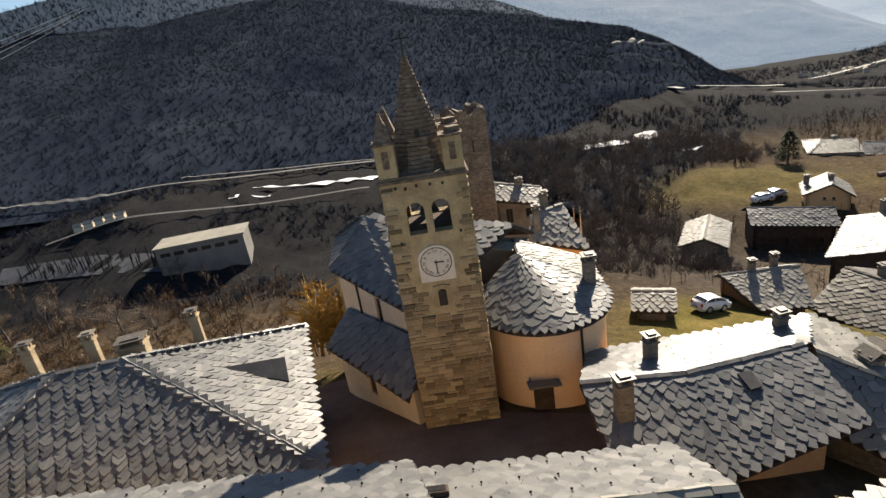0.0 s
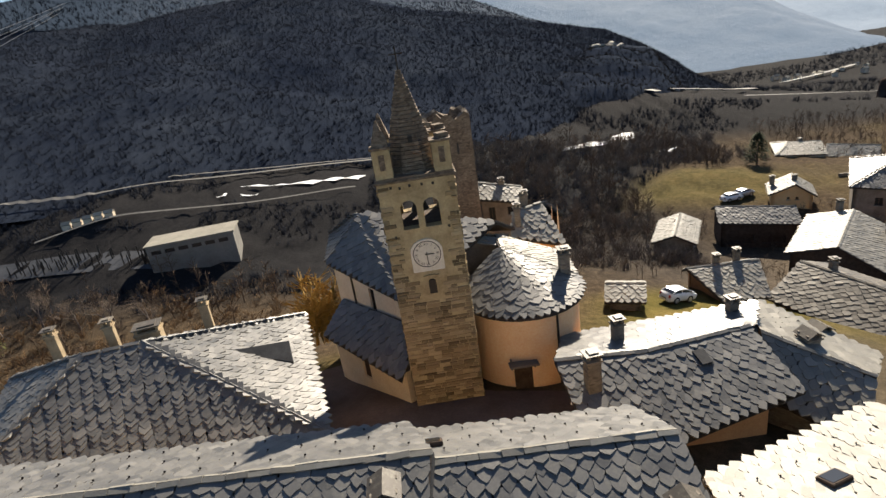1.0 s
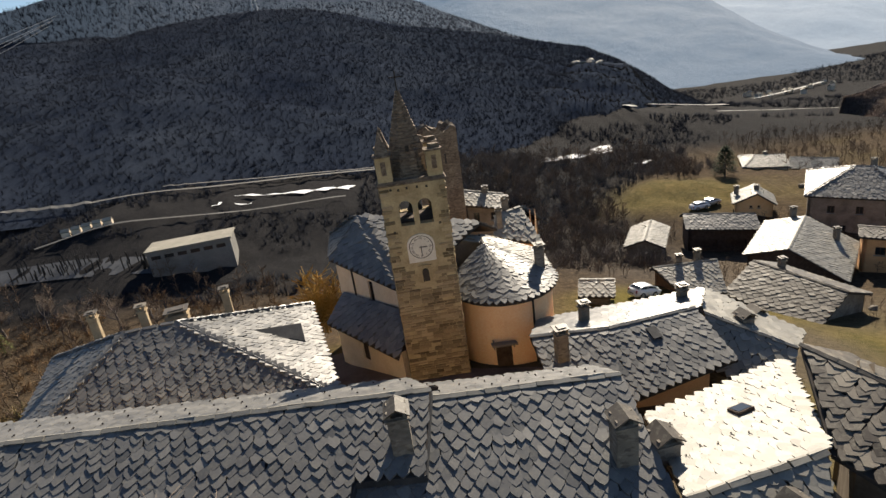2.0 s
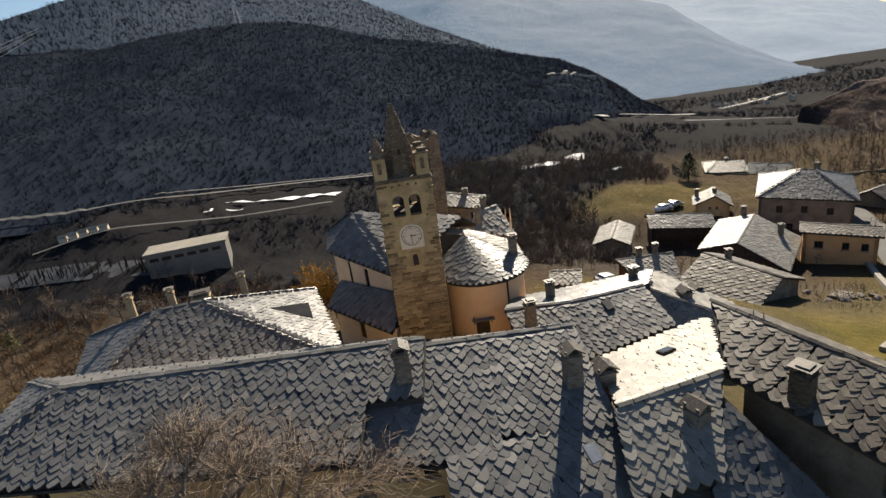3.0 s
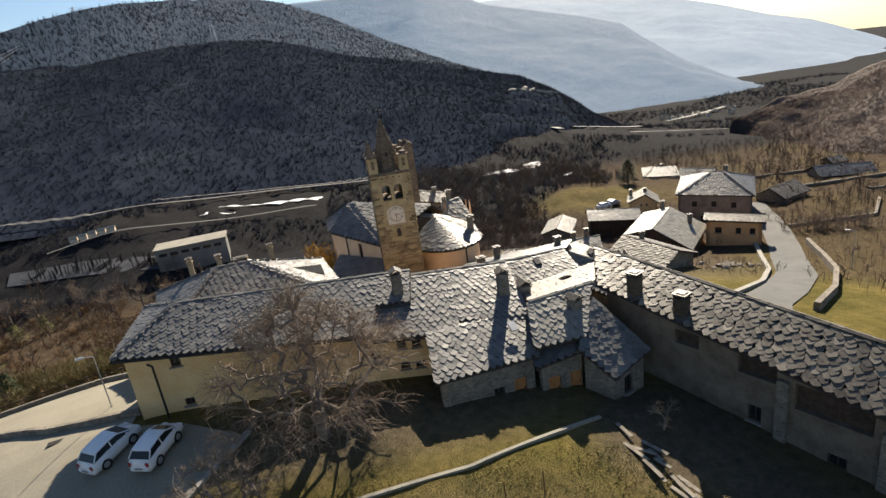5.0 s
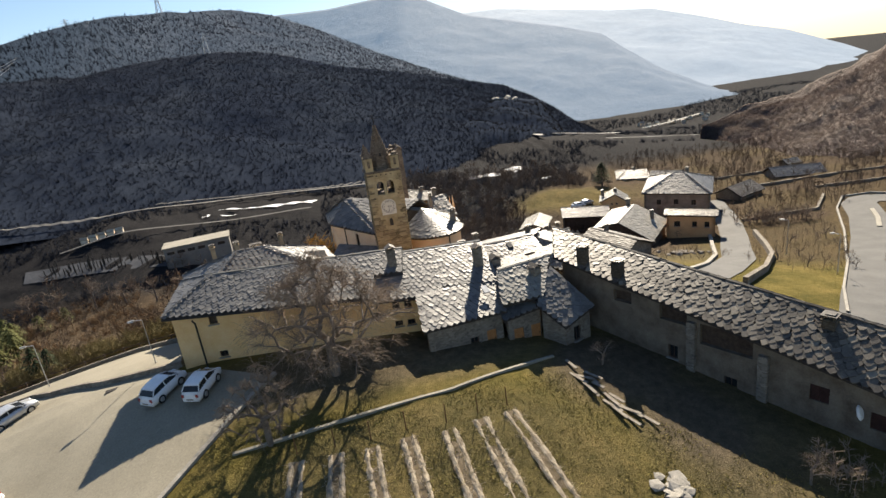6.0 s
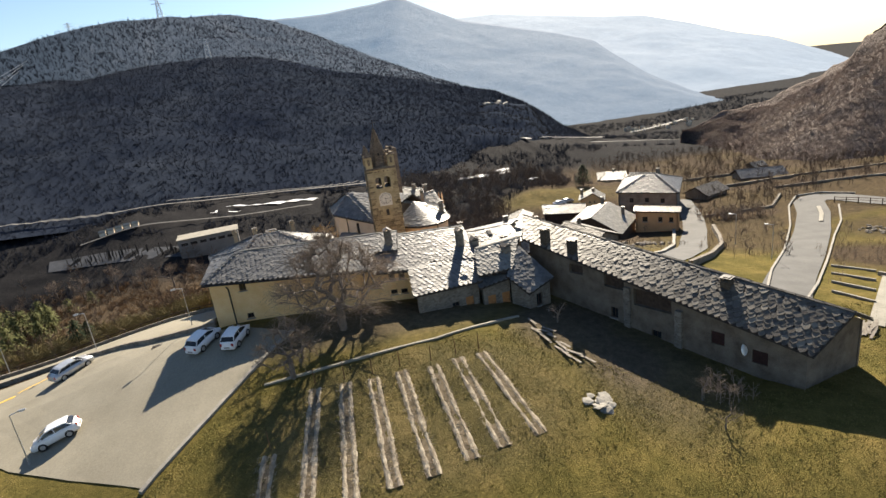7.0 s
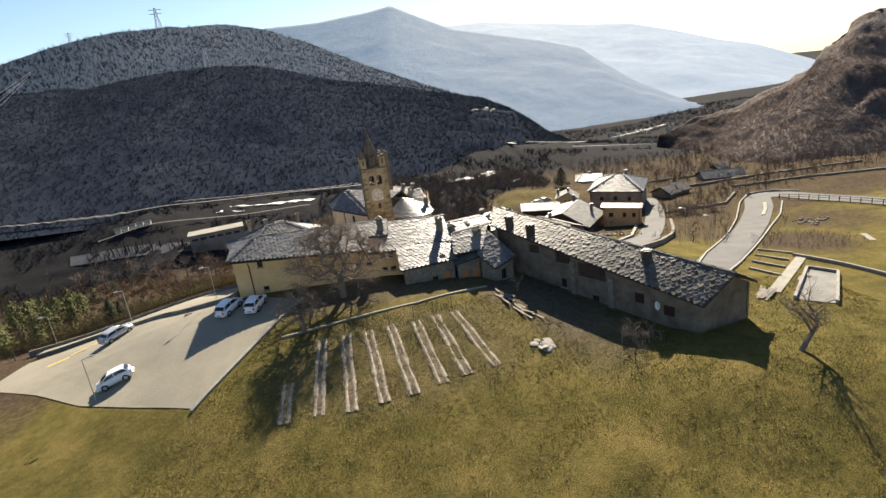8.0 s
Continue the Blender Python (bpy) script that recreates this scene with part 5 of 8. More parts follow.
village_house("far_barn", "slate-roofed barn at the field's edge", roof_corners(92, 70, -15, 11, 6, -11.2, -12.8, -12.6, 0, 0, 0.5, -0.02), GREYWALL, DK, base=-17, holes={"near": [(3.0, -14.8, 1.0, 1.0), (7.0, -15.2, 1.6, 2.0, "dark")]})
village_house("hay_shed", "little stone shed with a pale slab roof", roof_corners(13.2, 35.6, -20, 3.0, 3.6, -4.4, -5.1, -5.1, 0, 0, 0.5, 0), RUBBLE, PALE, 0.5, 0.35, base=-8)
village_house("field_hut", "small hut beside the upper terraces", roof_corners(98, 78, 0, 4, 3.5, -11.6, -12.6, -12.4, 0, 0, 0.5, 0), RUBBLE, PALE, base=-16)


# ---- church and towers ----
church = thing("church", "pale-plastered village church with slate roofs and a rounded apse", "church")
# nave
CN = dict(NL=Vector((-7.6, 27.2, 3.2)), NR=Vector((-0.6, 23.6, 2.2)), RL=Vector((-5.4, 31.2, 5.6)), RR=Vector((3.0, 28.6, 4.6)), FL=Vector((-8.2, 34.5, 3.4)), FR=Vector((4.6, 32.0, 2.8)))
CN["NL"] = Vector((-7.75, 29.6, 3.25))
CN["NR"] = Vector((-2.6, 23.2, 2.7))
bm = bmesh.new()
add_face_slab(bm, (CN["NL"], CN["NR"], CN["RL"]), 0.14)
add_face_slab(bm, (CN["NR"], CN["RR"], CN["RL"]), 0.14)
add_face_slab(bm, (CN["FR"], CN["FL"], CN["RL"], CN["RR"]), 0.14)
add_face_slab(bm, (CN["FL"], CN["NL"], CN["RL"]), 0.14)
nave_roof = part("roof", bm, BOARD, church)
rng = random.Random(3)
cp = slate_poses((CN["NL"], CN["NR"], CN["RL"]), 0.6, 0.42, rng) + slate_poses((CN["NR"], CN["RR"], CN["RL"]), 0.6, 0.42, rng) + slate_poses((CN["FR"], CN["FL"], CN["RL"], CN["RR"]), 0.6, 0.42, rng) + slate_poses((CN["FL"], CN["NL"], CN["RL"]), 0.6, 0.42, rng)
ROOFS.append((church, nave_roof, cp, (SLATE, SLATE_J, (-6, 28), 200)))
w_, o_, u_, n_ = wall_between(church, (-7.35, 29.6), (-2.5, 23.7), -3.4, 3.05, 2.6, WHITEWALL, [(3.9, 0.9, 0.55, 1.5)])
window_at(church, o_ + u_ * 3.9 + Vector((0, 0, 0.9)), u_, n_, 0.55, 1.5)
bm = bmesh.new()
add_rod(bm, o_ + u_ * 2.0 + n_ * 0.06 + Vector((0, 0, -2.5)), o_ + u_ * 2.0 + n_ * 0.06 + Vector((0, 0, 3.0)), 0.06)
part("downpipe", bm, IRON, church)
wall_between(church, (-7.8, 34.2), (-7.35, 29.6), -3.4, 3.1, 3.05, WHITEWALL)
wall_between(church, (4.2, 31.8), (-7.8, 34.2), -4.0, 2.6, 3.1, WHITEWALL)
wall_between(church, (2.6, 26.4), (4.2, 31.8), -4.0, 3.0, 2.6, WHITEWALL)
# low side aisle with its own slate roof
aq = [Vector((-8.3, 27.0, -0.35)), Vector((-3.4, 21.2, -0.55)), Vector((-2.4, 23.4, 1.35)), Vector((-7.1, 29.2, 0.85))]
bm = bmesh.new()
add_face_slab(bm, aq, 0.14)
aisle = part("aisle_roof", bm, BOARD, church, "dark slate roof of the low side aisle")
ROOFS.append((church, aisle, slate_poses(aq, 0.6, 0.42, rng), (SLATE, SLATE_J, (-6, 25), 80)))
w_, o_, u_, n_ = wall_between(church, (-7.7, 27.2), (-3.2, 21.8), -3.6, -0.4, -0.5, WHITEWALL, [(3.1, -2.4, 0.7, 1.5)])
door_at(church, o_ + u_ * 3.1 + Vector((0, 0, -2.4)), u_, n_, 0.7, 1.5, DARKWOOD)
wall_between(church, (-7.1, 29.3), (-7.7, 27.2), -3.6, 0.7, -0.4, WHITEWALL)


def apse(cx, cy, r, z0, z1, a0, a1, n=28):
    """The rounded peach wall with its slate half-cone."""
    bm = bmesh.new()
    rings = []
    for k in range(n + 1):
        a = radians(a0 + (a1 - a0) * k / n)
        c, s = math.cos(a), math.sin(a)
        rings.append([bm.verts.new((cx + r * c, cy + r * s, z0)), bm.verts.new((cx + r * c, cy + r * s, z1)), bm.verts.new((cx + (r - 0.4) * c, cy + (r - 0.4) * s, z1)), bm.verts.new((cx + (r - 0.4) * c, cy + (r - 0.4) * s, z0))])
    for p, q in zip(rings, rings[1:]):
        for i in range(4):
            bm.faces.new((p[i], q[i], q[(i + 1) % 4], p[(i + 1) % 4]))
    bmesh.ops.recalc_face_normals(bm, faces=bm.faces[:])
    return part("apse_wall", bm, PEACH, church, "smooth peach-plastered apse wall")


AX, AY, AR = 3.65, 24.9, 3.05
apse(AX, AY, AR, -3.6, 1.75, -186, 12)
top = Vector((2.8, 26.3, 3.9))
n = 14
rim = [Vector((AX + (AR + 0.35) * math.cos(radians(-190 + 205 * k / n)), AY + (AR + 0.35) * math.sin(radians(-190 + 205 * k / n)), 1.75 + (0.35 if k < 3 else 0.0) * (3 - k) / 3)) for k in range(n + 1)]
bm = bmesh.new()
for a, b in zip(rim, rim[1:]):
    add_face_slab(bm, (a, b, top), 0.14)
bmesh.ops.remove_doubles(bm, verts=bm.verts[:], dist=0.02)
apse_roof = part("apse_roof", bm, BOARD, church, "fan of grey stone slates over the apse")
ap = []
for a, b in zip(rim, rim[1:]):
    ap += slate_poses((a, b, top), 0.56, 0.4, rng)
ROOFS.append((church, apse_roof, ap, (SLATE, SLATE_J, (3, 23), 160)))
# paler slate than the apse: this side's sunlight is in the tone
cq = [Vector((6.9, 25.3, 1.9)), Vector((7.2, 29.5, 1.6)), Vector((2.9, 29.5, 3.5)), Vector((2.8, 26.3, 3.9))]
bm = bmesh.new()
add_face_slab(bm, cq, 0.14)
cr = part("chancel_roof", bm, BOARD, church, "slates beside the apse with sunlight put into their pale tone")
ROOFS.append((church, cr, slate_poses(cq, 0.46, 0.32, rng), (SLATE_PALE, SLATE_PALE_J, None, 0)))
wall_between(church, (6.6, 25.4), (6.8, 29.3), -4.0, 1.7, 1.4, PEACH)
wall_between(church, (6.8, 29.3), (3.0, 29.3), -4.0, 1.4, 3.2, PEACH)
# gable of the chancel above the apse
wall_between(church, (0.6, 27.9), (4.4, 27.9), 1.0, 3.2, 2.7, GREYWALL, peak=(1.5, 3.9))
bm = bmesh.new()
add_prism(bm, [Vector((0.4, 27.6, 4.25)), Vector((4.6, 27.6, 3.0)), Vector((4.8, 28.5, 3.1)), Vector((0.6, 28.5, 4.4))], 0.12)
part("verge", bm, SLATE_PALE, church)
chimney(church, 6.15, 25.1, 1.6, 3.85, 0.55, 0.55, RUBBLE)
for a_ in (-184, -66, 4):
    bm = bmesh.new()
    px, py = AX + (AR + 0.07) * math.cos(radians(a_)), AY + (AR + 0.07) * math.sin(radians(a_))
    add_rod(bm, (px, py, -3.0), (px, py, 1.75), 0.06)
    part("downpipe", bm, IRON, church)
# porch roof and door of the apse
m_ = pose(AX - 0.75, AY - AR - 0.02, -2.75)
bm = bmesh.new()
add_box(bm, m_ @ pose(0, 0.08, 0), 0.95, 0.1, 1.75)
dr = part("door", bm, DARKWOOD, church)
box_part("handle", m_ @ pose(0.32, 0.0, 0.85), 0.04, 0.08, 0.14, IRON, dr)
bm = bmesh.new()
add_box(bm, m_ @ pose(0, -0.35, 1.9, -16, 0, 0), 1.5, 1.0, 0.08)
add_box(bm, m_ @ pose(-0.6, -0.2, 1.55, -40, 0, 0), 0.08, 0.08, 0.6)
add_box(bm, m_ @ pose(0.6, -0.2, 1.55, -40, 0, 0), 0.08, 0.08, 0.6)
part("canopy", bm, SLATE, church, "small slate canopy over the apse door")


# bell tower
tower = thing("bell_tower", "ochre rubble bell tower with clock, pinnacles and stone spire", "bell tower")
TX, TY, TW, TZ = -1.12, 23.15, 3.5, 9.6
TTURN = 1.5
TM = pose(TX, TY, 0, 0, 0, TTURN)


def tower_shell():
    """Four walls with arched bell openings on each side."""
    half, th, zb = TW / 2, 0.55, -4.0
    sides = []
    for k in range(4):
        bm = bmesh.new()
        m = TM @ pose(0, 0, 0, 0, 0, 90 * k)
        arch = [(-0.52, 0.74, 1.25), (0.52, 0.74, 1.25)]
        z_sill, z_spring = 7.35, 8.35
        cols = [-half, -0.89, -0.15, 0.15, 0.89, half]

        def q(*p):
            bm.faces.new([bm.verts.new(m @ Vector(c)) for c in p])

        for y in (-half, -half + th):
            for x0, x1 in zip(cols, cols[1:]):
                q((x0, y, zb), (x1, y, zb), (x1, y, z_sill), (x0, y, z_sill))
            for i in (0, 2, 4):
                q((cols[i], y, z_sill), (cols[i + 1], y, z_sill), (cols[i + 1], y, TZ), (cols[i], y, TZ))
            for i in (1, 3):
                xc, rr = (cols[i] + cols[i + 1]) / 2, (cols[i + 1] - cols[i]) / 2
                pts = [(xc + rr * math.cos(radians(a)), y, z_spring + rr * math.sin(radians(a))) for a in range(180, -1, -20)]
                for p0, p1 in zip(pts, pts[1:]):
                    q(p0, p1, (p1[0], y, TZ), (p0[0], y, TZ))
        for i in (1, 3):
            xc, rr = (cols[i] + cols[i + 1]) / 2, (cols[i + 1] - cols[i]) / 2
            pts = [(cols[i], z_sill), *[(xc + rr * math.cos(radians(a)), z_spring + rr * math.sin(radians(a))) for a in range(180, -1, -20)], (cols[i + 1], z_sill)]
            for (xa, za), (xb, zb_) in zip(pts, pts[1:] + pts[:1]):
                q((xa, -half, za), (xa, -half + th, za), (xb, -half + th, zb_), (xb, -half, zb_))
        bmesh.ops.recalc_face_normals(bm, faces=bm.faces[:])
        w = part("wall", bm, TOWERPLASTER if k == 0 else TOWERSTONE, tower, "plastered and rubble face with paired bell arches" if k == 0 else "")
        sides.append(w)
    return sides


tower_shell()


def tower_stones():
    """Rubble courses that stand proud of the shell."""
    rng = random.Random(21)
    verts, faces = [], []
    half = TW / 2
    for k in range(4):
        m = TM @ pose(0, 0, 0, 0, 0, 90 * k)
        z = -3.5
        while z < 9.4:
            h = rng.uniform(0.12, 0.24)
            x = -half
            while x < half - 0.05:
                w = min(rng.uniform(0.25, 0.75), half - x)
                clear = not (z > 7.0 and abs(x + w / 2) < 1.4) and not (4.9 < z + h and z < 7.1 and -0.95 < x + w and x < 0.95) and not (3.6 < z + h and z < 5.0 and abs(x + w / 2) < 0.65)
                keep = z < 5.6 or rng.random() < (0.75 if abs(x) > half - 0.8 else 0.16)
                if clear and keep and rng.random() < 0.93:
                    d = rng.uniform(0.015, 0.06)
                    g = 0.012
                    b = len(verts)
                    j = lambda: rng.uniform(-0.02, 0.02)
                    for (xx, zz) in ((x + g, z + g), (x + w - g, z + g), (x + w - g, z + h - g), (x + g, z + h - g)):
                        verts.append(m @ Vector((xx, -half + 0.005, zz)))
                    for (xx, zz) in ((x + 2 * g, z + 2 * g), (x + w - 2 * g, z + 2 * g), (x + w - 2 * g, z + h - 2 * g), (x + 2 * g, z + h - 2 * g)):
                        verts.append(m @ Vector((xx + j(), -half - d, zz + j())))
                    faces += [(b + 4, b + 5, b + 6, b + 7)] + [(b + i, b + (i + 1) % 4, b + 4 + (i + 1) % 4, b + 4 + i) for i in range(4)]
                x += w
            z += h
    # the upper stones of the front as pieces of their own, the others joined
    front = sorted(range(0, len(verts), 8), key=lambda b: -(TM.inverted() @ verts[b]).z + (100 if (TM.inverted() @ verts[b + 4]).y > -TW / 2 - 0.001 else 0))
    single = set(front[:300])
    for b in sorted(single):
        mesh_part("stone", verts[b:b + 8], [(4, 5, 6, 7)] + [(i, (i + 1) % 4, 4 + (i + 1) % 4, 4 + i) for i in range(4)], STONE, tower)
    keep = [b for b in range(0, len(verts), 8) if b not in single]
    v2, f2 = [], []
    for b in keep:
        q = len(v2)
        v2 += verts[b:b + 8]
        f2 += [(q + 4, q + 5, q + 6, q + 7)] + [(q + i, q + (i + 1) % 4, q + 4 + (i + 1) % 4, q + 4 + i) for i in range(4)]
    ob = mesh_part("rubble_facing", v2, f2, STONES, tower, "uneven ochre rubble courses")
    tagged(ob, kind="stuff")


STONE_TONES = ((0.1, 0.076, 0.045), (0.3, 0.235, 0.14), (0.2, 0.155, 0.095), (0.42, 0.34, 0.215), (0.14, 0.11, 0.068))
STONES = slate_material("tower_stones", STONE_TONES, 0.85, 0.2, joined=True)
STONE = slate_material("tower_stone", STONE_TONES, 0.85, 0.2)
tower_stones()
box_part("bell_floor", TM @ pose(0, 0, 7.15), TW - 1.1, TW - 1.1, 0.15, DARKWOOD, tower)
# small columns between the paired arches, the bell
for k in range(4):
    m = TM @ pose(0, 0, 0, 0, 0, 90 * k) @ pose(0, -TW / 2 + 0.28, 7.35)
    bm = bmesh.new()
    add_rod(bm, m @ Vector((0, 0, 0)), m @ Vector((0, 0, 1.0)), 0.1, 0.09, 10)
    add_box(bm, m @ pose(0, 0, 0), 0.3, 0.3, 0.14)
    part("column", bm, KERB, tower)
prof = [(0.06, 0.75), (0.2, 0.7), (0.27, 0.5), (0.32, 0.25), (0.45, 0.0)]
bm = bmesh.new()
rings = [[bm.verts.new(TM @ Vector((r * math.cos(radians(a)), r * math.sin(radians(a)), 7.75 + z))) for a in range(0, 360, 24)] for r, z in prof]
for p, q in zip(rings, rings[1:]):
    for i in range(len(p)):
        bm.faces.new((p[i], p[(i + 1) % len(p)], q[(i + 1) % len(p)], q[i]))
add_rod(bm, TM @ Vector((0, 0, 8.45)), TM @ Vector((0, 0, 8.9)), 0.04)
add_rod(bm, TM @ Vector((-1.4, 0, 8.85)), TM @ Vector((1.4, 0, 8.85)), 0.08)
part("bell", bm, IRON, tower)
# cornice with its slabs
bm = bmesh.new()
add_box(bm, TM @ pose(0, 0, TZ), TW + 0.2, TW + 0.2, 0.14, 0.03)
add_box(bm, TM @ pose(0, 0, TZ + 0.14), TW + 0.05, TW + 0.05, 0.1)
part("cornice", bm, CASTLESTONE, tower, "dark weathered stone cornice")
# black blocks stand in for the dark inside small holes
for x_, z_ in ((-1.15, 9.35), (-0.75, 9.28), (-0.3, 9.34), (0.25, 9.33), (0.75, 9.3), (1.3, 8.7), (-1.4, 8.4), (1.2, 7.2), (-1.3, 7.0)):
    box_part("putlog_hole", TM @ pose(x_, -TW / 2 - 0.012, z_), 0.11, 0.05, 0.12, BLACK, tower)
# corner pinnacles
for i, j in ((-1, -1), (1, -1), (1, 1), (-1, 1)):
    m = TM @ pose(i * (TW / 2 - 0.42), j * (TW / 2 - 0.42), TZ + 0.2)
    tall = i < 0
    bm = bmesh.new()
    add_box(bm, m, 0.8, 0.8, 1.35, 0.03)
    pin = part("pinnacle", bm, TOWERPLASTER, tower)
    # darker slab on each face in place of a shaded recess
    for a in range(4):
        box_part("niche", m @ pose(0, 0, 0, 0, 0, 90 * a) @ pose(0, -0.41, 0.42), 0.26, 0.05, 0.7, CASTLESTONE, pin)
    bm = bmesh.new()
    add_box(bm, m @ pose(0, 0, 1.35), 0.96, 0.96, 0.1)
    if tall:
        bmesh.ops.create_cone(bm, cap_ends=True, segments=4, radius1=0.55, radius2=0.05, depth=1.15, matrix=m @ pose(0, 0, 2.0, 0, 0, 45))
    else:
        add_box(bm, m @ pose(0.1, 0.05, 1.44, 0, 0, 20), 0.5, 0.5, 0.22)
    part("pinnacle_cap", bm, CASTLESTONE, pin, "stone cap of the pinnacle")
# spire: a plain core, and each rough stone course round it
N, H, R0_ = 26, 4.45, 1.28
bm = bmesh.new()
bmesh.ops.create_cone(bm, cap_ends=True, segments=8, radius1=R0_ * 0.93, radius2=0.04, depth=H, matrix=TM @ pose(0, 0, TZ + 0.2 + H / 2, 0, 0, 22.5))
spire = part("spire", bm, CASTLESTONE, tower, "brown stone spire in rough courses")
rng = random.Random(4)
for k in range(N):
    bm = bmesh.new()
    r0 = R0_ * (1 - k / N) ** 0.92 + 0.07
    z0, hh = TZ + 0.2 + k * H / N, H / N
    ring_lo, ring_hi = [], []
    for e in range(16):
        a0 = radians(22.5 * e)
        flat = 1.0 if e % 2 else 0.93
        r = r0 * flat * rng.uniform(0.97, 1.05)
        ring_lo.append(bm.verts.new(TM @ Vector((r * math.cos(a0), r * math.sin(a0), z0))))
        ring_hi.append(bm.verts.new(TM @ Vector((0.985 * r * math.cos(a0), 0.985 * r * math.sin(a0), z0 + hh * rng.uniform(0.86, 0.95)))))
    for e in range(16):
        bm.faces.new((ring_lo[e], ring_lo[(e + 1) % 16], ring_hi[(e + 1) % 16], ring_hi[e]))
    bm.faces.new(ring_hi)
    bm.faces.new(ring_lo[::-1])
    part("stone_course", bm, CASTLESTONE, spire)
# black block in place of the opening's dark inside
box_part("opening", TM @ pose(0.05, -0.86, TZ + 1.55), 0.2, 0.2, 0.32, BLACK, spire)
bm = bmesh.new()
z0 = TZ + 0.2 + H
add_rod(bm, TM @ Vector((0, 0, z0 - 0.2)), TM @ Vector((0, 0, z0 + 1.0)), 0.035)
add_rod(bm, TM @ Vector((-0.32, 0, z0 + 0.68)), TM @ Vector((0.32, 0, z0 + 0.68)), 0.03)
part("cross", bm, IRON, tower, "thin iron cross")
# clock
m = TM @ pose(-0.02, -TW / 2 - 0.02, 5.2)
bm = bmesh.new()
out = [(-0.75, 0), (0.75, 0), (0.75, 1.0)] + [(0.75 * math.cos(radians(a)), 1.0 + 0.6 * math.sin(radians(a))) for a in range(15, 180, 15)] + [(-0.75, 1.0)]
fr = [bm.verts.new(m @ Vector((x, -0.07, z))) for x, z in out]
bk = [bm.verts.new(m @ Vector((x, 0.05, z))) for x, z in out]
bm.faces.new(fr)
for i in range(len(out)):
    bm.faces.new((fr[i], bk[i], bk[(i + 1) % len(out)], fr[(i + 1) % len(out)]))
bmesh.ops.recalc_face_normals(bm, faces=bm.faces[:])
clock = part("clock", bm, CLOCKFACE, tower, "white painted clock panel with black numerals")
cc = m @ pose(0, -0.075, 0.86)
bm = bmesh.new()
for k in range(48):
    a0, a1 = radians(7.5 * k), radians(7.5 * k + 7.5)
    v = [bm.verts.new(cc @ Vector((r * math.sin(a), -0.004, r * math.cos(a)))) for r, a in ((0.66, a0), (0.66, a1), (0.62, a1), (0.62, a0))]
    bm.faces.new(v)
part("dial_ring", bm, BLACK, clock)
for k, numeral in enumerate(("XII", "I", "II", "III", "IIII", "V", "VI", "VII", "VIII", "IX", "X", "XI")):
    a = radians(30 * k)
    cu = bpy.data.curves.new("numeral", "FONT")
    cu.body, cu.size, cu.align_x, cu.align_y = numeral, 0.19, "CENTER", "CENTER"
    tmp = bpy.data.objects.new("numeral", cu)
    me = bpy.data.meshes.new_from_object(tmp)
    bpy.data.objects.remove(tmp)
    me.materials.clear()
    me.materials.append(BLACK)
    ob = new("numeral", me)
    ob.parent = clock
    ob.matrix_basis = cc @ pose(0.5 * math.sin(a), -0.008, 0.5 * math.cos(a)) @ pose(0, 0, 0, 0, math.degrees(a), 0) @ pose(0, 0, 0, 90, 0, 0)
for nm, ang, ln, wd in (("hour_hand", 92, 0.34, 0.05), ("minute_hand", 180, 0.5, 0.04)):
    box_part(nm, cc @ pose(0, -0.02, 0) @ pose(0, 0, 0, 0, ang, 0) @ pose(0, 0, -0.1), wd, 0.015, ln + 0.1, BLACK, clock)
# niche window below the clock
m = TM @ pose(0.02, -TW / 2, 4.0)
bm = bmesh.new()
add_box(bm, m @ pose(-0.28, -0.03, -0.05), 0.2, 0.12, 1.0)
add_box(bm, m @ pose(0.28, -0.03, -0.05), 0.2, 0.12, 1.0)
add_box(bm, m @ pose(0, -0.03, 0.78), 0.36, 0.12, 0.2)
nf = part("niche_frame", bm, TOWERPLASTER, tower, "pale plaster frame of the small window")
# black sheet stands in for the shade inside the niche window
bm = bmesh.new()
pts = [(-0.18, 0.0), (0.18, 0.0), (0.18, 0.55)] + [(0.18 * math.cos(radians(a)), 0.55 + 0.2 * math.sin(radians(a))) for a in range(20, 180, 20)] + [(-0.18, 0.55)]
fv = [bm.verts.new(m @ Vector((x, -0.07, z))) for x, z in pts]
bv = [bm.verts.new(m @ Vector((x, 0.02, z))) for x, z in pts]
bm.faces.new(fv)
for i in range(len(pts)):
    bm.faces.new((fv[i], bv[i], bv[(i + 1) % len(pts)], fv[(i + 1) % len(pts)]))
part("niche_opening", bm, BLACK, nf)

# ruined castle tower behind
castle = thing("castle_tower", "roofless dark stone castle tower with broken battlements", "tower")
rng = random.Random(9)
bm = bmesh.new()
cxx, cyy, hw = 1.35, 44.6, 1.95
rows = []
nside = 40
for k in range(nside):
    t = k / nside * 4
    s, f = int(t), t - int(t)
    c = [(-1, -1), (1, -1), (1, 1), (-1, 1), (-1, -1)]
    x, y = c[s][0] + (c[s + 1][0] - c[s][0]) * f, c[s][1] + (c[s + 1][1] - c[s][1]) * f
    ztop = 9.3 + rng.uniform(-0.35, 0.15) + (0.3 if (k // 3) % 2 else 0)
    rows.append([bm.verts.new((cxx + x * hw * w, cyy + y * hw * w, z)) for w, z in ((1.04, -10), (1, ztop), (0.78, ztop - 0.1), (0.78, 6.5))])
for k in range(nside):
    a, b = rows[k], rows[(k + 1) % nside]
    for i in range(3):
        bm.faces.new((a[i], b[i], b[i + 1], a[i + 1]))
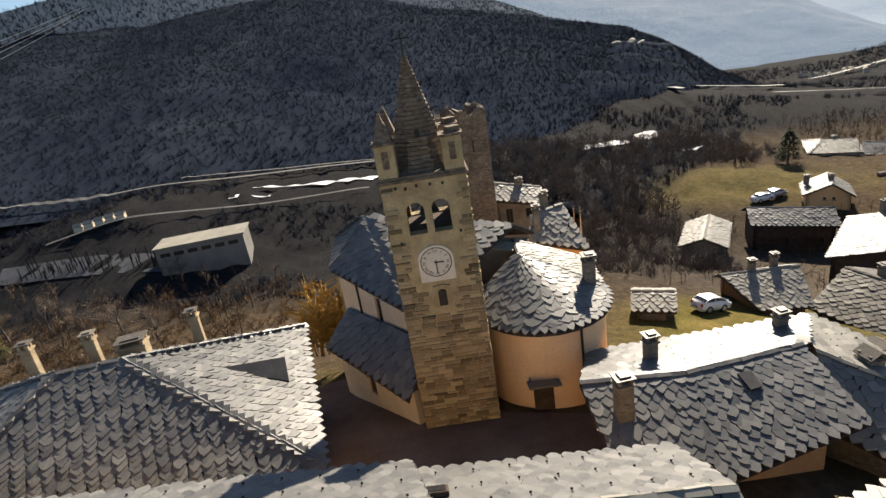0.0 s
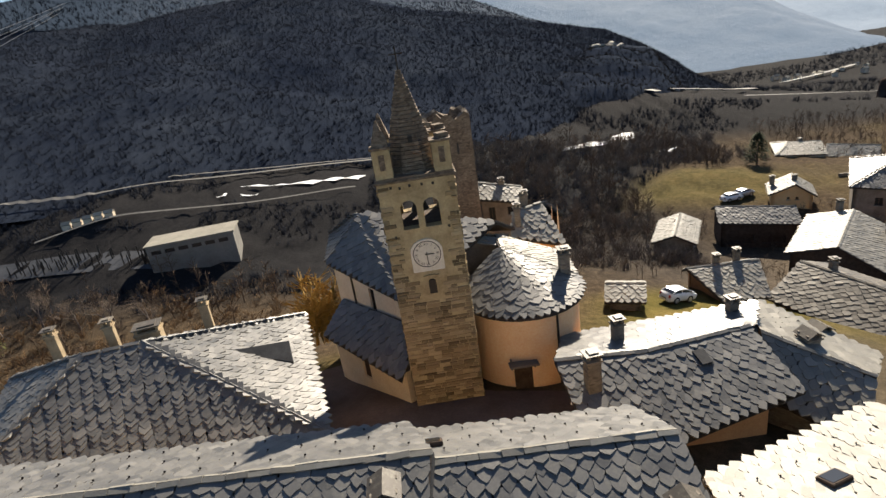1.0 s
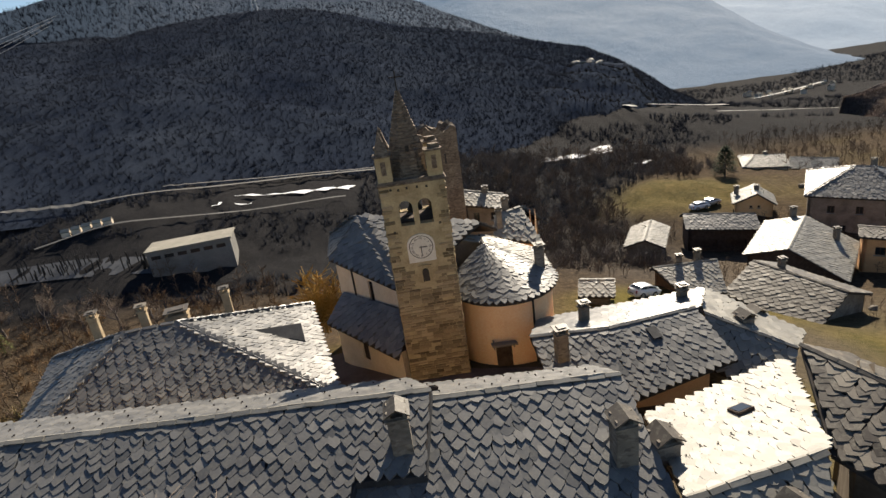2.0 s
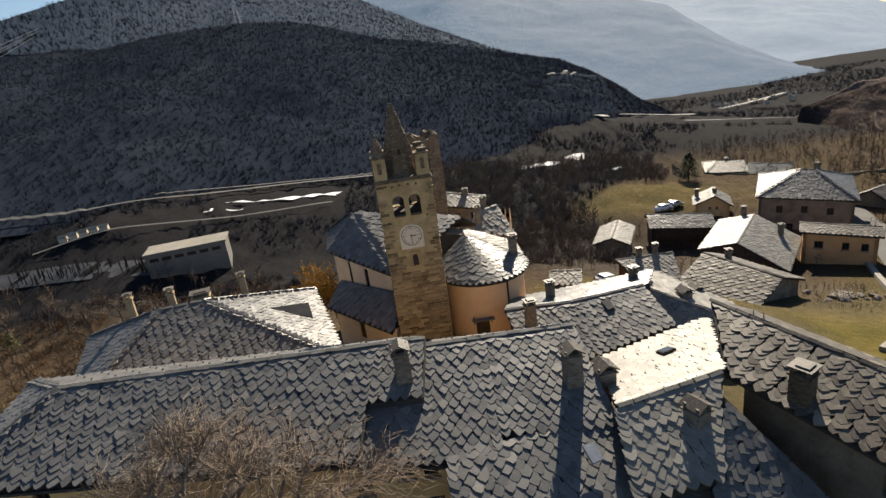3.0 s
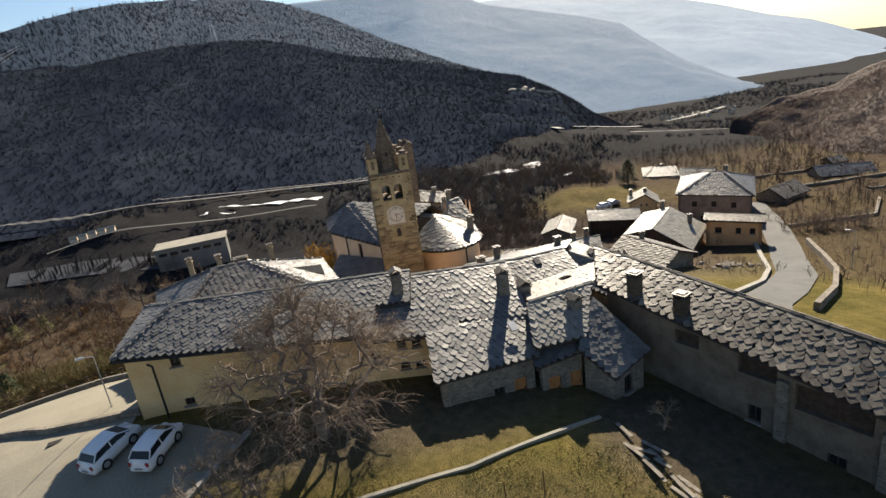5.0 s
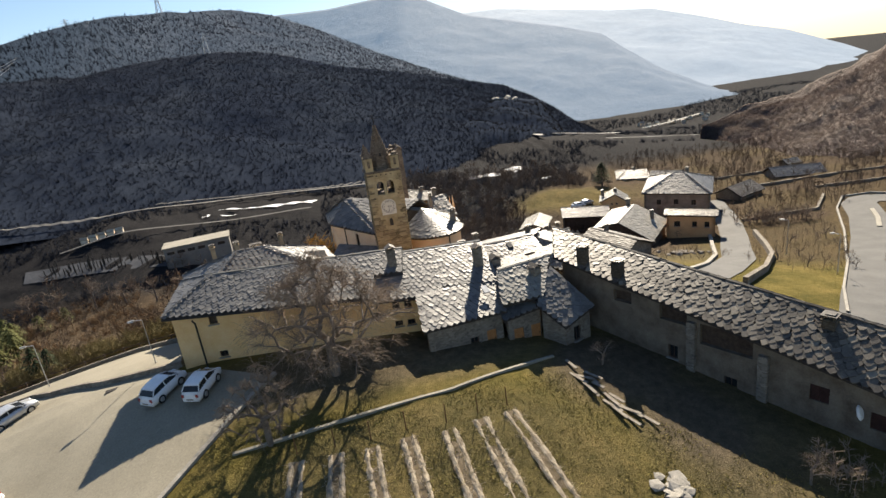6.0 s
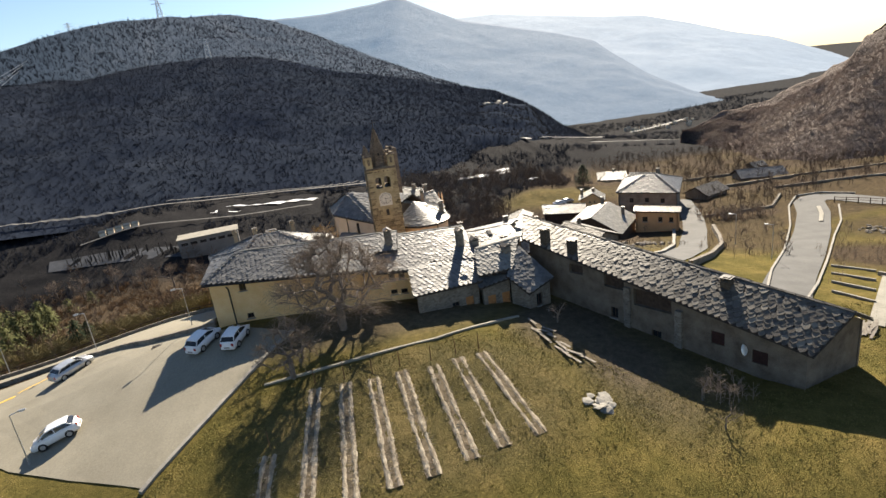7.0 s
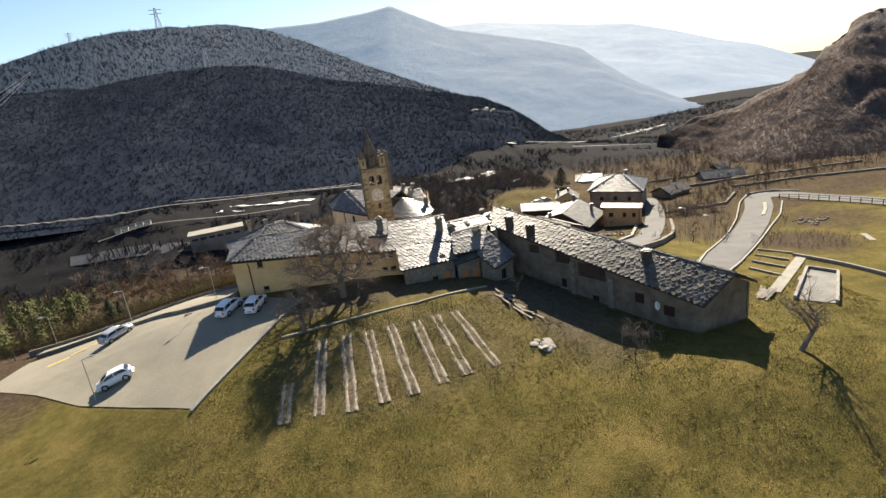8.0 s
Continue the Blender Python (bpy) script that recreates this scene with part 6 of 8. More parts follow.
bmesh.ops.recalc_face_normals(bm, faces=bm.faces[:])
part("wall", bm, CASTLESTONE, castle)
box_part("upper_floor", pose(cxx, cyy, 6.3), 3.2, 3.2, 0.2, CASTLESTONE, castle)
# black block in place of the slit's dark depth
box_part("arrow_slit", pose(cxx + 0.7, cyy - hw - 0.01, 6.2), 0.14, 0.1, 0.9, BLACK, castle)

# houses beside the castle tower
village_house("castle_house", "grey house with a sunlit slate strip beside the castle", dict(NL=Vector((3.2, 45.2, 1.3)), NR=Vector((7.4, 44.6, 0.5)), RL=Vector((3.2, 47.2, 2.4)), RR=Vector((7.6, 46.6, 1.5)), FL=Vector((3.3, 50, 1.0)), FR=Vector((7.8, 49.4, 0.3))),
              GREYWALL, PALE, base=-8, holes={"near": [(0.9, -1.0, 0.6, 1.3), (2.6, -0.6, 0.6, 0.8)]}, chims=((5.8, 46.9, 1.4, 2.6, 0.5),))
village_house("canon_house", "small ochre house with a steep slate roof", dict(NL=Vector((4.3, 32.4, 2.0)), NR=Vector((7.9, 32.0, 1.1)), RL=Vector((5.0, 34.2, 3.2)), RR=Vector((7.1, 35.2, 3.3)), FL=Vector((5.6, 38.0, 1.9)), FR=Vector((9.2, 37.6, 1.2))),
              ORANGE, PALE, base=-6, holes={"near": [(1.6, -0.6, 0.7, 0.9)]}, chims=((5.0, 33.2, 2.2, 4.2, 0.4), (5.9, 35.4, 2.8, 4.4, 0.5)))


# ---- garden, car park, trees ----
def land_z(x, y):
    return float(land_height(np.array(float(x)), np.array(float(y))))


BEDSOIL = plain("dry_bed_soil", (0.1, 0.078, 0.05), (0.19, 0.15, 0.1), 1.5, 9, 0.95, 0.1, 0.5)
ROW_ENDS = [((-13.4, -12.1), (-13.8, -16.4)), ((-10.4, -6.8), (-11.1, -16.5)), ((-8.2, -7.0), (-8.5, -16.9)), ((-6.1, -7.2), (-5.9, -16.8)), ((-4.0, -7.1), (-3.5, -16.7)),
            ((-1.6, -7.3), (-1.0, -16.2)), ((0.4, -7.0), (1.2, -15.8)), ((2.3, -6.8), (3.8, -15.4))]


def garden_row(a, b, seed):
    """A pair of straw strips with ragged edges, and the stakes that stand in the row."""
    rng = random.Random(seed)
    row = thing("vegetable_row", "pair of pale straw-mulched strips in the lawn", "garden bed", "rows of the kitchen garden")
    a, b = Vector((*a, 0)), Vector((*b, 0))
    d = (b - a).normalized()
    s = Vector((-d.y, d.x, 0))
    for k in (-1, 1):
        bm = bmesh.new()
        n = int((b - a).length / 0.22)
        prev = None
        for i in range(n + 1):
            c = a + (b - a) * (i / n) + s * k * (0.31 + 0.03 * math.sin(i * 0.23 + 2 * seed + k))
            w = 0.16 + rng.uniform(-0.045, 0.045) + 0.03 * math.sin(i * 0.4 + seed)
            cur = []
            for e, up in ((-1, 0.02), (-0.55, 0.07), (0.1, 0.09), (0.6, 0.06), (1, 0.02)):
                q = c + s * e * w + d * rng.uniform(-0.04, 0.04)
                cur.append(bm.verts.new((q.x, q.y, land_z(q.x, q.y) + up + rng.uniform(-0.012, 0.016))))
            if prev:
                for p0, p1, q0, q1 in zip(prev, prev[1:], cur, cur[1:]):
                    bm.faces.new((p0, p1, q1, q0))
            prev = cur
        bmesh.ops.recalc_face_normals(bm, faces=bm.faces[:])
        part("mulch_strip", bm, STRAW, row)
    bm = bmesh.new()
    prev = None
    for i in range(31):
        c = a + (b - a) * (i / 30)
        cur = []
        for e in (-0.5, -0.25, 0.0, 0.25, 0.5):
            q = c + s * (e + rng.uniform(-0.05, 0.05))
            cur.append(bm.verts.new((q.x, q.y, land_z(q.x, q.y) + (0.012 if abs(e) > 0.4 else 0.035))))
        if prev:
            for p0, p1, q0, q1 in zip(prev, prev[1:], cur, cur[1:]):
                bm.faces.new((p0, q0, q1, p1))
        prev = cur
    part("soil_bed", bm, BEDSOIL, row)
    bm = bmesh.new()
    for _ in range(240):
        c = a + (b - a) * rng.random() + s * rng.choice((-0.31, 0.31)) + s * rng.uniform(-0.26, 0.26)
        z = land_z(c.x, c.y)
        g = rng.uniform(0, 6.28)
        add_rod(bm, (c.x, c.y, z + 0.1), (c.x + 0.3 * math.cos(g), c.y + 0.3 * math.sin(g), z + rng.uniform(0.08, 0.22)), 0.012, 0.006, 3)
    tagged(part("dry_straw", bm, STRAW, row), kind="stuff")
    bm = bmesh.new()
    z = land_z(a.x, a.y + 0.6)
    add_rod(bm, (a.x, a.y + 0.6, z - 0.2), (a.x, a.y + 0.6, z + 1.3), 0.035, 0.03)
    part("stake", bm, WOOD, row)


for i, (a, b) in enumerate(ROW_ENDS):
    garden_row(a, b, i + 1)


def bare_tree(name, label, x, y, height, spread, seed, depth=5, thick=0.16, lean=(0, 0), category="tree", droop=0.0, group=""):
    """A leafless tree: a tapered trunk and limbs as one part, the fine twigs as the crown."""
    rng = random.Random(seed)
    tree = thing(name, label, category, group)
    wood, crown = bmesh.new(), bmesh.new()
    z = land_z(x, y) - 0.15

    def grow(p, d, length, r, level):
        steps = 2 if level else 3
        q = p
        for s in range(steps):
            d2 = (d + Vector((rng.uniform(-1, 1), rng.uniform(-1, 1), rng.uniform(-0.6, 0.7))) * (0.16 + 0.05 * level) - Vector((0, 0, droop * level * 0.06))).normalized()
            nq = q + d2 * (length / steps)
            r1 = r * (0.86 if level < 3 else 0.7)
            add_rod(wood if level < 3 else crown, q, nq, r, r1, 6 if level < 2 else 3)
            q, d, r = nq, d2, r1
            if level < depth and (level > 0 or s >= 1):
                for _ in range(2 if level < 2 else 3):
                    side = Vector((rng.uniform(-1, 1), rng.uniform(-1, 1), rng.uniform(-0.15, 0.6)))
                    nd = (d * 0.55 + side.normalized() * spread).normalized()
                    grow(q, nd, length * rng.uniform(0.55, 0.78), r * rng.uniform(0.5, 0.7), level + 1)

    grow(Vector((x, y, z)), Vector((lean[0], lean[1], 1)).normalized(), height * 0.42, thick, 0)
    part("trunk", wood, BARK, tree)
    part("crown", crown, TWIGS, tree, "fine leafless twigs")
    return tree


def broad_tree(name, label, x, y, height, radius, low, seed, nodes=230, twigs=26, thick=0.3, droop=0.35, category="tree"):
    """A broad leafless crown: limbs reach for points spread through a dome, and fine twigs hang from every tip."""
    rng = random.Random(seed)
    tree = thing(name, label, category)
    base = Vector((x, y, land_z(x, y) - 0.15))
    pts = [base + Vector((0, 0, h)) for h in (0.0, low * 0.6, low * 1.1)]
    par = [None, 0, 1]
    want = []
    for _ in range(nodes):
        a, f = rng.uniform(0, 6.283), rng.random()
        u = rng.random() ** 0.55
        r = radius * u * math.sqrt(max(0.05, 1 - (f - 0.25) ** 2 / 0.6)) * rng.uniform(0.75, 1.08)
        want.append(base + Vector((r * math.cos(a), r * math.sin(a), low + (height - low) * f * (1 - 0.35 * u))))
    want.sort(key=lambda p: (p - pts[2]).length)
    for p in want:
        k = min(range(2, len(pts)), key=lambda i: (pts[i] - p).length + 0.25 * (pts[i] - pts[2]).length)
        q = pts[k].lerp(p, 0.5) + Vector((rng.uniform(-0.15, 0.15), rng.uniform(-0.15, 0.15), 0.12))
        pts.append(q)
        par.append(k)
        pts.append(p)
        par.append(len(pts) - 2)
    load = [0.0] * len(pts)
    for i in range(len(pts) - 1, 0, -1):
        load[i] += 1 if load[i] == 0 else 0
        load[par[i]] += load[i]
    total = load[0]
    rad = [max(0.022, thick * (w / total) ** 0.5) for w in load]
    wood, fine = bmesh.new(), []
    for i in range(1, len(pts)):
        add_rod(wood, pts[par[i]], pts[i], min(rad[par[i]], rad[i] * 1.35), rad[i], 6 if rad[i] > 0.06 else 4)
    verts, faces = [], []

    def twig(a, b, r0, r1):
        d = (b - a).normalized()
        s = d.cross(Vector((0.3, 0.2, 1))).normalized()
        t = d.cross(s)
        k = len(verts)
        for c, r in ((a, r0), (b, r1)):
            for g in (0, 2.094, 4.189):
                verts.append(c + s * (r * math.cos(g)) + t * (r * math.sin(g)))
        faces.extend([(k, k + 1, k + 4, k + 3), (k + 1, k + 2, k + 5, k + 4), (k + 2, k, k + 3, k + 5)])

    for i in range(4, len(pts)):
        out = (pts[i] - base - Vector((0, 0, low))).normalized()
        for _ in range(twigs if i % 2 == 0 else twigs // 2):
            a = pts[i].lerp(pts[par[i]], rng.random() * 0.6)
            d = (out * 0.7 + Vector((rng.gauss(0, 0.6), rng.gauss(0, 0.6), rng.gauss(0.15, 0.5)))).normalized()
            L = rng.uniform(0.35, 0.85) * radius / 5
            b = a + d * L
            twig(a, b, 0.011, 0.008)
            c = b + (d + Vector((rng.gauss(0, 0.3), rng.gauss(0, 0.3), -droop - rng.random() * droop))).normalized() * L * 0.8
            twig(b, c, 0.008, 0.004)
    part("trunk", wood, BARK, tree)
    mesh_part("crown", verts, faces, TWIGS, tree, "fine drooping leafless twigs")
    return tree


broad_tree("walnut_tree", "large leafless tree with a spreading twiggy crown", -7.9, 0.4, 9.4, 5.9, 2.2, 5, 230, 13, 0.34, 0.5)
broad_tree("fruit_tree", "leafless fruit tree at the car park's corner", -12.0, -4.9, 5.2, 2.9, 1.6, 8, 90, 9, 0.2, 0.15)
bare_tree("fruit_tree", "dead-looking branching tree on the meadow", 27.2, -22.0, 6.4, 1.0, 12, 4, 0.24, (0.8, 0.1))
bare_tree("sapling", "thin pruned sapling on the meadow", 15.0, -18.0, 2.4, 0.6, 13, 3, 0.06)
bare_tree("shrub", "leafless shrub in front of the farmhouse", 15.6, -14.9, 2.4, 1.1, 14, 4, 0.07, category="shrub")
bare_tree("shrub", "leafless shrub by the stone annex", 10.2, -2.8, 2.2, 1.0, 15, 4, 0.07, category="shrub")
for k, (x_, y_) in enumerate(((46, 17.5), (50, 15), (54, 20), (50, 23), (57, 24), (46, 22), (60, 29), (55, 30))):
    bare_tree("vine_stock", "bare espaliered fruit tree on the terrace", x_, y_, 2.2, 0.9, 30 + k, 3, 0.07, group="trees of the terraced orchard")


def car(name, label, x, y, turn, paint, length=4.1, width=1.7, height=1.45, estate=False):
    """A parked hatchback or saloon: shell, cabin glass, wheels, lamps."""
    c = thing(name, label, "car", "cars on the car park")
    z = land_z(x, y) + 0.07
    gx = (land_z(x + math.cos(radians(turn)), y + math.sin(radians(turn))) - land_z(x - math.cos(radians(turn)), y - math.sin(radians(turn)))) / 2
    m = pose(x, y, z, 0, 0, turn) @ pose(0, 0, 0, 0, -math.degrees(math.atan(gx)), 0)
    L, W, H = length / 2, width / 2, height
    # profile of the lower body: x, top z, half width
    prof = [(-L, 0.62, 0.86), (-L + 0.12, 0.86, 0.95), (-L + 0.5, 0.92, 1.0), (-0.6, 0.94, 1.0), (0.55, 0.93, 1.0), (L - 0.75, 0.86, 0.98), (L - 0.2, 0.72, 0.92), (L, 0.56, 0.82)]
    bm = bmesh.new()
    rings = []
    for px, pz, pw in prof:
        w = W * pw
        rings.append([bm.verts.new(m @ Vector(v)) for v in ((px, -w * 0.93, 0.22), (px, -w, 0.5), (px, -w * 0.93, pz), (px, w * 0.93, pz), (px, w, 0.5), (px, w * 0.93, 0.22))])
    for p, q in zip(rings, rings[1:]):
        for i in range(6):
            bm.faces.new((p[i], q[i], q[(i + 1) % 6], p[(i + 1) % 6]))
    bm.faces.new(rings[0])
    bm.faces.new(rings[-1][::-1])
    bmesh.ops.recalc_face_normals(bm, faces=bm.faces[:])
    bmesh.ops.bevel(bm, geom=bm.edges[:], offset=0.035, segments=2, affect="EDGES")
    part("body", bm, paint, c, smooth=True)
    back = -L + (0.22 if estate else 0.38)
    cab = [(back, 0.9, 0.9), (back + 0.35, H - 0.06, 0.76), (-0.2, H, 0.78), (0.35, H - 0.04, 0.77), (1.05, 0.9, 0.9)]
    bm = bmesh.new()
    rg = [[bm.verts.new(m @ Vector((px, s * W * pw, pz))) for s in (-1, 1)] for px, pz, pw in cab]
    lo = [[bm.verts.new(m @ Vector((px, s * W * 0.9, 0.88))) for s in (-1, 1)] for px, _, _ in cab]
    for i in range(len(cab) - 1):
        bm.faces.new((rg[i][0], rg[i][1], rg[i + 1][1], rg[i + 1][0]))
        for s in (0, 1):
            bm.faces.new((lo[i][s], lo[i + 1][s], rg[i + 1][s], rg[i][s]))
    bmesh.ops.recalc_face_normals(bm, faces=bm.faces[:])
    part("cabin_glass", bm, GLASS, c, "dark window glass")
    bm = bmesh.new()
    pts = [(back + 0.3, H - 0.06), (back + 0.5, H - 0.01), (-0.2, H + 0.035), (0.3, H), (0.42, H - 0.04)]
    rr = [[bm.verts.new(m @ Vector((px, s * W * 0.79, pz + 0.015))) for s in (-1, 1)] + [bm.verts.new(m @ Vector((px, s * W * 0.79, pz - 0.05))) for s in (1, -1)] for px, pz in pts]
    for p, q in zip(rr, rr[1:]):
        for i in range(4):
            bm.faces.new((p[i], q[i], q[(i + 1) % 4], p[(i + 1) % 4]))
    bm.faces.new(rr[0])
    bm.faces.new(rr[-1][::-1])
    bmesh.ops.recalc_face_normals(bm, faces=bm.faces[:])
    part("roof", bm, paint, c)
    for px0, pz0, px1, pz1 in ((back + 0.02, 0.9, back + 0.36, H - 0.06), (1.05, 0.9, 0.36, H - 0.04), (-0.25, 0.9, -0.22, H - 0.02)):
        for s in (-1, 1):
            bm = bmesh.new()
            add_rod(bm, m @ Vector((px0, s * W * 0.9, pz0)), m @ Vector((px1, s * W * 0.785, pz1)), 0.04, None, 5)
            part("pillar", bm, paint, c)
    for px in (-L + 0.72, L - 0.78):
        for s in (-1, 1):
            o = m @ Vector((px, s * (W - 0.09), 0.31))
            ax = (m.to_3x3() @ Vector((0, 1, 0)))
            bm = bmesh.new()
            add_rod(bm, o - ax * 0.1, o + ax * 0.1, 0.31, None, 18)
            bmesh.ops.bevel(bm, geom=[e for e in bm.edges if e.calc_length() < 0.13], offset=0.025, segments=1, affect="EDGES")
            wheel = part("wheel", bm, RUBBER, c)
            bm = bmesh.new()
            add_rod(bm, o + ax * s * 0.085, o + ax * s * 0.115, 0.2, 0.17, 12)
            part("rim", bm, METAL, wheel)
    for s in (-1, 1):
        box_part("headlight", m @ pose(L - 0.12, s * W * 0.66, 0.52), 0.12, 0.32, 0.15, LAMPGLASS, c, bevel=0.02)
        box_part("tail_light", m @ pose(-L + 0.04, s * W * 0.74, 0.55), 0.08, 0.18, 0.26, TAIL, c, bevel=0.02)
        box_part("mirror", m @ pose(0.72, s * (W + 0.06), 0.88), 0.12, 0.18, 0.12, paint, c, bevel=0.02)
    box_part("bumper", m @ pose(-L - 0.01, 0, 0.3), 0.1, W * 1.6, 0.2, paint, c, bevel=0.03)
    box_part("plate", m @ pose(-L - 0.065, 0, 0.42), 0.015, 0.5, 0.11, KERB, c)
    return c


TAIL = plain("red_lamp_plastic", (0.25, 0.02, 0.015), (0.32, 0.03, 0.02), 2, 10, 0.3, 0.5, 0.0)
car("hatchback", "white hatchback parked beside the long house", -19.9, 3.1, 58, CARPAINT, 3.3, 1.45, 1.27, True)
car("hatchback", "white hatchback parked next to another by the house", -17.0, 2.0, 70, CARPAINT, 3.15, 1.4, 1.27, True)
car("saloon_car", "silver saloon parked at the outer rim", -33.9, 9.2, 52, SILVER, 3.8, 1.5, 1.22)
car("estate_car", "white older hatchback parked by the meadow", -30.2, -2.6, 195, CARPAINT, 3.4, 1.45, 1.25, True)
car("village_car", "white small car parked below the village houses", 17.6, 36.2, 20, CARPAINT, 2.9, 1.3, 1.15, True)
car("village_car", "pale car parked behind the long barn", 41.5, 71.5, 10, CARPAINT, 3.0, 1.3, 1.15)
car("village_car", "pale car parked behind the long barn", 43.8, 72.4, 15, SILVER, 3.0, 1.3, 1.15)


def street_lamp(x, y, h, turn, label):
    lamp = thing("street_lamp", label, "street lamp", "lamps of the car park")
    z = land_z(x, y)
    bm = bmesh.new()
    add_rod(bm, (x, y, z - 0.3), (x, y, z + h), 0.05, 0.032, 8)
    add_rod(bm, (x, y, z - 0.3), (x, y, z + 0.5), 0.07, 0.07, 8)
    part("post", bm, METAL, lamp)
    d = Vector((math.cos(radians(turn)), math.sin(radians(turn)), 0))
    bm = bmesh.new()
    add_rod(bm, (x, y, z + h), Vector((x, y, z + h + 0.12)) + d * 0.6, 0.035, 0.03, 6)
    part("arm", bm, METAL, lamp)
    hd_ = part_head(Vector((x, y, z + h + 0.08)) + d * 0.75, turn, lamp)
    return lamp


def part_head(at, turn, lamp):
    bm = bmesh.new()
    add_box(bm, pose(at.x, at.y, at.z, 0, 0, turn), 0.5, 0.24, 0.1, 0.035)
    hd_ = part("lamp_head", bm, METAL, lamp)
    box_part("diffuser", pose(at.x, at.y, at.z - 0.03, 0, 0, turn), 0.38, 0.18, 0.04, LAMPGLASS, hd_)
    return hd_


street_lamp(-34.8, 16.4, 4.6, 200, "galvanised street lamp at the car park's rim")
street_lamp(-22.4, 9.0, 4.2, 200, "galvanised street lamp near the long house")
street_lamp(-45.0, 18.6, 4.4, 200, "galvanised street lamp beyond the saloon")
street_lamp(-31.5, -4.6, 4.2, 20, "galvanised street lamp beside the estate car")
street_lamp(49.6, 24.6, 4.6, 140, "tall lamp post beside the lane")
street_lamp(46.0, 13.5, 4.6, 140, "tall lamp post above the lane")


def railing(line, label):
    """Timber rails on posts along a line in the plan."""
    f = thing("railing", label, "railing")
    pts = resampled([(x, y, 0) for x, y in line], int(sum(math.hypot(b[0] - a[0], b[1] - a[1]) for a, b in zip(line, line[1:])) / 1.8) + 1)
    tops = []
    for x, y, _ in pts:
        z = land_z(x, y) + 0.2
        tops.append(Vector((x, y, z)))
        box_part("post", pose(x, y, z - 0.4), 0.1, 0.1, 1.35, DARKWOOD, f)
    for h in (0.45, 0.85):
        for a, b in zip(tops, tops[1:]):
            bm = bmesh.new()
            add_rod(bm, a + Vector((0, 0, h)), b + Vector((0, 0, h)), 0.05, 0.05, 5)
            part("rail", bm, DARKWOOD, f)


railing([(-22, 16.6), (-29, 19.4), (-38, 19.8), (-50, 18.2)], "dark timber railing on the car park wall")
railing([(80.0, 37.5), (82.0, 33), (84, 26), (85.4, 19), (88, 8)], "dark timber crash rail on the hairpin bend")

# rocks, rubble and log piles on the grass
def heap(name, label, cat, x, y, r, n, seed, material, size=0.3, flat=0.5):
    h = thing(name, label, cat)
    rng = random.Random(seed)
    for i in range(n):
        bm = bmesh.new()
        s = size * rng.uniform(0.5, 1.3)
        bmesh.ops.create_icosphere(bm, subdivisions=1, radius=s)
        px, py = x + rng.gauss(0, r * 0.5), y + rng.gauss(0, r * 0.4)
        for v in bm.verts:
            v.co *= rng.uniform(0.75, 1.2)
            v.co.z *= flat
        bmesh.ops.transform(bm, matrix=pose(px, py, land_z(px, py) + s * flat * 0.6, rng.uniform(-20, 20), rng.uniform(-20, 20), rng.uniform(0, 360)), verts=bm.verts[:])
        part("stone", bm, material, h)


def board_stack(name, label, a, b, n, spread, seed, length=2.4, material=None):
    """Loose weathered boards strewn along a line in the plan."""
    st = thing(name, label, "timber")
    rng = random.Random(seed)
    turn0 = math.degrees(math.atan2(b[1] - a[1], b[0] - a[0]))
    for i in range(n):
        f = rng.random()
        x, y = a[0] + (b[0] - a[0]) * f + rng.gauss(0, spread), a[1] + (b[1] - a[1]) * f + rng.gauss(0, spread * 0.6)
        box_part("board", pose(x, y, land_z(x, y) + 0.08 + 0.05 * (i % 4), rng.uniform(-4, 4), rng.uniform(-4, 4), turn0 + rng.gauss(0, 9)), length * rng.uniform(0.6, 1.2), 0.22, 0.045, material or BOARDWOOD, st, bevel=0.008)


BOARDWOOD = plain("silvery_weathered_boards", (0.14, 0.122, 0.1), (0.27, 0.245, 0.205), 2.0, 20, 0.9, 0.2, 0.3)
board_stack("board_stack", "weathered boards lying beside the farm track", (7.6, -2.6), (9.8, -9.6), 18, 0.35, 3, 1.5)
board_stack("board_heap", "untidy heap of pale boards by the farmhouse gable", (34.6, -9.6), (36.4, -8.2), 22, 0.5, 5, 2.0)
board_stack("board_heap", "pale boards lying in the concrete court", (42.4, -6.8), (44.5, -4.6), 10, 0.4, 6, 1.6)
heap("stone_heap", "heap of flat pale stones at the meadow's edge", "stone heap", 8.8, -13.7, 0.9, 16, 3, KERB, 0.5, 0.2)
heap("stone_heap", "loose stones below the dark house", "stone heap", 39, 31, 2.6, 30, 7, RUBBLE, 0.45)
heap("stone_heap", "dark stones and earth piled on the terrace", "stone heap", 70, 20, 3.0, 30, 8, RUBBLE, 0.35)

# terraces beside the upper road
for k in range(4):
    f = k / 3
    ribbon("terrace_wall", "low dry-stone edge of a terraced plot", "wall", [(49.3 - 8.4 * f, 8.0 - 8.3 * f), (51.5 - 9.5 * f, 4.3 - 8.3 * f)], 0.25, KERB, 0.25, thick=0.7, n=10)
ribbon("garden_path", "pale paved path between terraced plots", "path", [(51.9, 3.0), (43.4, -3.6), (37, -8.5)], 1.2, PAVING, 0.1, n=30)
COURT = [(47.2, -2.4), (48.8, -5.1), (40.2, -13.1), (37.3, -10.9)]
draped("paved_court", "grey concrete court below the terraces", "pavement", COURT, CONCRETE, 0.1, 1.5)
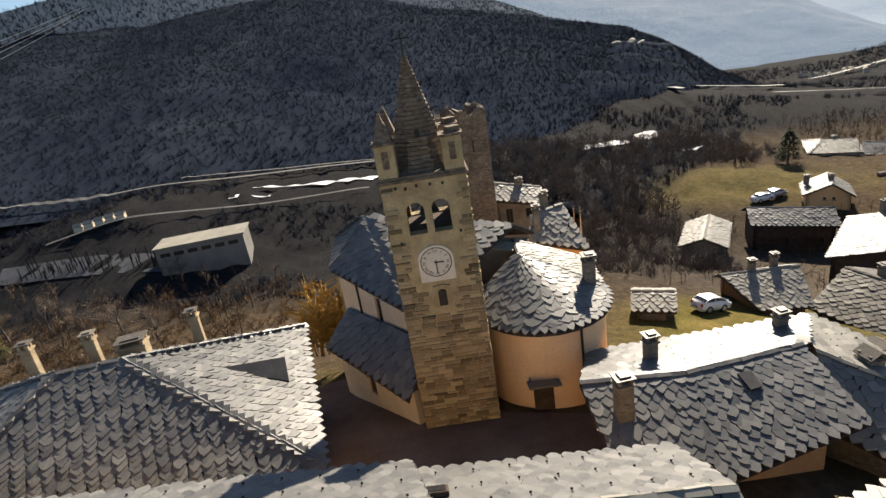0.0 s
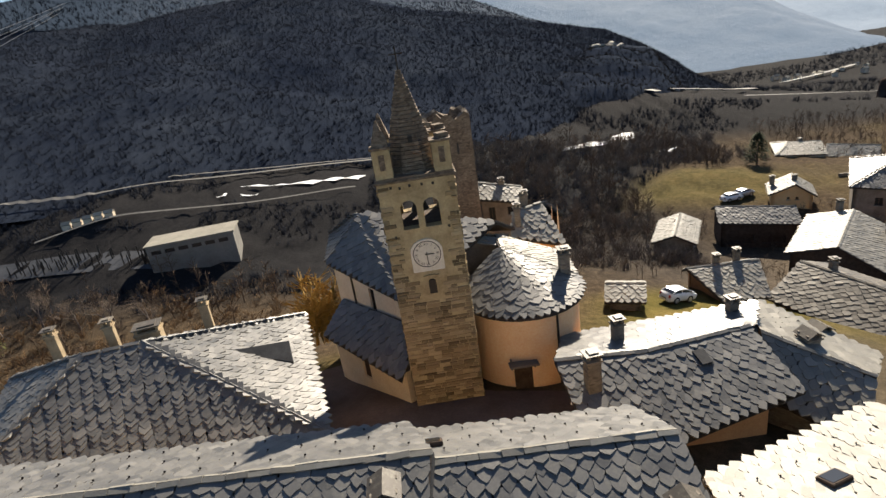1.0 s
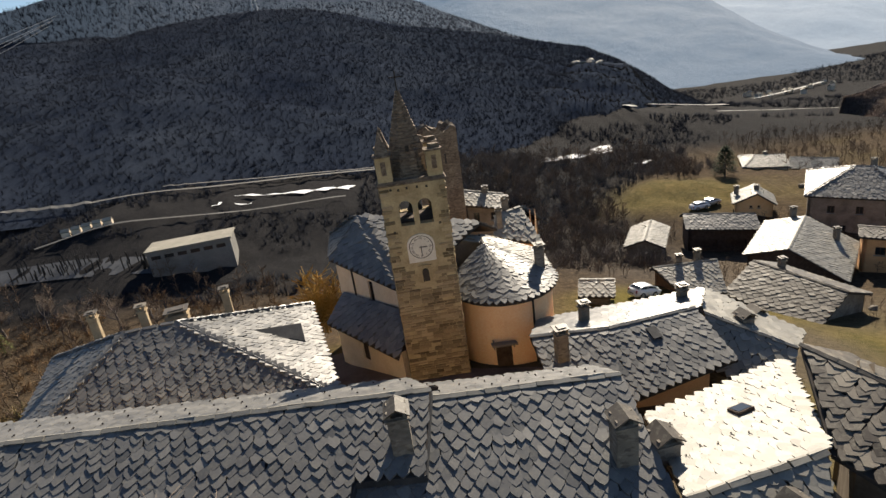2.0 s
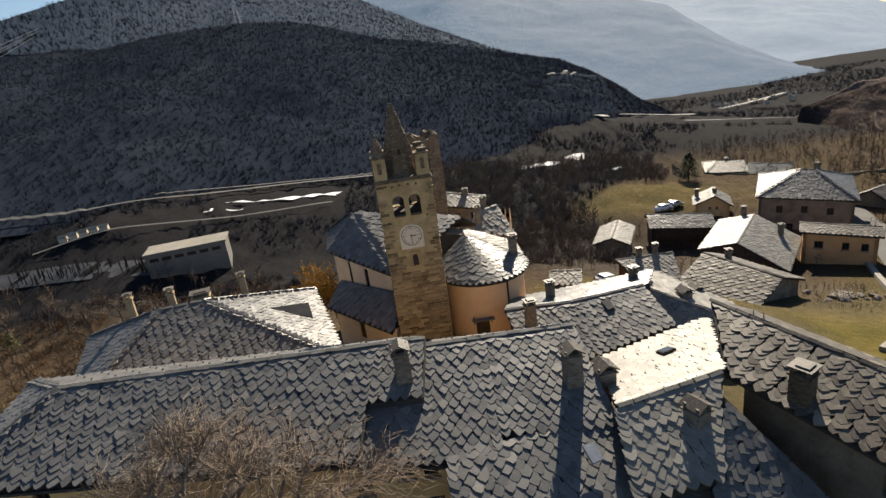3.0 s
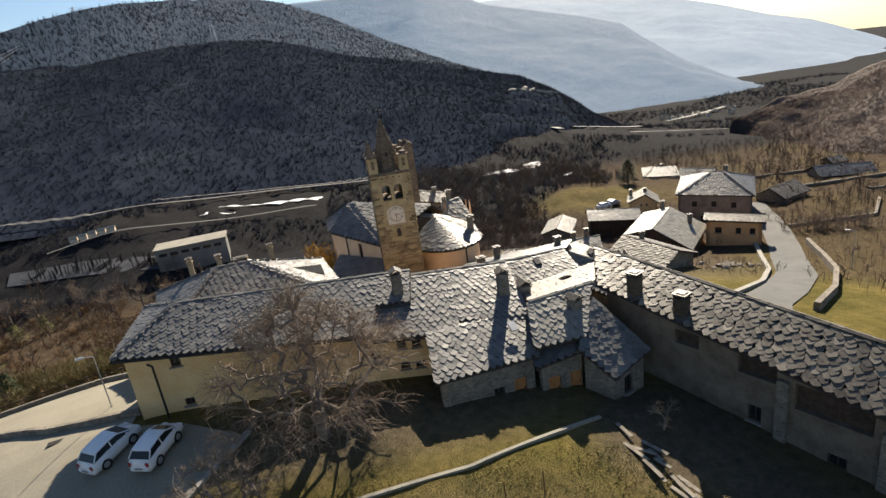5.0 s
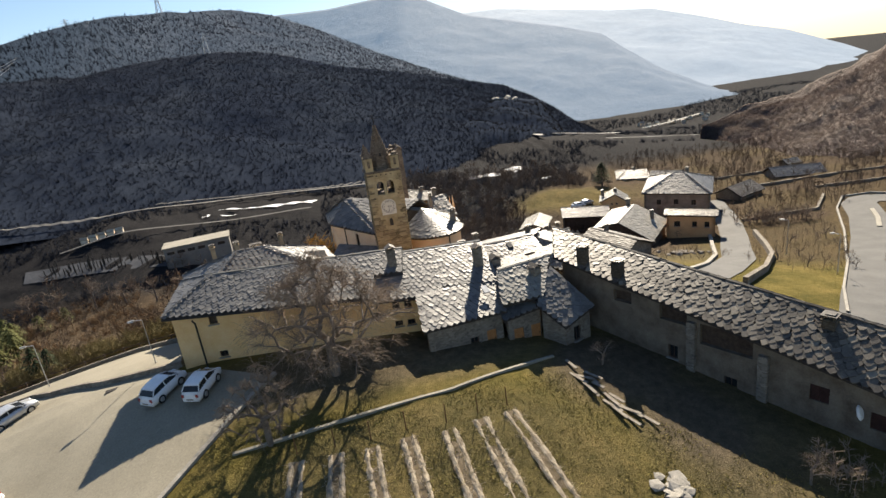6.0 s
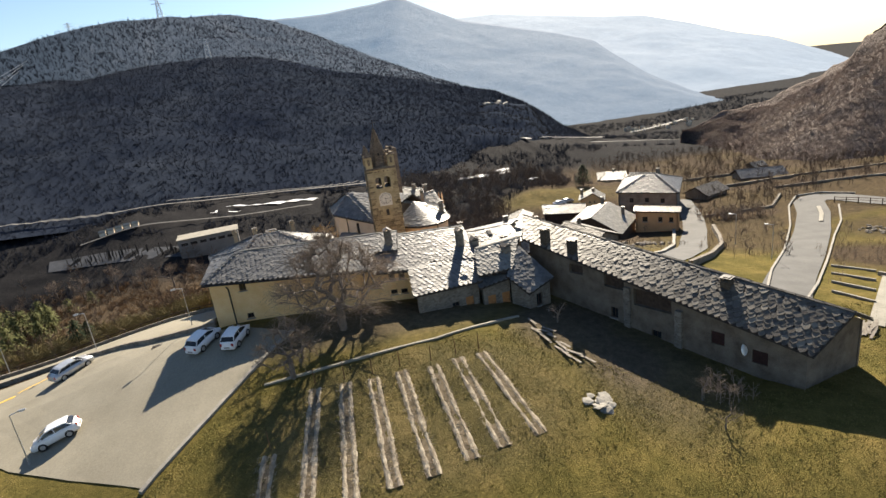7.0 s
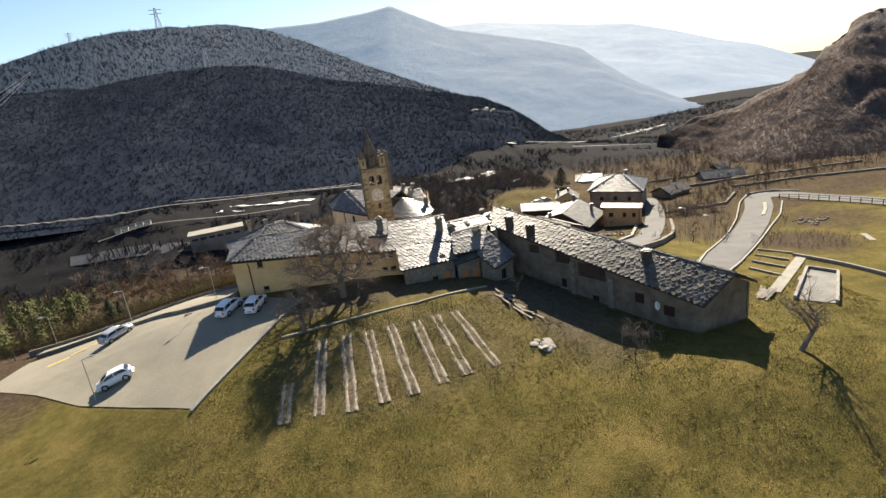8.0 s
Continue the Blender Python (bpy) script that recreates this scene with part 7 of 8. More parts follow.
ribbon("court_wall", "low pale wall round the concrete court", "wall", [COURT[3], COURT[0], COURT[1], COURT[2]], 0.3, KERB, 0.45, thick=0.9, n=60)
ribbon("garden_wall", "low stone wall above the meadow", "wall", [(50.8, 3.4), (52.3, -2.4), (52.8, -7.5), (53.5, -14)], 0.35, KERB, 0.4, thick=0.9, n=40)
ribbon("orchard_wall", "long dry-stone wall beside the lane", "wall", [(33.5, 12.2), (40, 17.0), (46.5, 23.5), (51, 30), (55.5, 37.5)], 0.5, RUBBLE, 0.8, thick=1.5, n=60)
for k, ln in enumerate((((60, 46), (72, 43), (80, 50)), ((84, 56), (98, 50), (112, 40)), ((80, 66), (96, 62), (116, 52)), ((62, 78), (80, 80), (100, 74)))):
    ribbon("field_wall", "old dry-stone wall between the fields", "wall", ln, 0.4, RUBBLE, 0.45, thick=1.3, n=50)
ribbon("lawn_path", "pale slab path on the green plot", "path", [(65.5, 5.0), (67.8, 8.6)], 0.8, PAVING, 0.15, n=10)

# evergreen on the hill
pine = thing("evergreen_tree", "dark evergreen standing on the hill's edge", "tree")
rng = random.Random(2)
PX, PY = 56.0, 89.8
pz = land_z(PX, PY)
bm = bmesh.new()
add_rod(bm, (PX, PY, pz - 0.3), (PX, PY, pz + 4.6), 0.22, 0.05, 7)
part("trunk", bm, BARK, pine)
bm = bmesh.new()
for k in range(1500):
    f = rng.random() ** 0.8
    r = (2.1 * (1 - f) ** 0.55 + 0.15) * rng.uniform(0.35, 1.1)
    a = rng.uniform(0, 6.283)
    c = Vector((PX + r * math.cos(a), PY + r * math.sin(a), pz + 0.6 + 4.9 * f + rng.uniform(-0.15, 0.15)))
    d = Vector((math.cos(a), math.sin(a), rng.uniform(-0.3, 0.5))) * rng.uniform(0.2, 0.42)
    s = Vector((-math.sin(a), math.cos(a), rng.uniform(-0.4, 0.4))) * rng.uniform(0.08, 0.16)
    bm.faces.new([bm.verts.new(c - s), bm.verts.new(c + d), bm.verts.new(c + s), bm.verts.new(c - d * 0.4 + Vector((0, 0, 0.1)))])
NEEDLES = plain("evergreen_needles", (0.018, 0.028, 0.012), (0.035, 0.05, 0.022), 2, 14, 0.9, 0.15)
part("crown", bm, NEEDLES, pine, "dark needle sprays")


def woods(name, label, spots, seed, size, material, twigs=9):
    """Many leafless trees and shrubs in one mesh."""
    rng = random.Random(seed)
    verts, faces = [], []

    def rod(a, b, r0, r1):
        d = (b - a).normalized()
        s = d.cross(Vector((0.3, 0.2, 1))).normalized()
        t = d.cross(s)
        k = len(verts)
        for c, r in ((a, r0), (b, r1)):
            for g in (0, 2.094, 4.189):
                verts.append(c + s * (r * math.cos(g)) + t * (r * math.sin(g)))
        faces.extend([(k, k + 1, k + 4, k + 3), (k + 1, k + 2, k + 5, k + 4), (k + 2, k, k + 3, k + 5)])

    for x, y, z in spots:
        h = size * rng.uniform(0.55, 1.35)
        base = Vector((x, y, z - 0.1))
        topv = base + Vector((rng.uniform(-0.12, 0.12) * h, rng.uniform(-0.12, 0.12) * h, h))
        rod(base, topv, h * 0.022, h * 0.006)
        for _ in range(twigs):
            f = rng.uniform(0.2, 0.9)
            p = base.lerp(topv, f)
            a = rng.uniform(0, 6.283)
            d = Vector((math.cos(a), math.sin(a), rng.uniform(0.3, 1.3))).normalized() * h * rng.uniform(0.22, 0.45) * (1.15 - f * 0.6)
            rod(p, p + d, h * 0.012, h * 0.004)
            e = p + d * rng.uniform(0.4, 0.8)
            for _ in range(2):
                a2 = a + rng.uniform(-1.2, 1.2)
                rod(e, e + Vector((math.cos(a2), math.sin(a2), rng.uniform(0.2, 1.2))) * h * rng.uniform(0.1, 0.2), h * 0.008, h * 0.003)
    return tagged(mesh_part(name, verts, faces, material), label, "woods", kind="stuff")


def scatter(n, seed, keep, x0, x1, y0, y1):
    rng = random.Random(seed)
    out = []
    while len(out) < n:
        x, y = rng.uniform(x0, x1), rng.uniform(y0, y1)
        if keep(x, y, rng):
            out.append((x, y, land_z(x, y)))
    return out


def thicket(name, label, spots, seed, size, material, stems=18, spread=0.7):
    """Dense leafless brush: from every spot a fan of thin forked stems."""
    rng = random.Random(seed)
    verts, faces = [], []

    def stem(a, b, r0, r1):
        d = (b - a).normalized()
        s = d.cross(Vector((0.3, 0.2, 1))).normalized()
        t = d.cross(s)
        k = len(verts)
        for c, r in ((a, r0), (b, r1)):
            for g in (0, 2.094, 4.189):
                verts.append(c + s * (r * math.cos(g)) + t * (r * math.sin(g)))
        faces.extend([(k, k + 1, k + 4, k + 3), (k + 1, k + 2, k + 5, k + 4), (k + 2, k, k + 3, k + 5)])

    for x, y, z in spots:
        h = size * rng.uniform(0.45, 1.35)
        for _ in range(stems):
            g, w = rng.uniform(0, 6.283), rng.random() * spread
            a = Vector((x + rng.gauss(0, 0.12) * h, y + rng.gauss(0, 0.12) * h, z - 0.1))
            b = a + Vector((math.cos(g) * w, math.sin(g) * w, rng.uniform(0.5, 1.0))) * h * 0.6
            stem(a, b, 0.014 * h + 0.008, 0.008 * h + 0.005)
            for _ in range(2):
                g2 = g + rng.uniform(-1.1, 1.1)
                w2 = spread * rng.uniform(0.3, 1.2)
                stem(b, b + Vector((math.cos(g2) * w2, math.sin(g2) * w2, rng.uniform(0.1, 0.9))) * h * 0.42, 0.008 * h + 0.005, 0.004)
    return tagged(mesh_part(name, verts, faces, material), label, "woods", kind="stuff")


def conifers(name, label, spots, seed, size, material):
    """Ragged evergreens in one mesh: a thin trunk and whorls of drooping sprays."""
    rng = random.Random(seed)
    verts, faces = [], []
    for x, y, z in spots:
        h = size * rng.uniform(0.6, 1.3)
        wide = h * rng.uniform(0.3, 0.5)
        k = len(verts)
        verts += [Vector((x - 0.1, y, z - 0.2)), Vector((x + 0.1, y - 0.08, z - 0.2)), Vector((x, y + 0.1, z - 0.2)), Vector((x, y, z + h))]
        faces += [(k, k + 1, k + 3), (k + 1, k + 2, k + 3), (k + 2, k, k + 3)]
        for _ in range(150):
            f = rng.random() ** 0.85
            g = rng.uniform(0, 6.283)
            r = wide * ((1 - f) ** 0.55 + 0.05) * rng.uniform(0.35, 1.15)
            c = Vector((x + r * math.cos(g), y + r * math.sin(g), z + h * (0.08 + 0.92 * f)))
            d = Vector((math.cos(g), math.sin(g), rng.uniform(-0.6, 0.25))) * h * rng.uniform(0.05, 0.11)
            w = Vector((-math.sin(g), math.cos(g), rng.uniform(-0.3, 0.3))) * h * rng.uniform(0.018, 0.04)
            k = len(verts)
            verts += [c - w, c + d, c + w, c - d * 0.6 + Vector((0, 0, 0.05 * h))]
            faces += [(k, k + 1, k + 2), (k, k + 2, k + 3)]
    return tagged(mesh_part(name, verts, faces, material), label, "woods", kind="stuff")


RUST = plain("rusty_brush", (0.14, 0.085, 0.043), (0.23, 0.15, 0.08), 0.25, 5, 0.95, 0.1, 0.0)
OLIVE = plain("olive_brush", (0.12, 0.1, 0.045), (0.21, 0.175, 0.085), 0.25, 5, 0.95, 0.1, 0.0)
GREYBRUSH = plain("grey_brown_brush", (0.11, 0.092, 0.078), (0.18, 0.155, 0.135), 0.2, 5, 0.95, 0.1, 0.0)
DULLGREEN = plain("dull_green_needles", (0.06, 0.068, 0.022), (0.125, 0.125, 0.045), 0.6, 6, 0.9, 0.15, 0.0)
below = lambda x, y: y > 20.8 + max(0, (x + 45)) * 0.1 or x < -52
woods("hillside_woods", "leafless brown woods below the car park", scatter(330, 1, lambda x, y, r: below(x, y), -95, -19, 14, 66), 1, 2.6, WOODTWIGS, 14)
thicket("hillside_brush", "rust-brown brush and dry grass below the car park", scatter(1500, 51, lambda x, y, r: below(x, y) and noise.noise((x * 0.09, y * 0.09, 2.0)) > -0.25, -95, -18, 18, 62), 51, 1.1, RUST, 12, 0.9)
thicket("olive_brush", "olive-brown shrubs crowding behind the car park wall", scatter(420, 52, lambda x, y, r: below(x, y) and y < 36 + 0.1 * x + 6 * noise.noise((x * 0.1, 0.0, 1.0)), -58, -18, 20, 38), 52, 1.9, OLIVE, 20, 0.75)
conifers("evergreen_grove", "ragged dull green evergreens on the slope", scatter(150, 53, lambda x, y, r: y > 23 and noise.noise((x * 0.1, y * 0.1, 7.0)) > -0.35, -84, -49, 22, 52), 53, 3.6, DULLGREEN)
conifers("evergreen_clump", "dark evergreen clump above the car park wall", [(-40.5, 25.0, land_z(-40.5, 25.0)), (-39.6, 25.8, land_z(-39.6, 25.8)), (-41.2, 26.2, land_z(-41.2, 26.2))], 54, 3.0, NEEDLES)
for k, (x_, y_) in enumerate(((-47, 55), (-42, 53.5), (-37, 52), (-53, 56), (-31, 48), (-58, 58))):
    bare_tree("hillside_tree", "leafless brown tree at the edge of the slope", x_, y_, 5.2, 0.75, 60 + k, 4, 0.15, group="trees at the slope's edge")
woods("gully_woods", "leafless brown woods in the gully behind the church", scatter(500, 2, lambda x, y, r: not (30 < x and y < 76) and not (x > 30 and 72 < y < 90), 8, 52, 56, 118), 2, 2.8, WOODTWIGS, 14)
thicket("gully_brush", "grey-brown brush filling the gully behind the church", scatter(1100, 55, lambda x, y, r: not (27 < x and y < 76) and not (x > 28 and 70 < y < 92), 6, 60, 46, 118), 55, 2.0, GREYBRUSH, 14, 0.7)
woods("terrace_woods", "leafless scrub along the upper terraces", scatter(1500, 3, lambda x, y, r: r.random() < 0.35 + 0.65 * (noise.noise((x * 0.12, y * 0.12, 4.0)) > 0), 70, 135, 46, 120), 3, 2.0, WOODTWIGS, 11)
woods("roadside_scrub", "leafless scrub and brambles beside the road", scatter(90, 4, lambda x, y, r: True, 60, 80, 44, 56), 4, 1.8, WOODTWIGS, 8)
woods("vineyard", "brown bare vines on the sloping field", scatter(170, 21, lambda x, y, r: abs((y - 15) - (x - 43) * 1.1) < 9, 42, 66, 14, 36), 21, 1.0, TWIGS, 7)
woods("hedge", "brown leafless hedge behind the field", scatter(110, 22, lambda x, y, r: abs(y - (42.6 - 0.4 * (x - 60))) < 2.2, 58, 68, 34, 46), 22, 2.0, TWIGS, 10)
woods("bramble_patch", "dark brown brambles between the terraces", scatter(150, 23, lambda x, y, r: math.hypot((x - 59) / 7.5, (y - 10) / 7) < 1, 50, 68, 2, 18), 23, 0.8, TWIGS, 8)
woods("road_brambles", "low brambles along the road's stone edge", scatter(90, 24, lambda x, y, r: abs(y - (x - 41.8) * 0.87 - 0.8) < 1.0, 43, 72, 0, 28), 24, 0.7, TWIGS, 7)
woods("brush_heap", "heap of cut branches against the farmhouse wall", scatter(26, 25, lambda x, y, r: math.hypot(x - 17.4, y + 15) < 1.6, 15, 20, -17, -13), 25, 1.3, TWIGS, 12)
woods("garden_scrub", "brown bushes and stalks in the village gardens", scatter(150, 41, lambda x, y, r: math.hypot((x - 38) / 7, (y - 31) / 6) < 1, 30, 46, 24, 38), 41, 0.8, WOODTWIGS, 8)
woods("orchard_scrub", "leafless bushes between the village houses", scatter(190, 42, lambda x, y, r: not (34 < x < 46 and 41 < y < 52) and not (22 < x < 31 and 52 < y < 60) and not (33 < x < 42 and 56 < y < 62), 14, 52, 42, 66), 42, 1.3, WOODTWIGS, 9)
GOLD = plain("golden_twigs", (0.3, 0.19, 0.05), (0.4, 0.26, 0.08), 1.0, 9, 0.95, 0.15, 0.0)
woods("golden_shrub", "golden-brown shrub beside the church", [(-9.6 + random.Random(k).uniform(-1.3, 1.3), 32.5 + random.Random(k + 50).uniform(-1.5, 1.5), -3.2) for k in range(40)], 6, 3.4, GOLD, 14)


def far_forest(name, label, grid, n, seed, width, height, material, lo=0.0, hi=1.0, keep=None):
    """A far leafless wood: very many small fans of stems of uneven height over a hillside."""
    rs = np.random.RandomState(seed)
    rows, cols = grid.shape[:2]
    i = (lo + (hi - lo) * rs.rand(n)) * (rows - 1.001)
    j = rs.rand(n) * (cols - 1.001)
    a, b = i.astype(int), j.astype(int)
    fi, fj = (i - a)[:, None], (j - b)[:, None]
    c = (grid[a, b] * (1 - fi) + grid[a + 1, b] * fi) * (1 - fj) + (grid[a, b + 1] * (1 - fi) + grid[a + 1, b + 1] * fi) * fj
    if keep is not None:
        c = c[keep(c[:, 0], c[:, 1])]
    n = len(c)
    h = height * rs.uniform(0.55, 1.35, n)
    spikes, K = [], 5
    for k in range(K):
        g, w = rs.uniform(0, 6.283, n), width * rs.uniform(0.15, 1.1, n)
        foot = c + np.stack([0.25 * width * rs.randn(n), 0.25 * width * rs.randn(n), -0.1 * np.ones(n)], -1)
        tip = foot + np.stack([w * np.cos(g), w * np.sin(g), h * rs.uniform(0.6, 1.05, n)], -1)
        r = 0.042 * h * rs.uniform(0.7, 1.4, n)
        a0 = rs.uniform(0, 6.283, n)
        for e in (0, 2.094, 4.189):
            spikes.append(foot + np.stack([r * np.cos(a0 + e), r * np.sin(a0 + e), np.zeros(n)], -1))
        spikes.append(tip)
    verts = np.stack(spikes, 1).reshape(-1, 3)
    one = [(4 * k + i, 4 * k + (i + 1) % 3, 4 * k + 3) for k in range(K) for i in range(3)]
    tri = (np.array(one)[None] + 4 * K * np.arange(n)[:, None, None]).reshape(-1, 3)
    me = bpy.data.meshes.new(name)
    me.vertices.add(len(verts))
    me.vertices.foreach_set("co", verts.ravel())
    me.loops.add(tri.size)
    me.loops.foreach_set("vertex_index", tri.ravel().astype(np.int32))
    me.polygons.add(len(tri))
    me.polygons.foreach_set("loop_start", np.arange(0, tri.size, 3, dtype=np.int32))
    me.update(calc_edges=True)
    me.validate()
    me.materials.append(material)
    me.shade_smooth()
    return tagged(new(name, me), label, "woods", kind="stuff")


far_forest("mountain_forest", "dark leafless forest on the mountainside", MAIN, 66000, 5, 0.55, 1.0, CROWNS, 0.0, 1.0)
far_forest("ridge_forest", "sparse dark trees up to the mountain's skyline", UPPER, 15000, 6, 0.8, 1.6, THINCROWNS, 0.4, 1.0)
far_forest("spur_forest", "dark leafless forest on the valley spur", SPUR, 5000, 7, 0.6, 1.0, SPURCROWNS)
far_forest("cliff_scrub", "reddish-brown scrub on the rocky slope", CLIFF, 26000, 8, 0.55, 0.8, SCRUBCROWNS, 0.0, 0.84)
CLEARINGS = ((-37, -12, 85, 99), (25, 47, 108, 125), (44, 50, 103, 108), (60, 146, 143, 176), (136, 192, 212, 244), (-66, -26, 62, 76))


def off_clearings(x, y):
    free = np.ones(x.shape, bool)
    for x0, x1, y0, y1 in CLEARINGS:
        free &= ~((x > x0) & (x < x1) & (y > y0) & (y < y1))
    return free


VX, VY = np.meshgrid(np.linspace(-130, 110, 80), np.linspace(56, 150, 50))
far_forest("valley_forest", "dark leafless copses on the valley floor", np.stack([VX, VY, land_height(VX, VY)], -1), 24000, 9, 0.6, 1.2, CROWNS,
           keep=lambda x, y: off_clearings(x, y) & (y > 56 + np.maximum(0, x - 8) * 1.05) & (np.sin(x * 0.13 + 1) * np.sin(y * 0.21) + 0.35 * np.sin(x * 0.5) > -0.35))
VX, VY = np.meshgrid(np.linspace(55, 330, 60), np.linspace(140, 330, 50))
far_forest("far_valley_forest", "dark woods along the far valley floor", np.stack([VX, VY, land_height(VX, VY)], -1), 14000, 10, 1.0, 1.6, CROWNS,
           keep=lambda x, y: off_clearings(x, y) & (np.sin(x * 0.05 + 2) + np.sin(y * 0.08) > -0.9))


outcrop = thing("rock_outcrop", "pale bare rocks along the spur's crest", "rock")
rng = random.Random(31)
for k in range(16):
    q = SPUR[-2, 14 + 2 * k + rng.randrange(2)]
    bm = bmesh.new()
    bmesh.ops.create_icosphere(bm, subdivisions=2, radius=1.0)
    for v in bm.verts:
        v.co *= rng.uniform(0.75, 1.2)
    sz = rng.uniform(0.6, 1.7)
    bmesh.ops.transform(bm, matrix=pose(q[0], q[1] - 1.0, q[2] + 0.4, rng.uniform(-20, 20), rng.uniform(-20, 20), rng.uniform(0, 360)) @ Matrix.Diagonal((sz * 1.5, sz, sz * 0.6, 1)), verts=bm.verts[:])
    part("rock", bm, KERB, outcrop)


def grass_tufts():
    rng = random.Random(17)
    verts, faces = [], []
    gx, gy = np.meshgrid(np.arange(-46, 47, 0.5) + 0.25, np.arange(-37, -2, 0.5) + 0.25, indexing="ij")
    coarse = land_height(gx, gy).tolist()
    while len(faces) < 130000:
        x, y = rng.uniform(-45, 45), rng.uniform(-36, -3.5)
        if x < -12 and y > -12.5 + (x + 21) * 1.45 and x > -48:
            continue
        if y > -16 and x > 9 and y > -15 - (x - 16) * 1.2 and x < 26:
            continue
        if rng.random() > 0.6 + 0.4 * (noise.noise((x * 0.25, y * 0.25, 1.0)) > -0.1):
            continue
        z = coarse[int((x + 46) * 2)][int((y + 37) * 2)]
        h = rng.uniform(0.04, 0.15)
        for _ in range(3):
            a = rng.uniform(0, 6.283)
            ox, oy = x + rng.gauss(0, 0.12), y + rng.gauss(0, 0.12)
            d = (math.cos(a) * 0.025, math.sin(a) * 0.025)
            k = len(verts)
            verts.extend([(ox - d[0], oy - d[1], z - 0.02), (ox + d[0], oy + d[1], z - 0.02), (ox + rng.gauss(0, 0.1), oy + rng.gauss(0, 0.1), z + h)])
            faces.append((k, k + 1, k + 2))
    tagged(mesh_part("grass", verts, faces, GRASS), "dry winter grass of the meadow", "grass", kind="stuff")


GRASS = slate_material("grass_blades", ((0.095, 0.09, 0.024), (0.15, 0.128, 0.037), (0.22, 0.175, 0.066), (0.11, 0.11, 0.028), (0.3, 0.24, 0.1)), 0.9, 0.0, joined=True)
grass_tufts()

# valley: works building, substation, snow, roads
works = thing("works_building", "long low pale works building in the valley", "building")
WM = pose(-33.6, 68.6, -6.6, 0, 0, 10)
bm = bmesh.new()
add_box(bm, WM @ pose(0, 0, -2.2), 11.0, 4.5, 4.3)
part("wall", bm, CONCRETE, works)
box_part("roof", WM @ pose(0, 0, 2.1, 0, 0, 0), 11.4, 4.9, 0.2, PAVING, works)
for k in range(6):
    box_part("window", WM @ pose(-4.4 + 1.7 * k, -2.26, 1.0), 1.2, 0.06, 0.5, GLASS, works)
sub = thing("substation", "rows of pale poles and lines in a fenced yard", "substation")
rng = random.Random(8)
for k in range(70):
    x_ = -61 + rng.random() * 21
    y_ = 69.0 - (x_ + 61) * 0.1 + rng.random() * 3.0
    bm = bmesh.new()
    z_ = land_z(x_, y_)
    add_rod(bm, (x_, y_, z_), (x_, y_, z_ + rng.uniform(0.9, 2.0)), 0.09, 0.07, 4)
    part("pole", bm, IRON, sub)
GRAVEL = plain("dark_gravel", (0.05, 0.054, 0.062), (0.085, 0.09, 0.1), 0.6, 4, 0.95, 0.1, 0.2)
draped("yard", "grey gravel yard of the substation", "yard", [(-64, 69.3), (-50, 67.4), (-38, 66.3), (-39.6, 70.6), (-50, 71.6), (-65, 73)], GRAVEL, 0.15, 2.0)


def snow_patch(outline, label, lift=0.25):
    rng = random.Random(len(outline) + int(outline[0][0]))
    pts = []
    n = len(outline)
    for i in range(n):
        a, b = Vector(outline[i]), Vector(outline[(i + 1) % n])
        for f in (0, 0.33, 0.66):
            c = a.lerp(b, f)
            pts.append((c.x + rng.uniform(-0.5, 0.5), c.y + rng.uniform(-0.7, 0.7)))
    draped("snow_patch", label, "snow", pts, SNOW, lift, 3.0, kind="")


# ---- valley floor ----
snow_patch([(-34, 91), (-28, 91.6), (-24, 92.2), (-18, 93.4), (-14, 94.8), (-13, 96.4), (-17, 95.0), (-22, 93.7), (-27, 92.6), (-33, 91.8)], "strip of old snow on the valley meadow")
snow_patch([(-36, 87), (-31, 87.3), (-30, 88.4), (-36, 88.0)], "thin strip of old snow on the valley meadow")
snow_patch([(27, 110), (36, 112.5), (45, 118), (46, 123), (41, 121), (38, 116.5), (33, 115.5), (26, 112)], "snow patch on a valley clearing")
snow_patch([(45, 104), (48, 104.5), (49.5, 107), (46, 106)], "small snow patch behind the village")
MAIN_PTS = MAIN.reshape(-1, 3)


def slope_z(x, y):
    """Height of the mountain's foot or of the land, whichever is higher."""
    near = np.argmin((MAIN_PTS[:, 0] - x) ** 2 + (MAIN_PTS[:, 1] - y) ** 2)
    m = MAIN_PTS[near]
    z = land_z(x, y)
    return max(z, m[2] + 0.37 * (y - m[1])) if abs(x - m[0]) < 4 and abs(y - m[1]) < 4 else z


LANE = plain("dull_grey_lane", (0.1, 0.098, 0.094), (0.15, 0.147, 0.14), 0.3, 4, 0.9)
RIVERBED = plain("pale_gravel", (0.25, 0.245, 0.235), (0.4, 0.395, 0.385), 0.3, 2, 0.9)
ribbon("river_bed", "pale gravel of the river bend", "river", [(63, 148), (62.5, 154), (68, 160), (80, 163), (93, 165), (104, 172)], 2.2, RIVERBED, 1.1, n=50)
ribbon("valley_road", "pale road along the far valley", "road", [(86, 146), (108, 152), (125, 160), (142, 169)], 0.8, RIVERBED, 1.0, n=40)
ribbon("valley_road", "grey road along the mountain's foot", "road", [(-120, 84), (-90, 87), (-62, 90), (-40, 95), (-18, 103), (4, 112)], 0.8, LANE, 0.9, n=120, height=slope_z)
ribbon("valley_road", "narrow grey lane in the valley", "road", [(-60, 76), (-44, 80), (-30, 84), (-14, 90)], 0.4, LANE, 0.7, n=80)
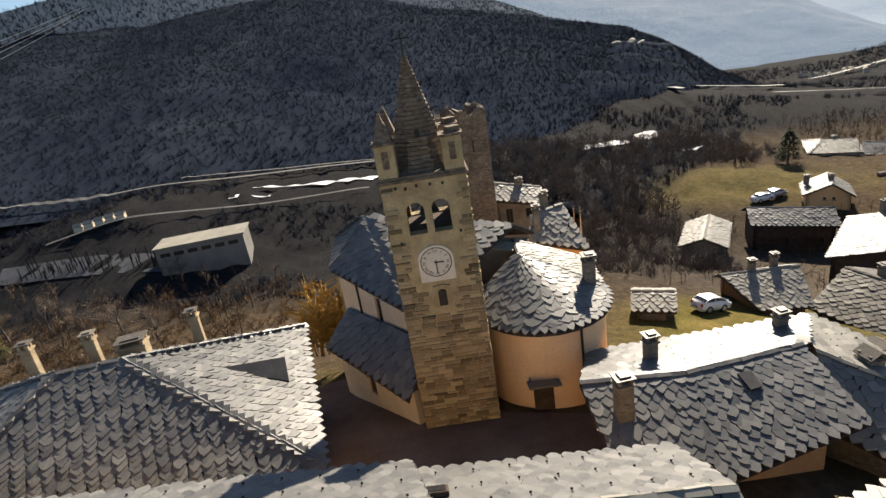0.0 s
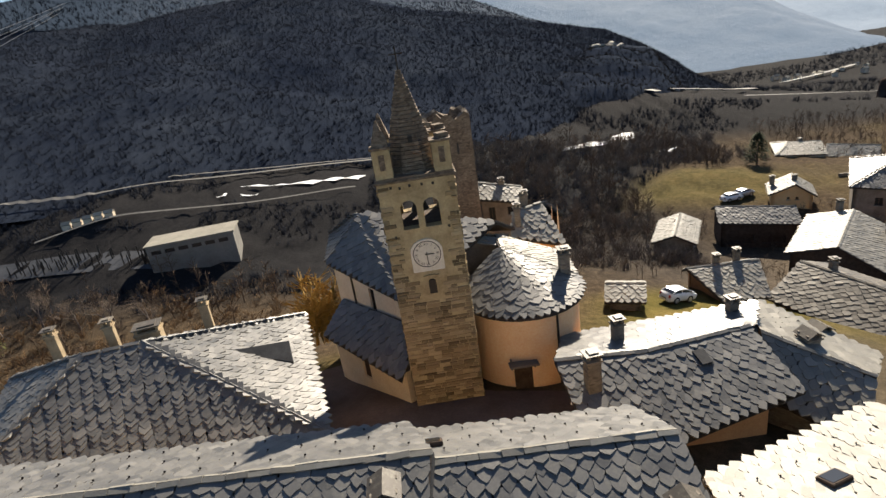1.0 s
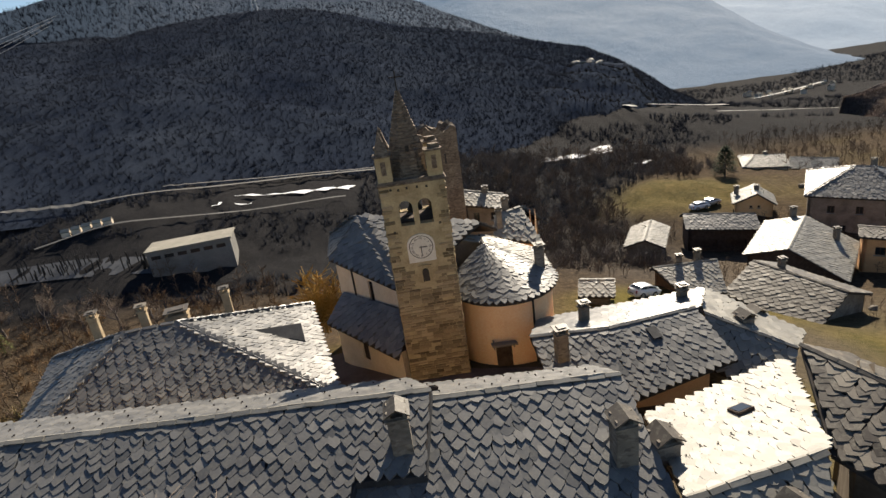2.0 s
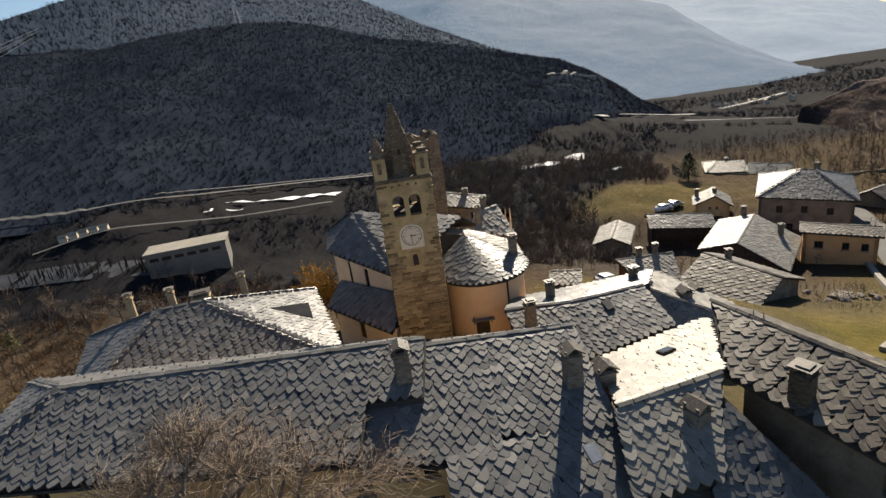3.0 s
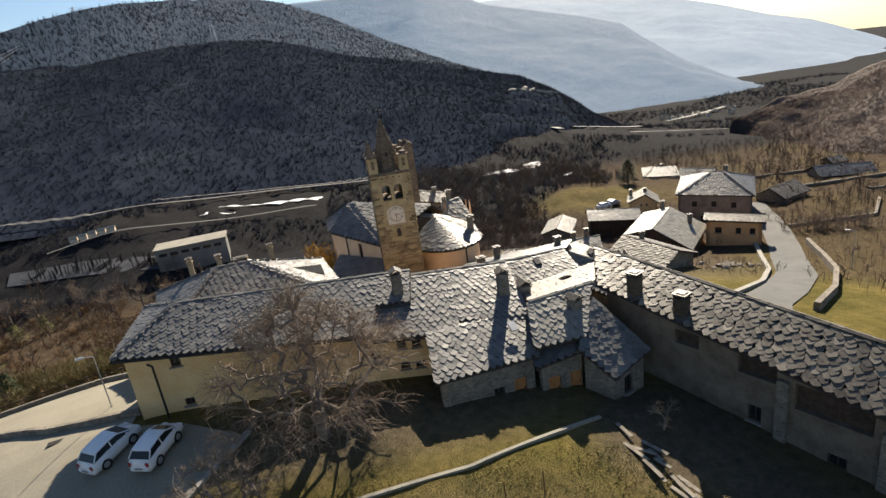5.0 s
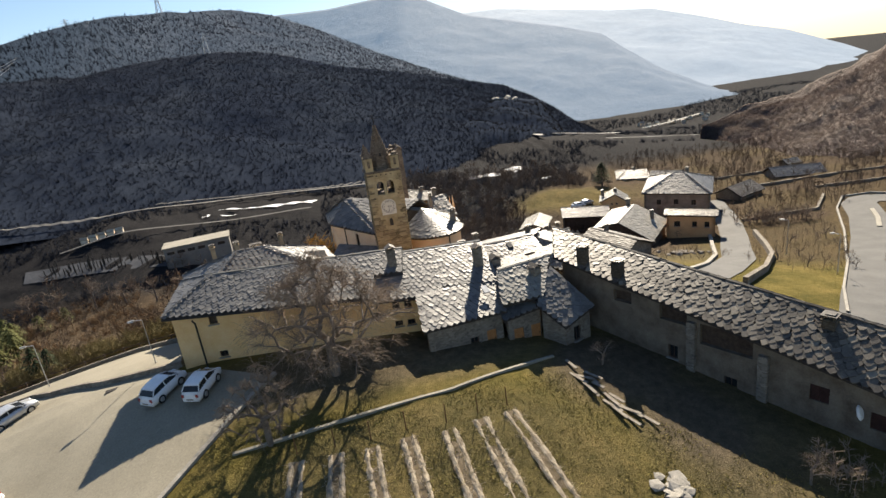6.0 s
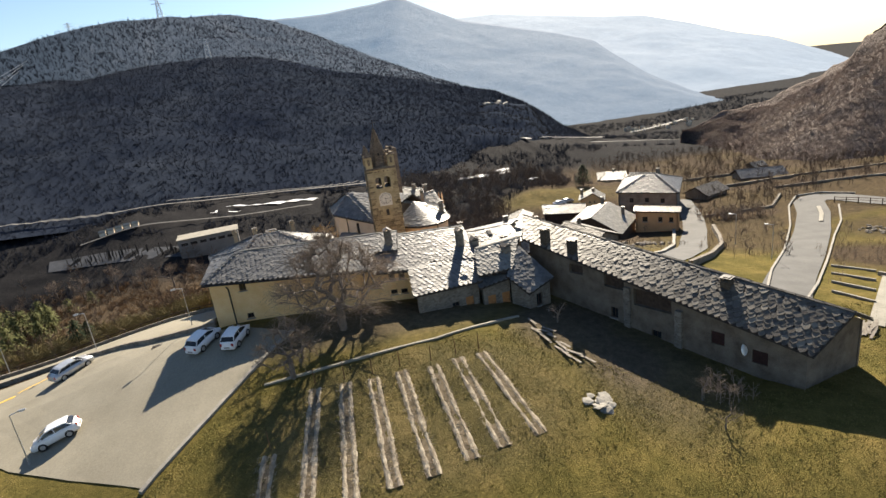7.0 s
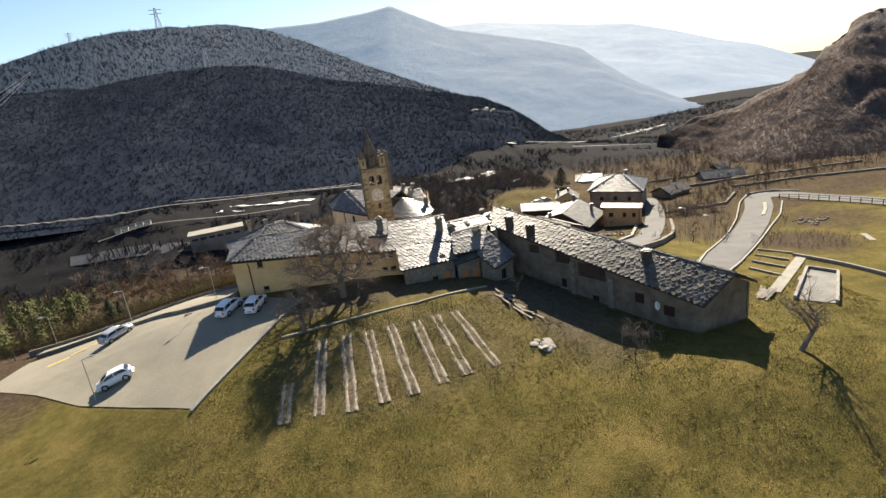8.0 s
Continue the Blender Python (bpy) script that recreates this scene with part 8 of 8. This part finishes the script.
ribbon("railway_line", "pale line of the railway in the valley", "railway", [(-48, 97), (-30, 101), (-14, 106), (0, 112)], 0.5, LANE, 0.9, n=80, height=slope_z)
ribbon("far_river", "bright strip of the far river", "river", [(140, 215), (165, 228), (188, 240)], 2.0, RIVERBED, 1.4, n=30)


def far_house(x, y, turn, s):
    h = thing("valley_house", "tiny pale house on the valley floor", "house", "houses of the far valley hamlet")
    z = land_z(x, y)
    m = pose(x, y, z, 0, 0, turn)
    box_part("wall", m, 2.2 * s, 1.6 * s, 1.6 * s, WHITEWALL, h)
    bm = bmesh.new()
    a = [m @ Vector(c) for c in ((-1.2 * s, -0.95 * s, 1.5 * s), (1.2 * s, -0.95 * s, 1.5 * s), (1.2 * s, 0, 2.2 * s), (-1.2 * s, 0, 2.2 * s))]
    b = [m @ Vector(c) for c in ((1.2 * s, 0.95 * s, 1.5 * s), (-1.2 * s, 0.95 * s, 1.5 * s), (-1.2 * s, 0, 2.2 * s), (1.2 * s, 0, 2.2 * s))]
    add_prism(bm, a, 0.12)
    add_prism(bm, b, 0.12)
    part("roof", bm, PAVING, h)


rng = random.Random(12)
for k in range(16):
    far_house(150 + rng.uniform(0, 40), 220 + rng.uniform(0, 22), rng.uniform(0, 90), rng.uniform(0.7, 1.2))
for k in range(5):
    far_house(-56.5 + k * 1.6, 79 + 0.2 * k, 8, 0.55)

# power line: lattice masts and cables
def mast(x, y, z, h, label):
    mst = thing("power_mast", label, "mast", "masts of the power line")
    bm = bmesh.new()
    w = h * 0.14
    for i, j in ((-1, -1), (1, -1), (1, 1), (-1, 1)):
        add_rod(bm, (x + i * w, y + j * w, z - 1), (x + i * w * 0.2, y + j * w * 0.2, z + h), h * 0.018, h * 0.012, 4)
    for k in range(6):
        f0, f1 = k / 6, (k + 1) / 6
        s0, s1 = w * (1 - 0.8 * f0), w * (1 - 0.8 * f1)
        add_rod(bm, (x - s0, y - s0, z + h * f0), (x + s1, y - s1, z + h * f1), h * 0.01, None, 4)
        add_rod(bm, (x + s0, y - s0, z + h * f0), (x - s1, y - s1, z + h * f1), h * 0.01, None, 4)
    part("lattice", bm, METAL, mst)
    for f in (0.72, 0.9):
        bm = bmesh.new()
        add_rod(bm, (x - h * 0.28, y, z + h * f), (x + h * 0.28, y, z + h * f), h * 0.015, None, 4)
        part("cross_arm", bm, METAL, mst)


mast(-101, 364, 76.0, 13.5, "grey lattice mast on the ridge")
mast(-56, 240.5, 40.5, 9.0, "slim grey mast on the lower ridge")
mast(-151, 350, 70.0, 8.0, "grey lattice mast where the cables start")
for k in range(4):
    a, b = Vector((-151 + 3.4 * (k - 0.5), 350, 76.5 + 0.6 * (k % 2))), Vector((-90 - 2.0 * k, 60 - 2 * k, 8.0 + 1.2 * k))
    cable = thing("power_cable", "thin power cable crossing the valley", "cable", "cables of the power line")
    verts, faces = [], []
    for i in range(21):
        f = i / 20
        c = a.lerp(b, f) - Vector((0, 0, 9 * f * (1 - f)))
        verts += [c + Vector((0.055 * math.cos(g), 0, 0.055 * math.sin(g))) for g in (0.5, 2.6, 4.7)]
        if i:
            q = 3 * i
            faces += [(q - 3 + e, q - 3 + (e + 1) % 3, q + (e + 1) % 3, q + e) for e in range(3)]
    mesh_part("wire", verts, faces, METAL, cable)


# ---- slates of all roofs, last ----
for made in ROOFS:
    finish_roof(made)
